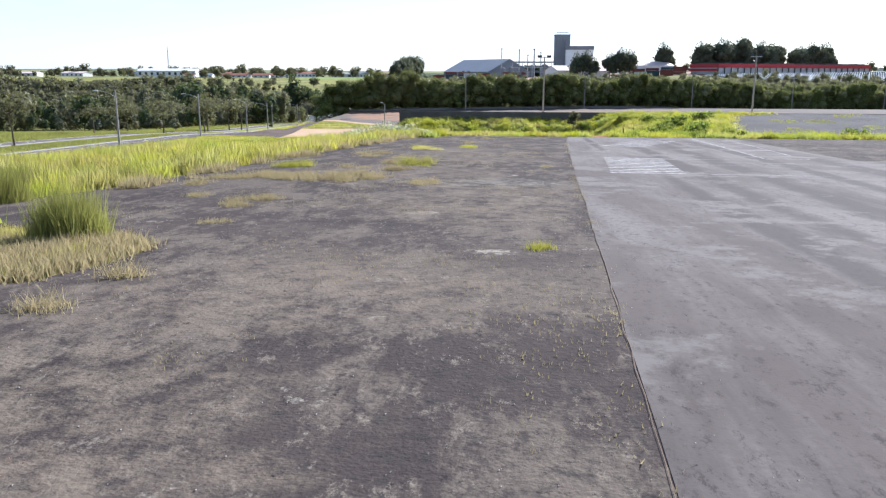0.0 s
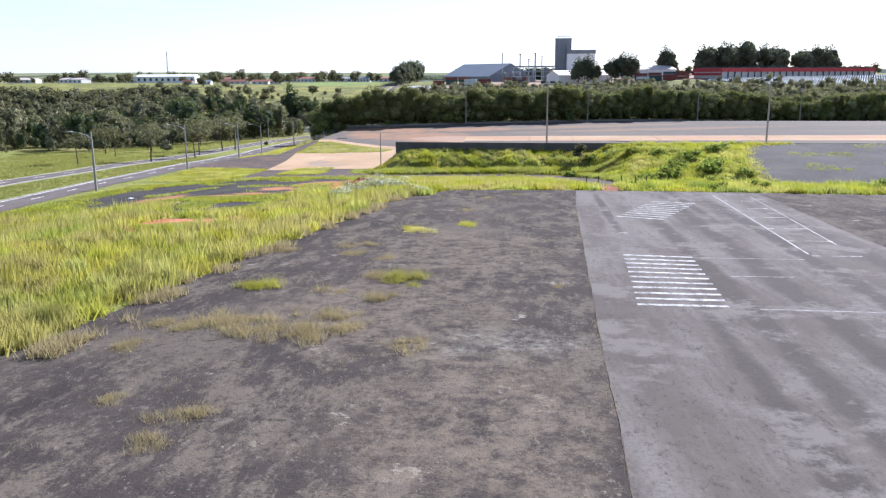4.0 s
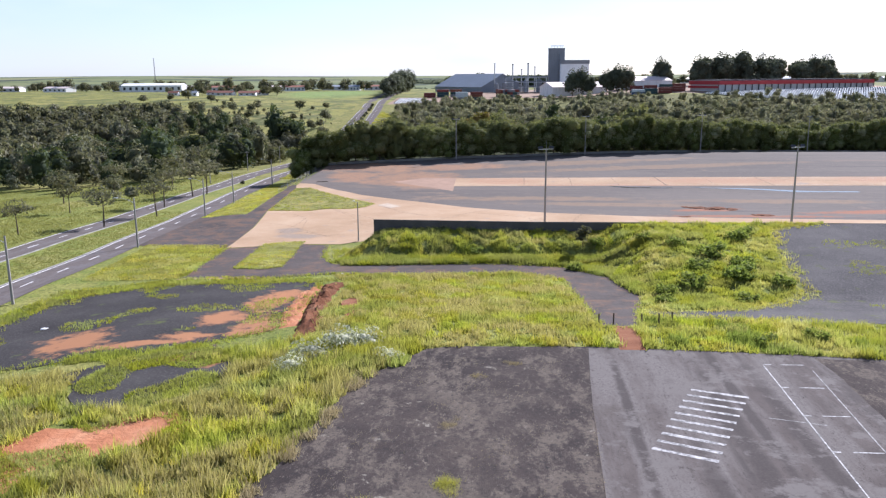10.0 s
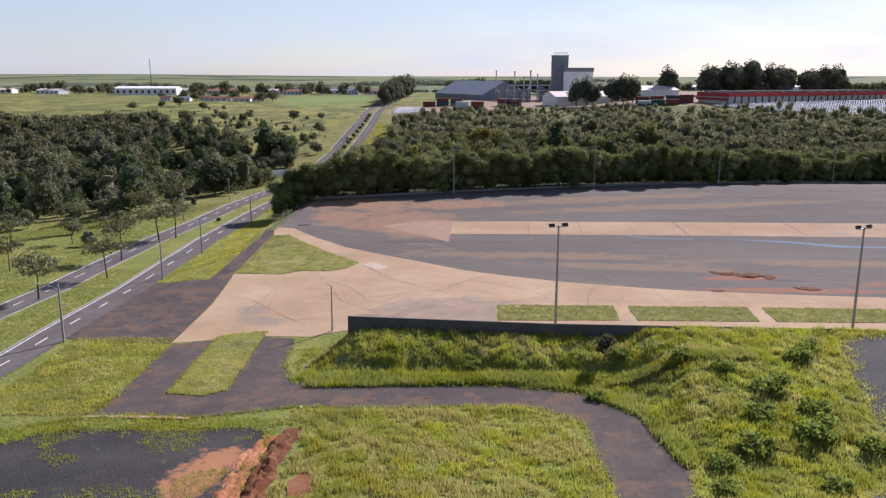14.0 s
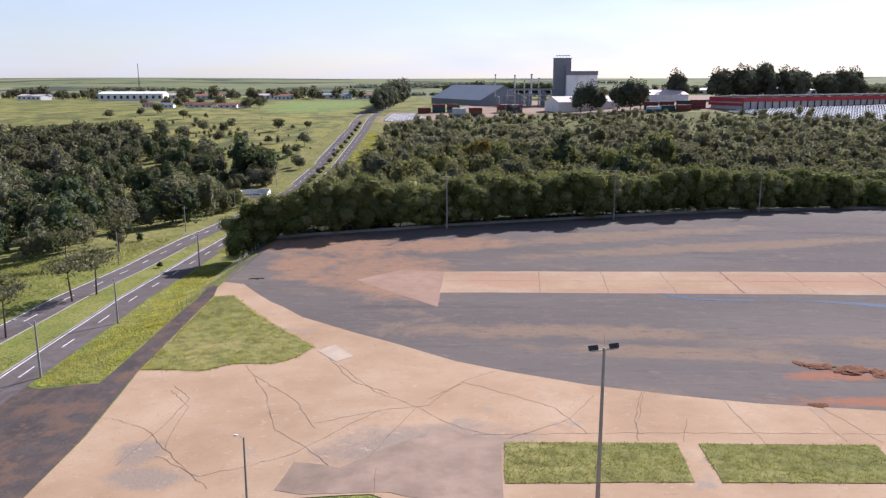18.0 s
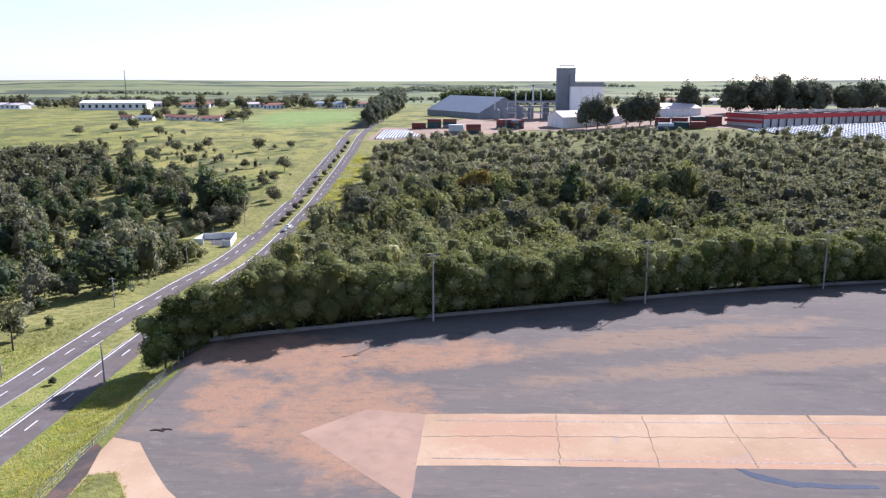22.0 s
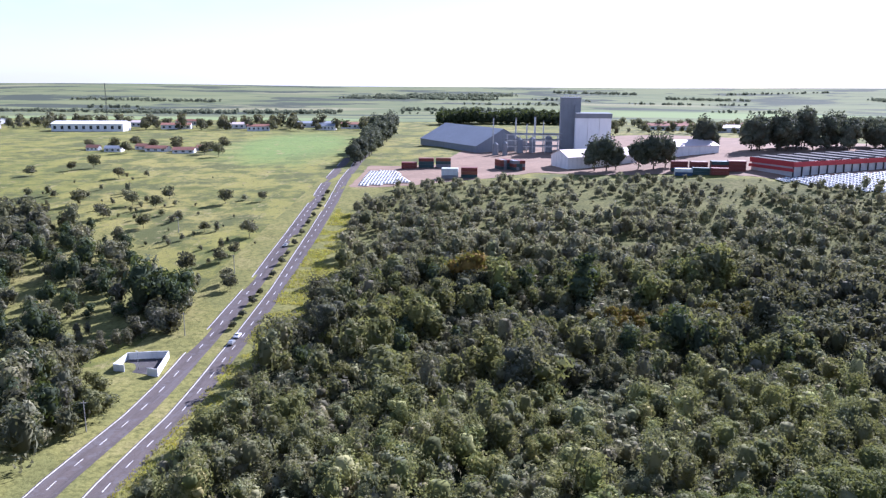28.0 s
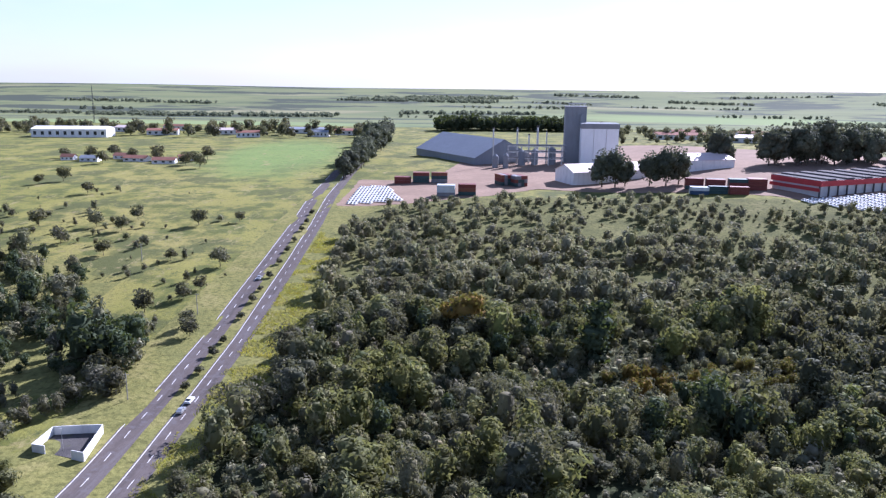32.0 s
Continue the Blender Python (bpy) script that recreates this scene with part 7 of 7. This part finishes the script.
# loose stones on the lot
M_BRICK = plain("brick_rubble", (0.34, 0.16, 0.1), 0.95, 0, 0.3, 3.0)
def stones(name, px, py, size, material, label, seed):
    rs = np.random.RandomState(seed)
    t = np.array([(1, 1, 1), (-1, -1, 1), (-1, 1, -1), (1, -1, -1), (0.2, 0.1, 1.3)], float)
    f = np.array([(0, 2, 3), (0, 3, 1), (1, 3, 2), (0, 4, 2), (4, 1, 2), (0, 1, 4)])
    n = len(px)
    s = size * rs.uniform(0.5, 1.6, (n, 1, 1))
    px, py = site(px, py)
    c = np.stack([px, py, ground(px, py) + 0.06], -1)[:, None]
    v = c + t[None] * s * rs.uniform(0.6, 1.2, (n, 5, 3)) * np.array((1, 1, 0.6))
    fs = (f[None] + 5 * np.arange(n)[:, None, None]).reshape(-1, 3)
    tagged(new(name, tri_mesh(name, v.reshape(-1, 3), fs, material)), label, "stones", "", "stuff")


px, py = scatter([(-16, -14), (6, -14), (6, 40), (-20, 40)], 1.0, 570)
stones("loose_stones", px, py, 0.01, M_POLE, "loose grey stones scattered on the asphalt", 571)
px, py = scatter([(-12, -6), (-6, -6), (-6, 2), (-12, 2)], 9, 572)
px, py = patchy(px, py, 0.5, 0.22, 2.0)
stones("red_rubble", px, py, 0.01, M_BRICK, "red brick rubble on the asphalt", 573)

# ---- vehicles on the road ----
def car(name, label, m, paint, hatch=False):
    c = empty(name, label, "car", m)
    L, W = (4.1, 1.72) if hatch else (4.4, 1.75)
    side = [(-L / 2, 0.35), (-L / 2, 0.8), (-L / 2 + 0.15, 0.95), (-0.9, 1.02), (-0.3, 1.45), (0.9, 1.48), (L / 2 - (0.25 if hatch else 0.75), 1.05), (L / 2, 0.95), (L / 2, 0.35)]
    bm = bmesh.new()
    prism(bm, [(x, z) for x, z in side], -W / 2, W / 2)
    for v in bm.verts:
        if v.co.z > 1.1:
            v.co.y *= 0.8
    body = part("body", bm, paint, c)
    for nm, x0, x1, z0, z1 in (("windscreen", -0.86, -0.32, 1.06, 1.42), ("rear_window", 0.98, L / 2 - 0.5, 1.42, 1.1)):
        bm = bmesh.new()
        vs = [bm.verts.new(p) for p in ((x0, -0.66, z0 + 0.02), (x0, 0.66, z0 + 0.02), (x1, 0.6, z1 + 0.03), (x1, -0.6, z1 + 0.03))]
        bm.faces.new(vs)
        part(nm, bm, M_GLASS, c)
    for s in (-1, 1):
        bm = bmesh.new()
        vs = [bm.verts.new(p) for p in ((-0.7, s * (W / 2 - 0.02), 1.05), (1.2, s * (W / 2 - 0.02), 1.07), (0.85, s * (W / 2 * 0.82 + 0.015), 1.42), (-0.25, s * (W / 2 * 0.82 + 0.015), 1.4))]
        bm.faces.new(vs)
        part("side_window", bm, M_GLASS, c)
        for x in (-L * 0.3, L * 0.3):
            w = part("wheel", one(tube, (x, s * (W / 2 - 0.2), 0.32), (x, s * (W / 2 + 0.01), 0.32), 0.32, 0.32, 14), M_DARKSTEEL, c)
            part("rim", one(tube, (x, s * (W / 2 + 0.005), 0.32), (x, s * (W / 2 + 0.025), 0.32), 0.19, 0.17, 10), M_STEEL, w)
        part("headlight", one(box, -L / 2 - 0.02, -L / 2 + 0.05, s * 0.6 - 0.16, s * 0.6 + 0.16, 0.68, 0.82), M_LENS, c)
    return c


M_CARWHITE = plain("white_car_paint", (0.75, 0.75, 0.74), 0.25, 0, 0.03, 0.5)
M_CARSILVER = plain("silver_car_paint", (0.42, 0.43, 0.44), 0.3, 0.5, 0.03, 0.5)
yc = 484.0
car("car", "white saloon car driving on the dual carriageway", at(R_L(yc) + 1.9, yc, -90, 0.07), M_CARWHITE)
yc = 477.0
car("car", "silver hatchback following close behind a white car", at(R_L(yc) + 1.7, yc, -90, 0.07), M_CARSILVER, True)
yc = 607.0
car("car", "silver car coming down the far carriageway", at(L_R(yc) - 1.9, yc, 90, 0.07), M_CARSILVER)
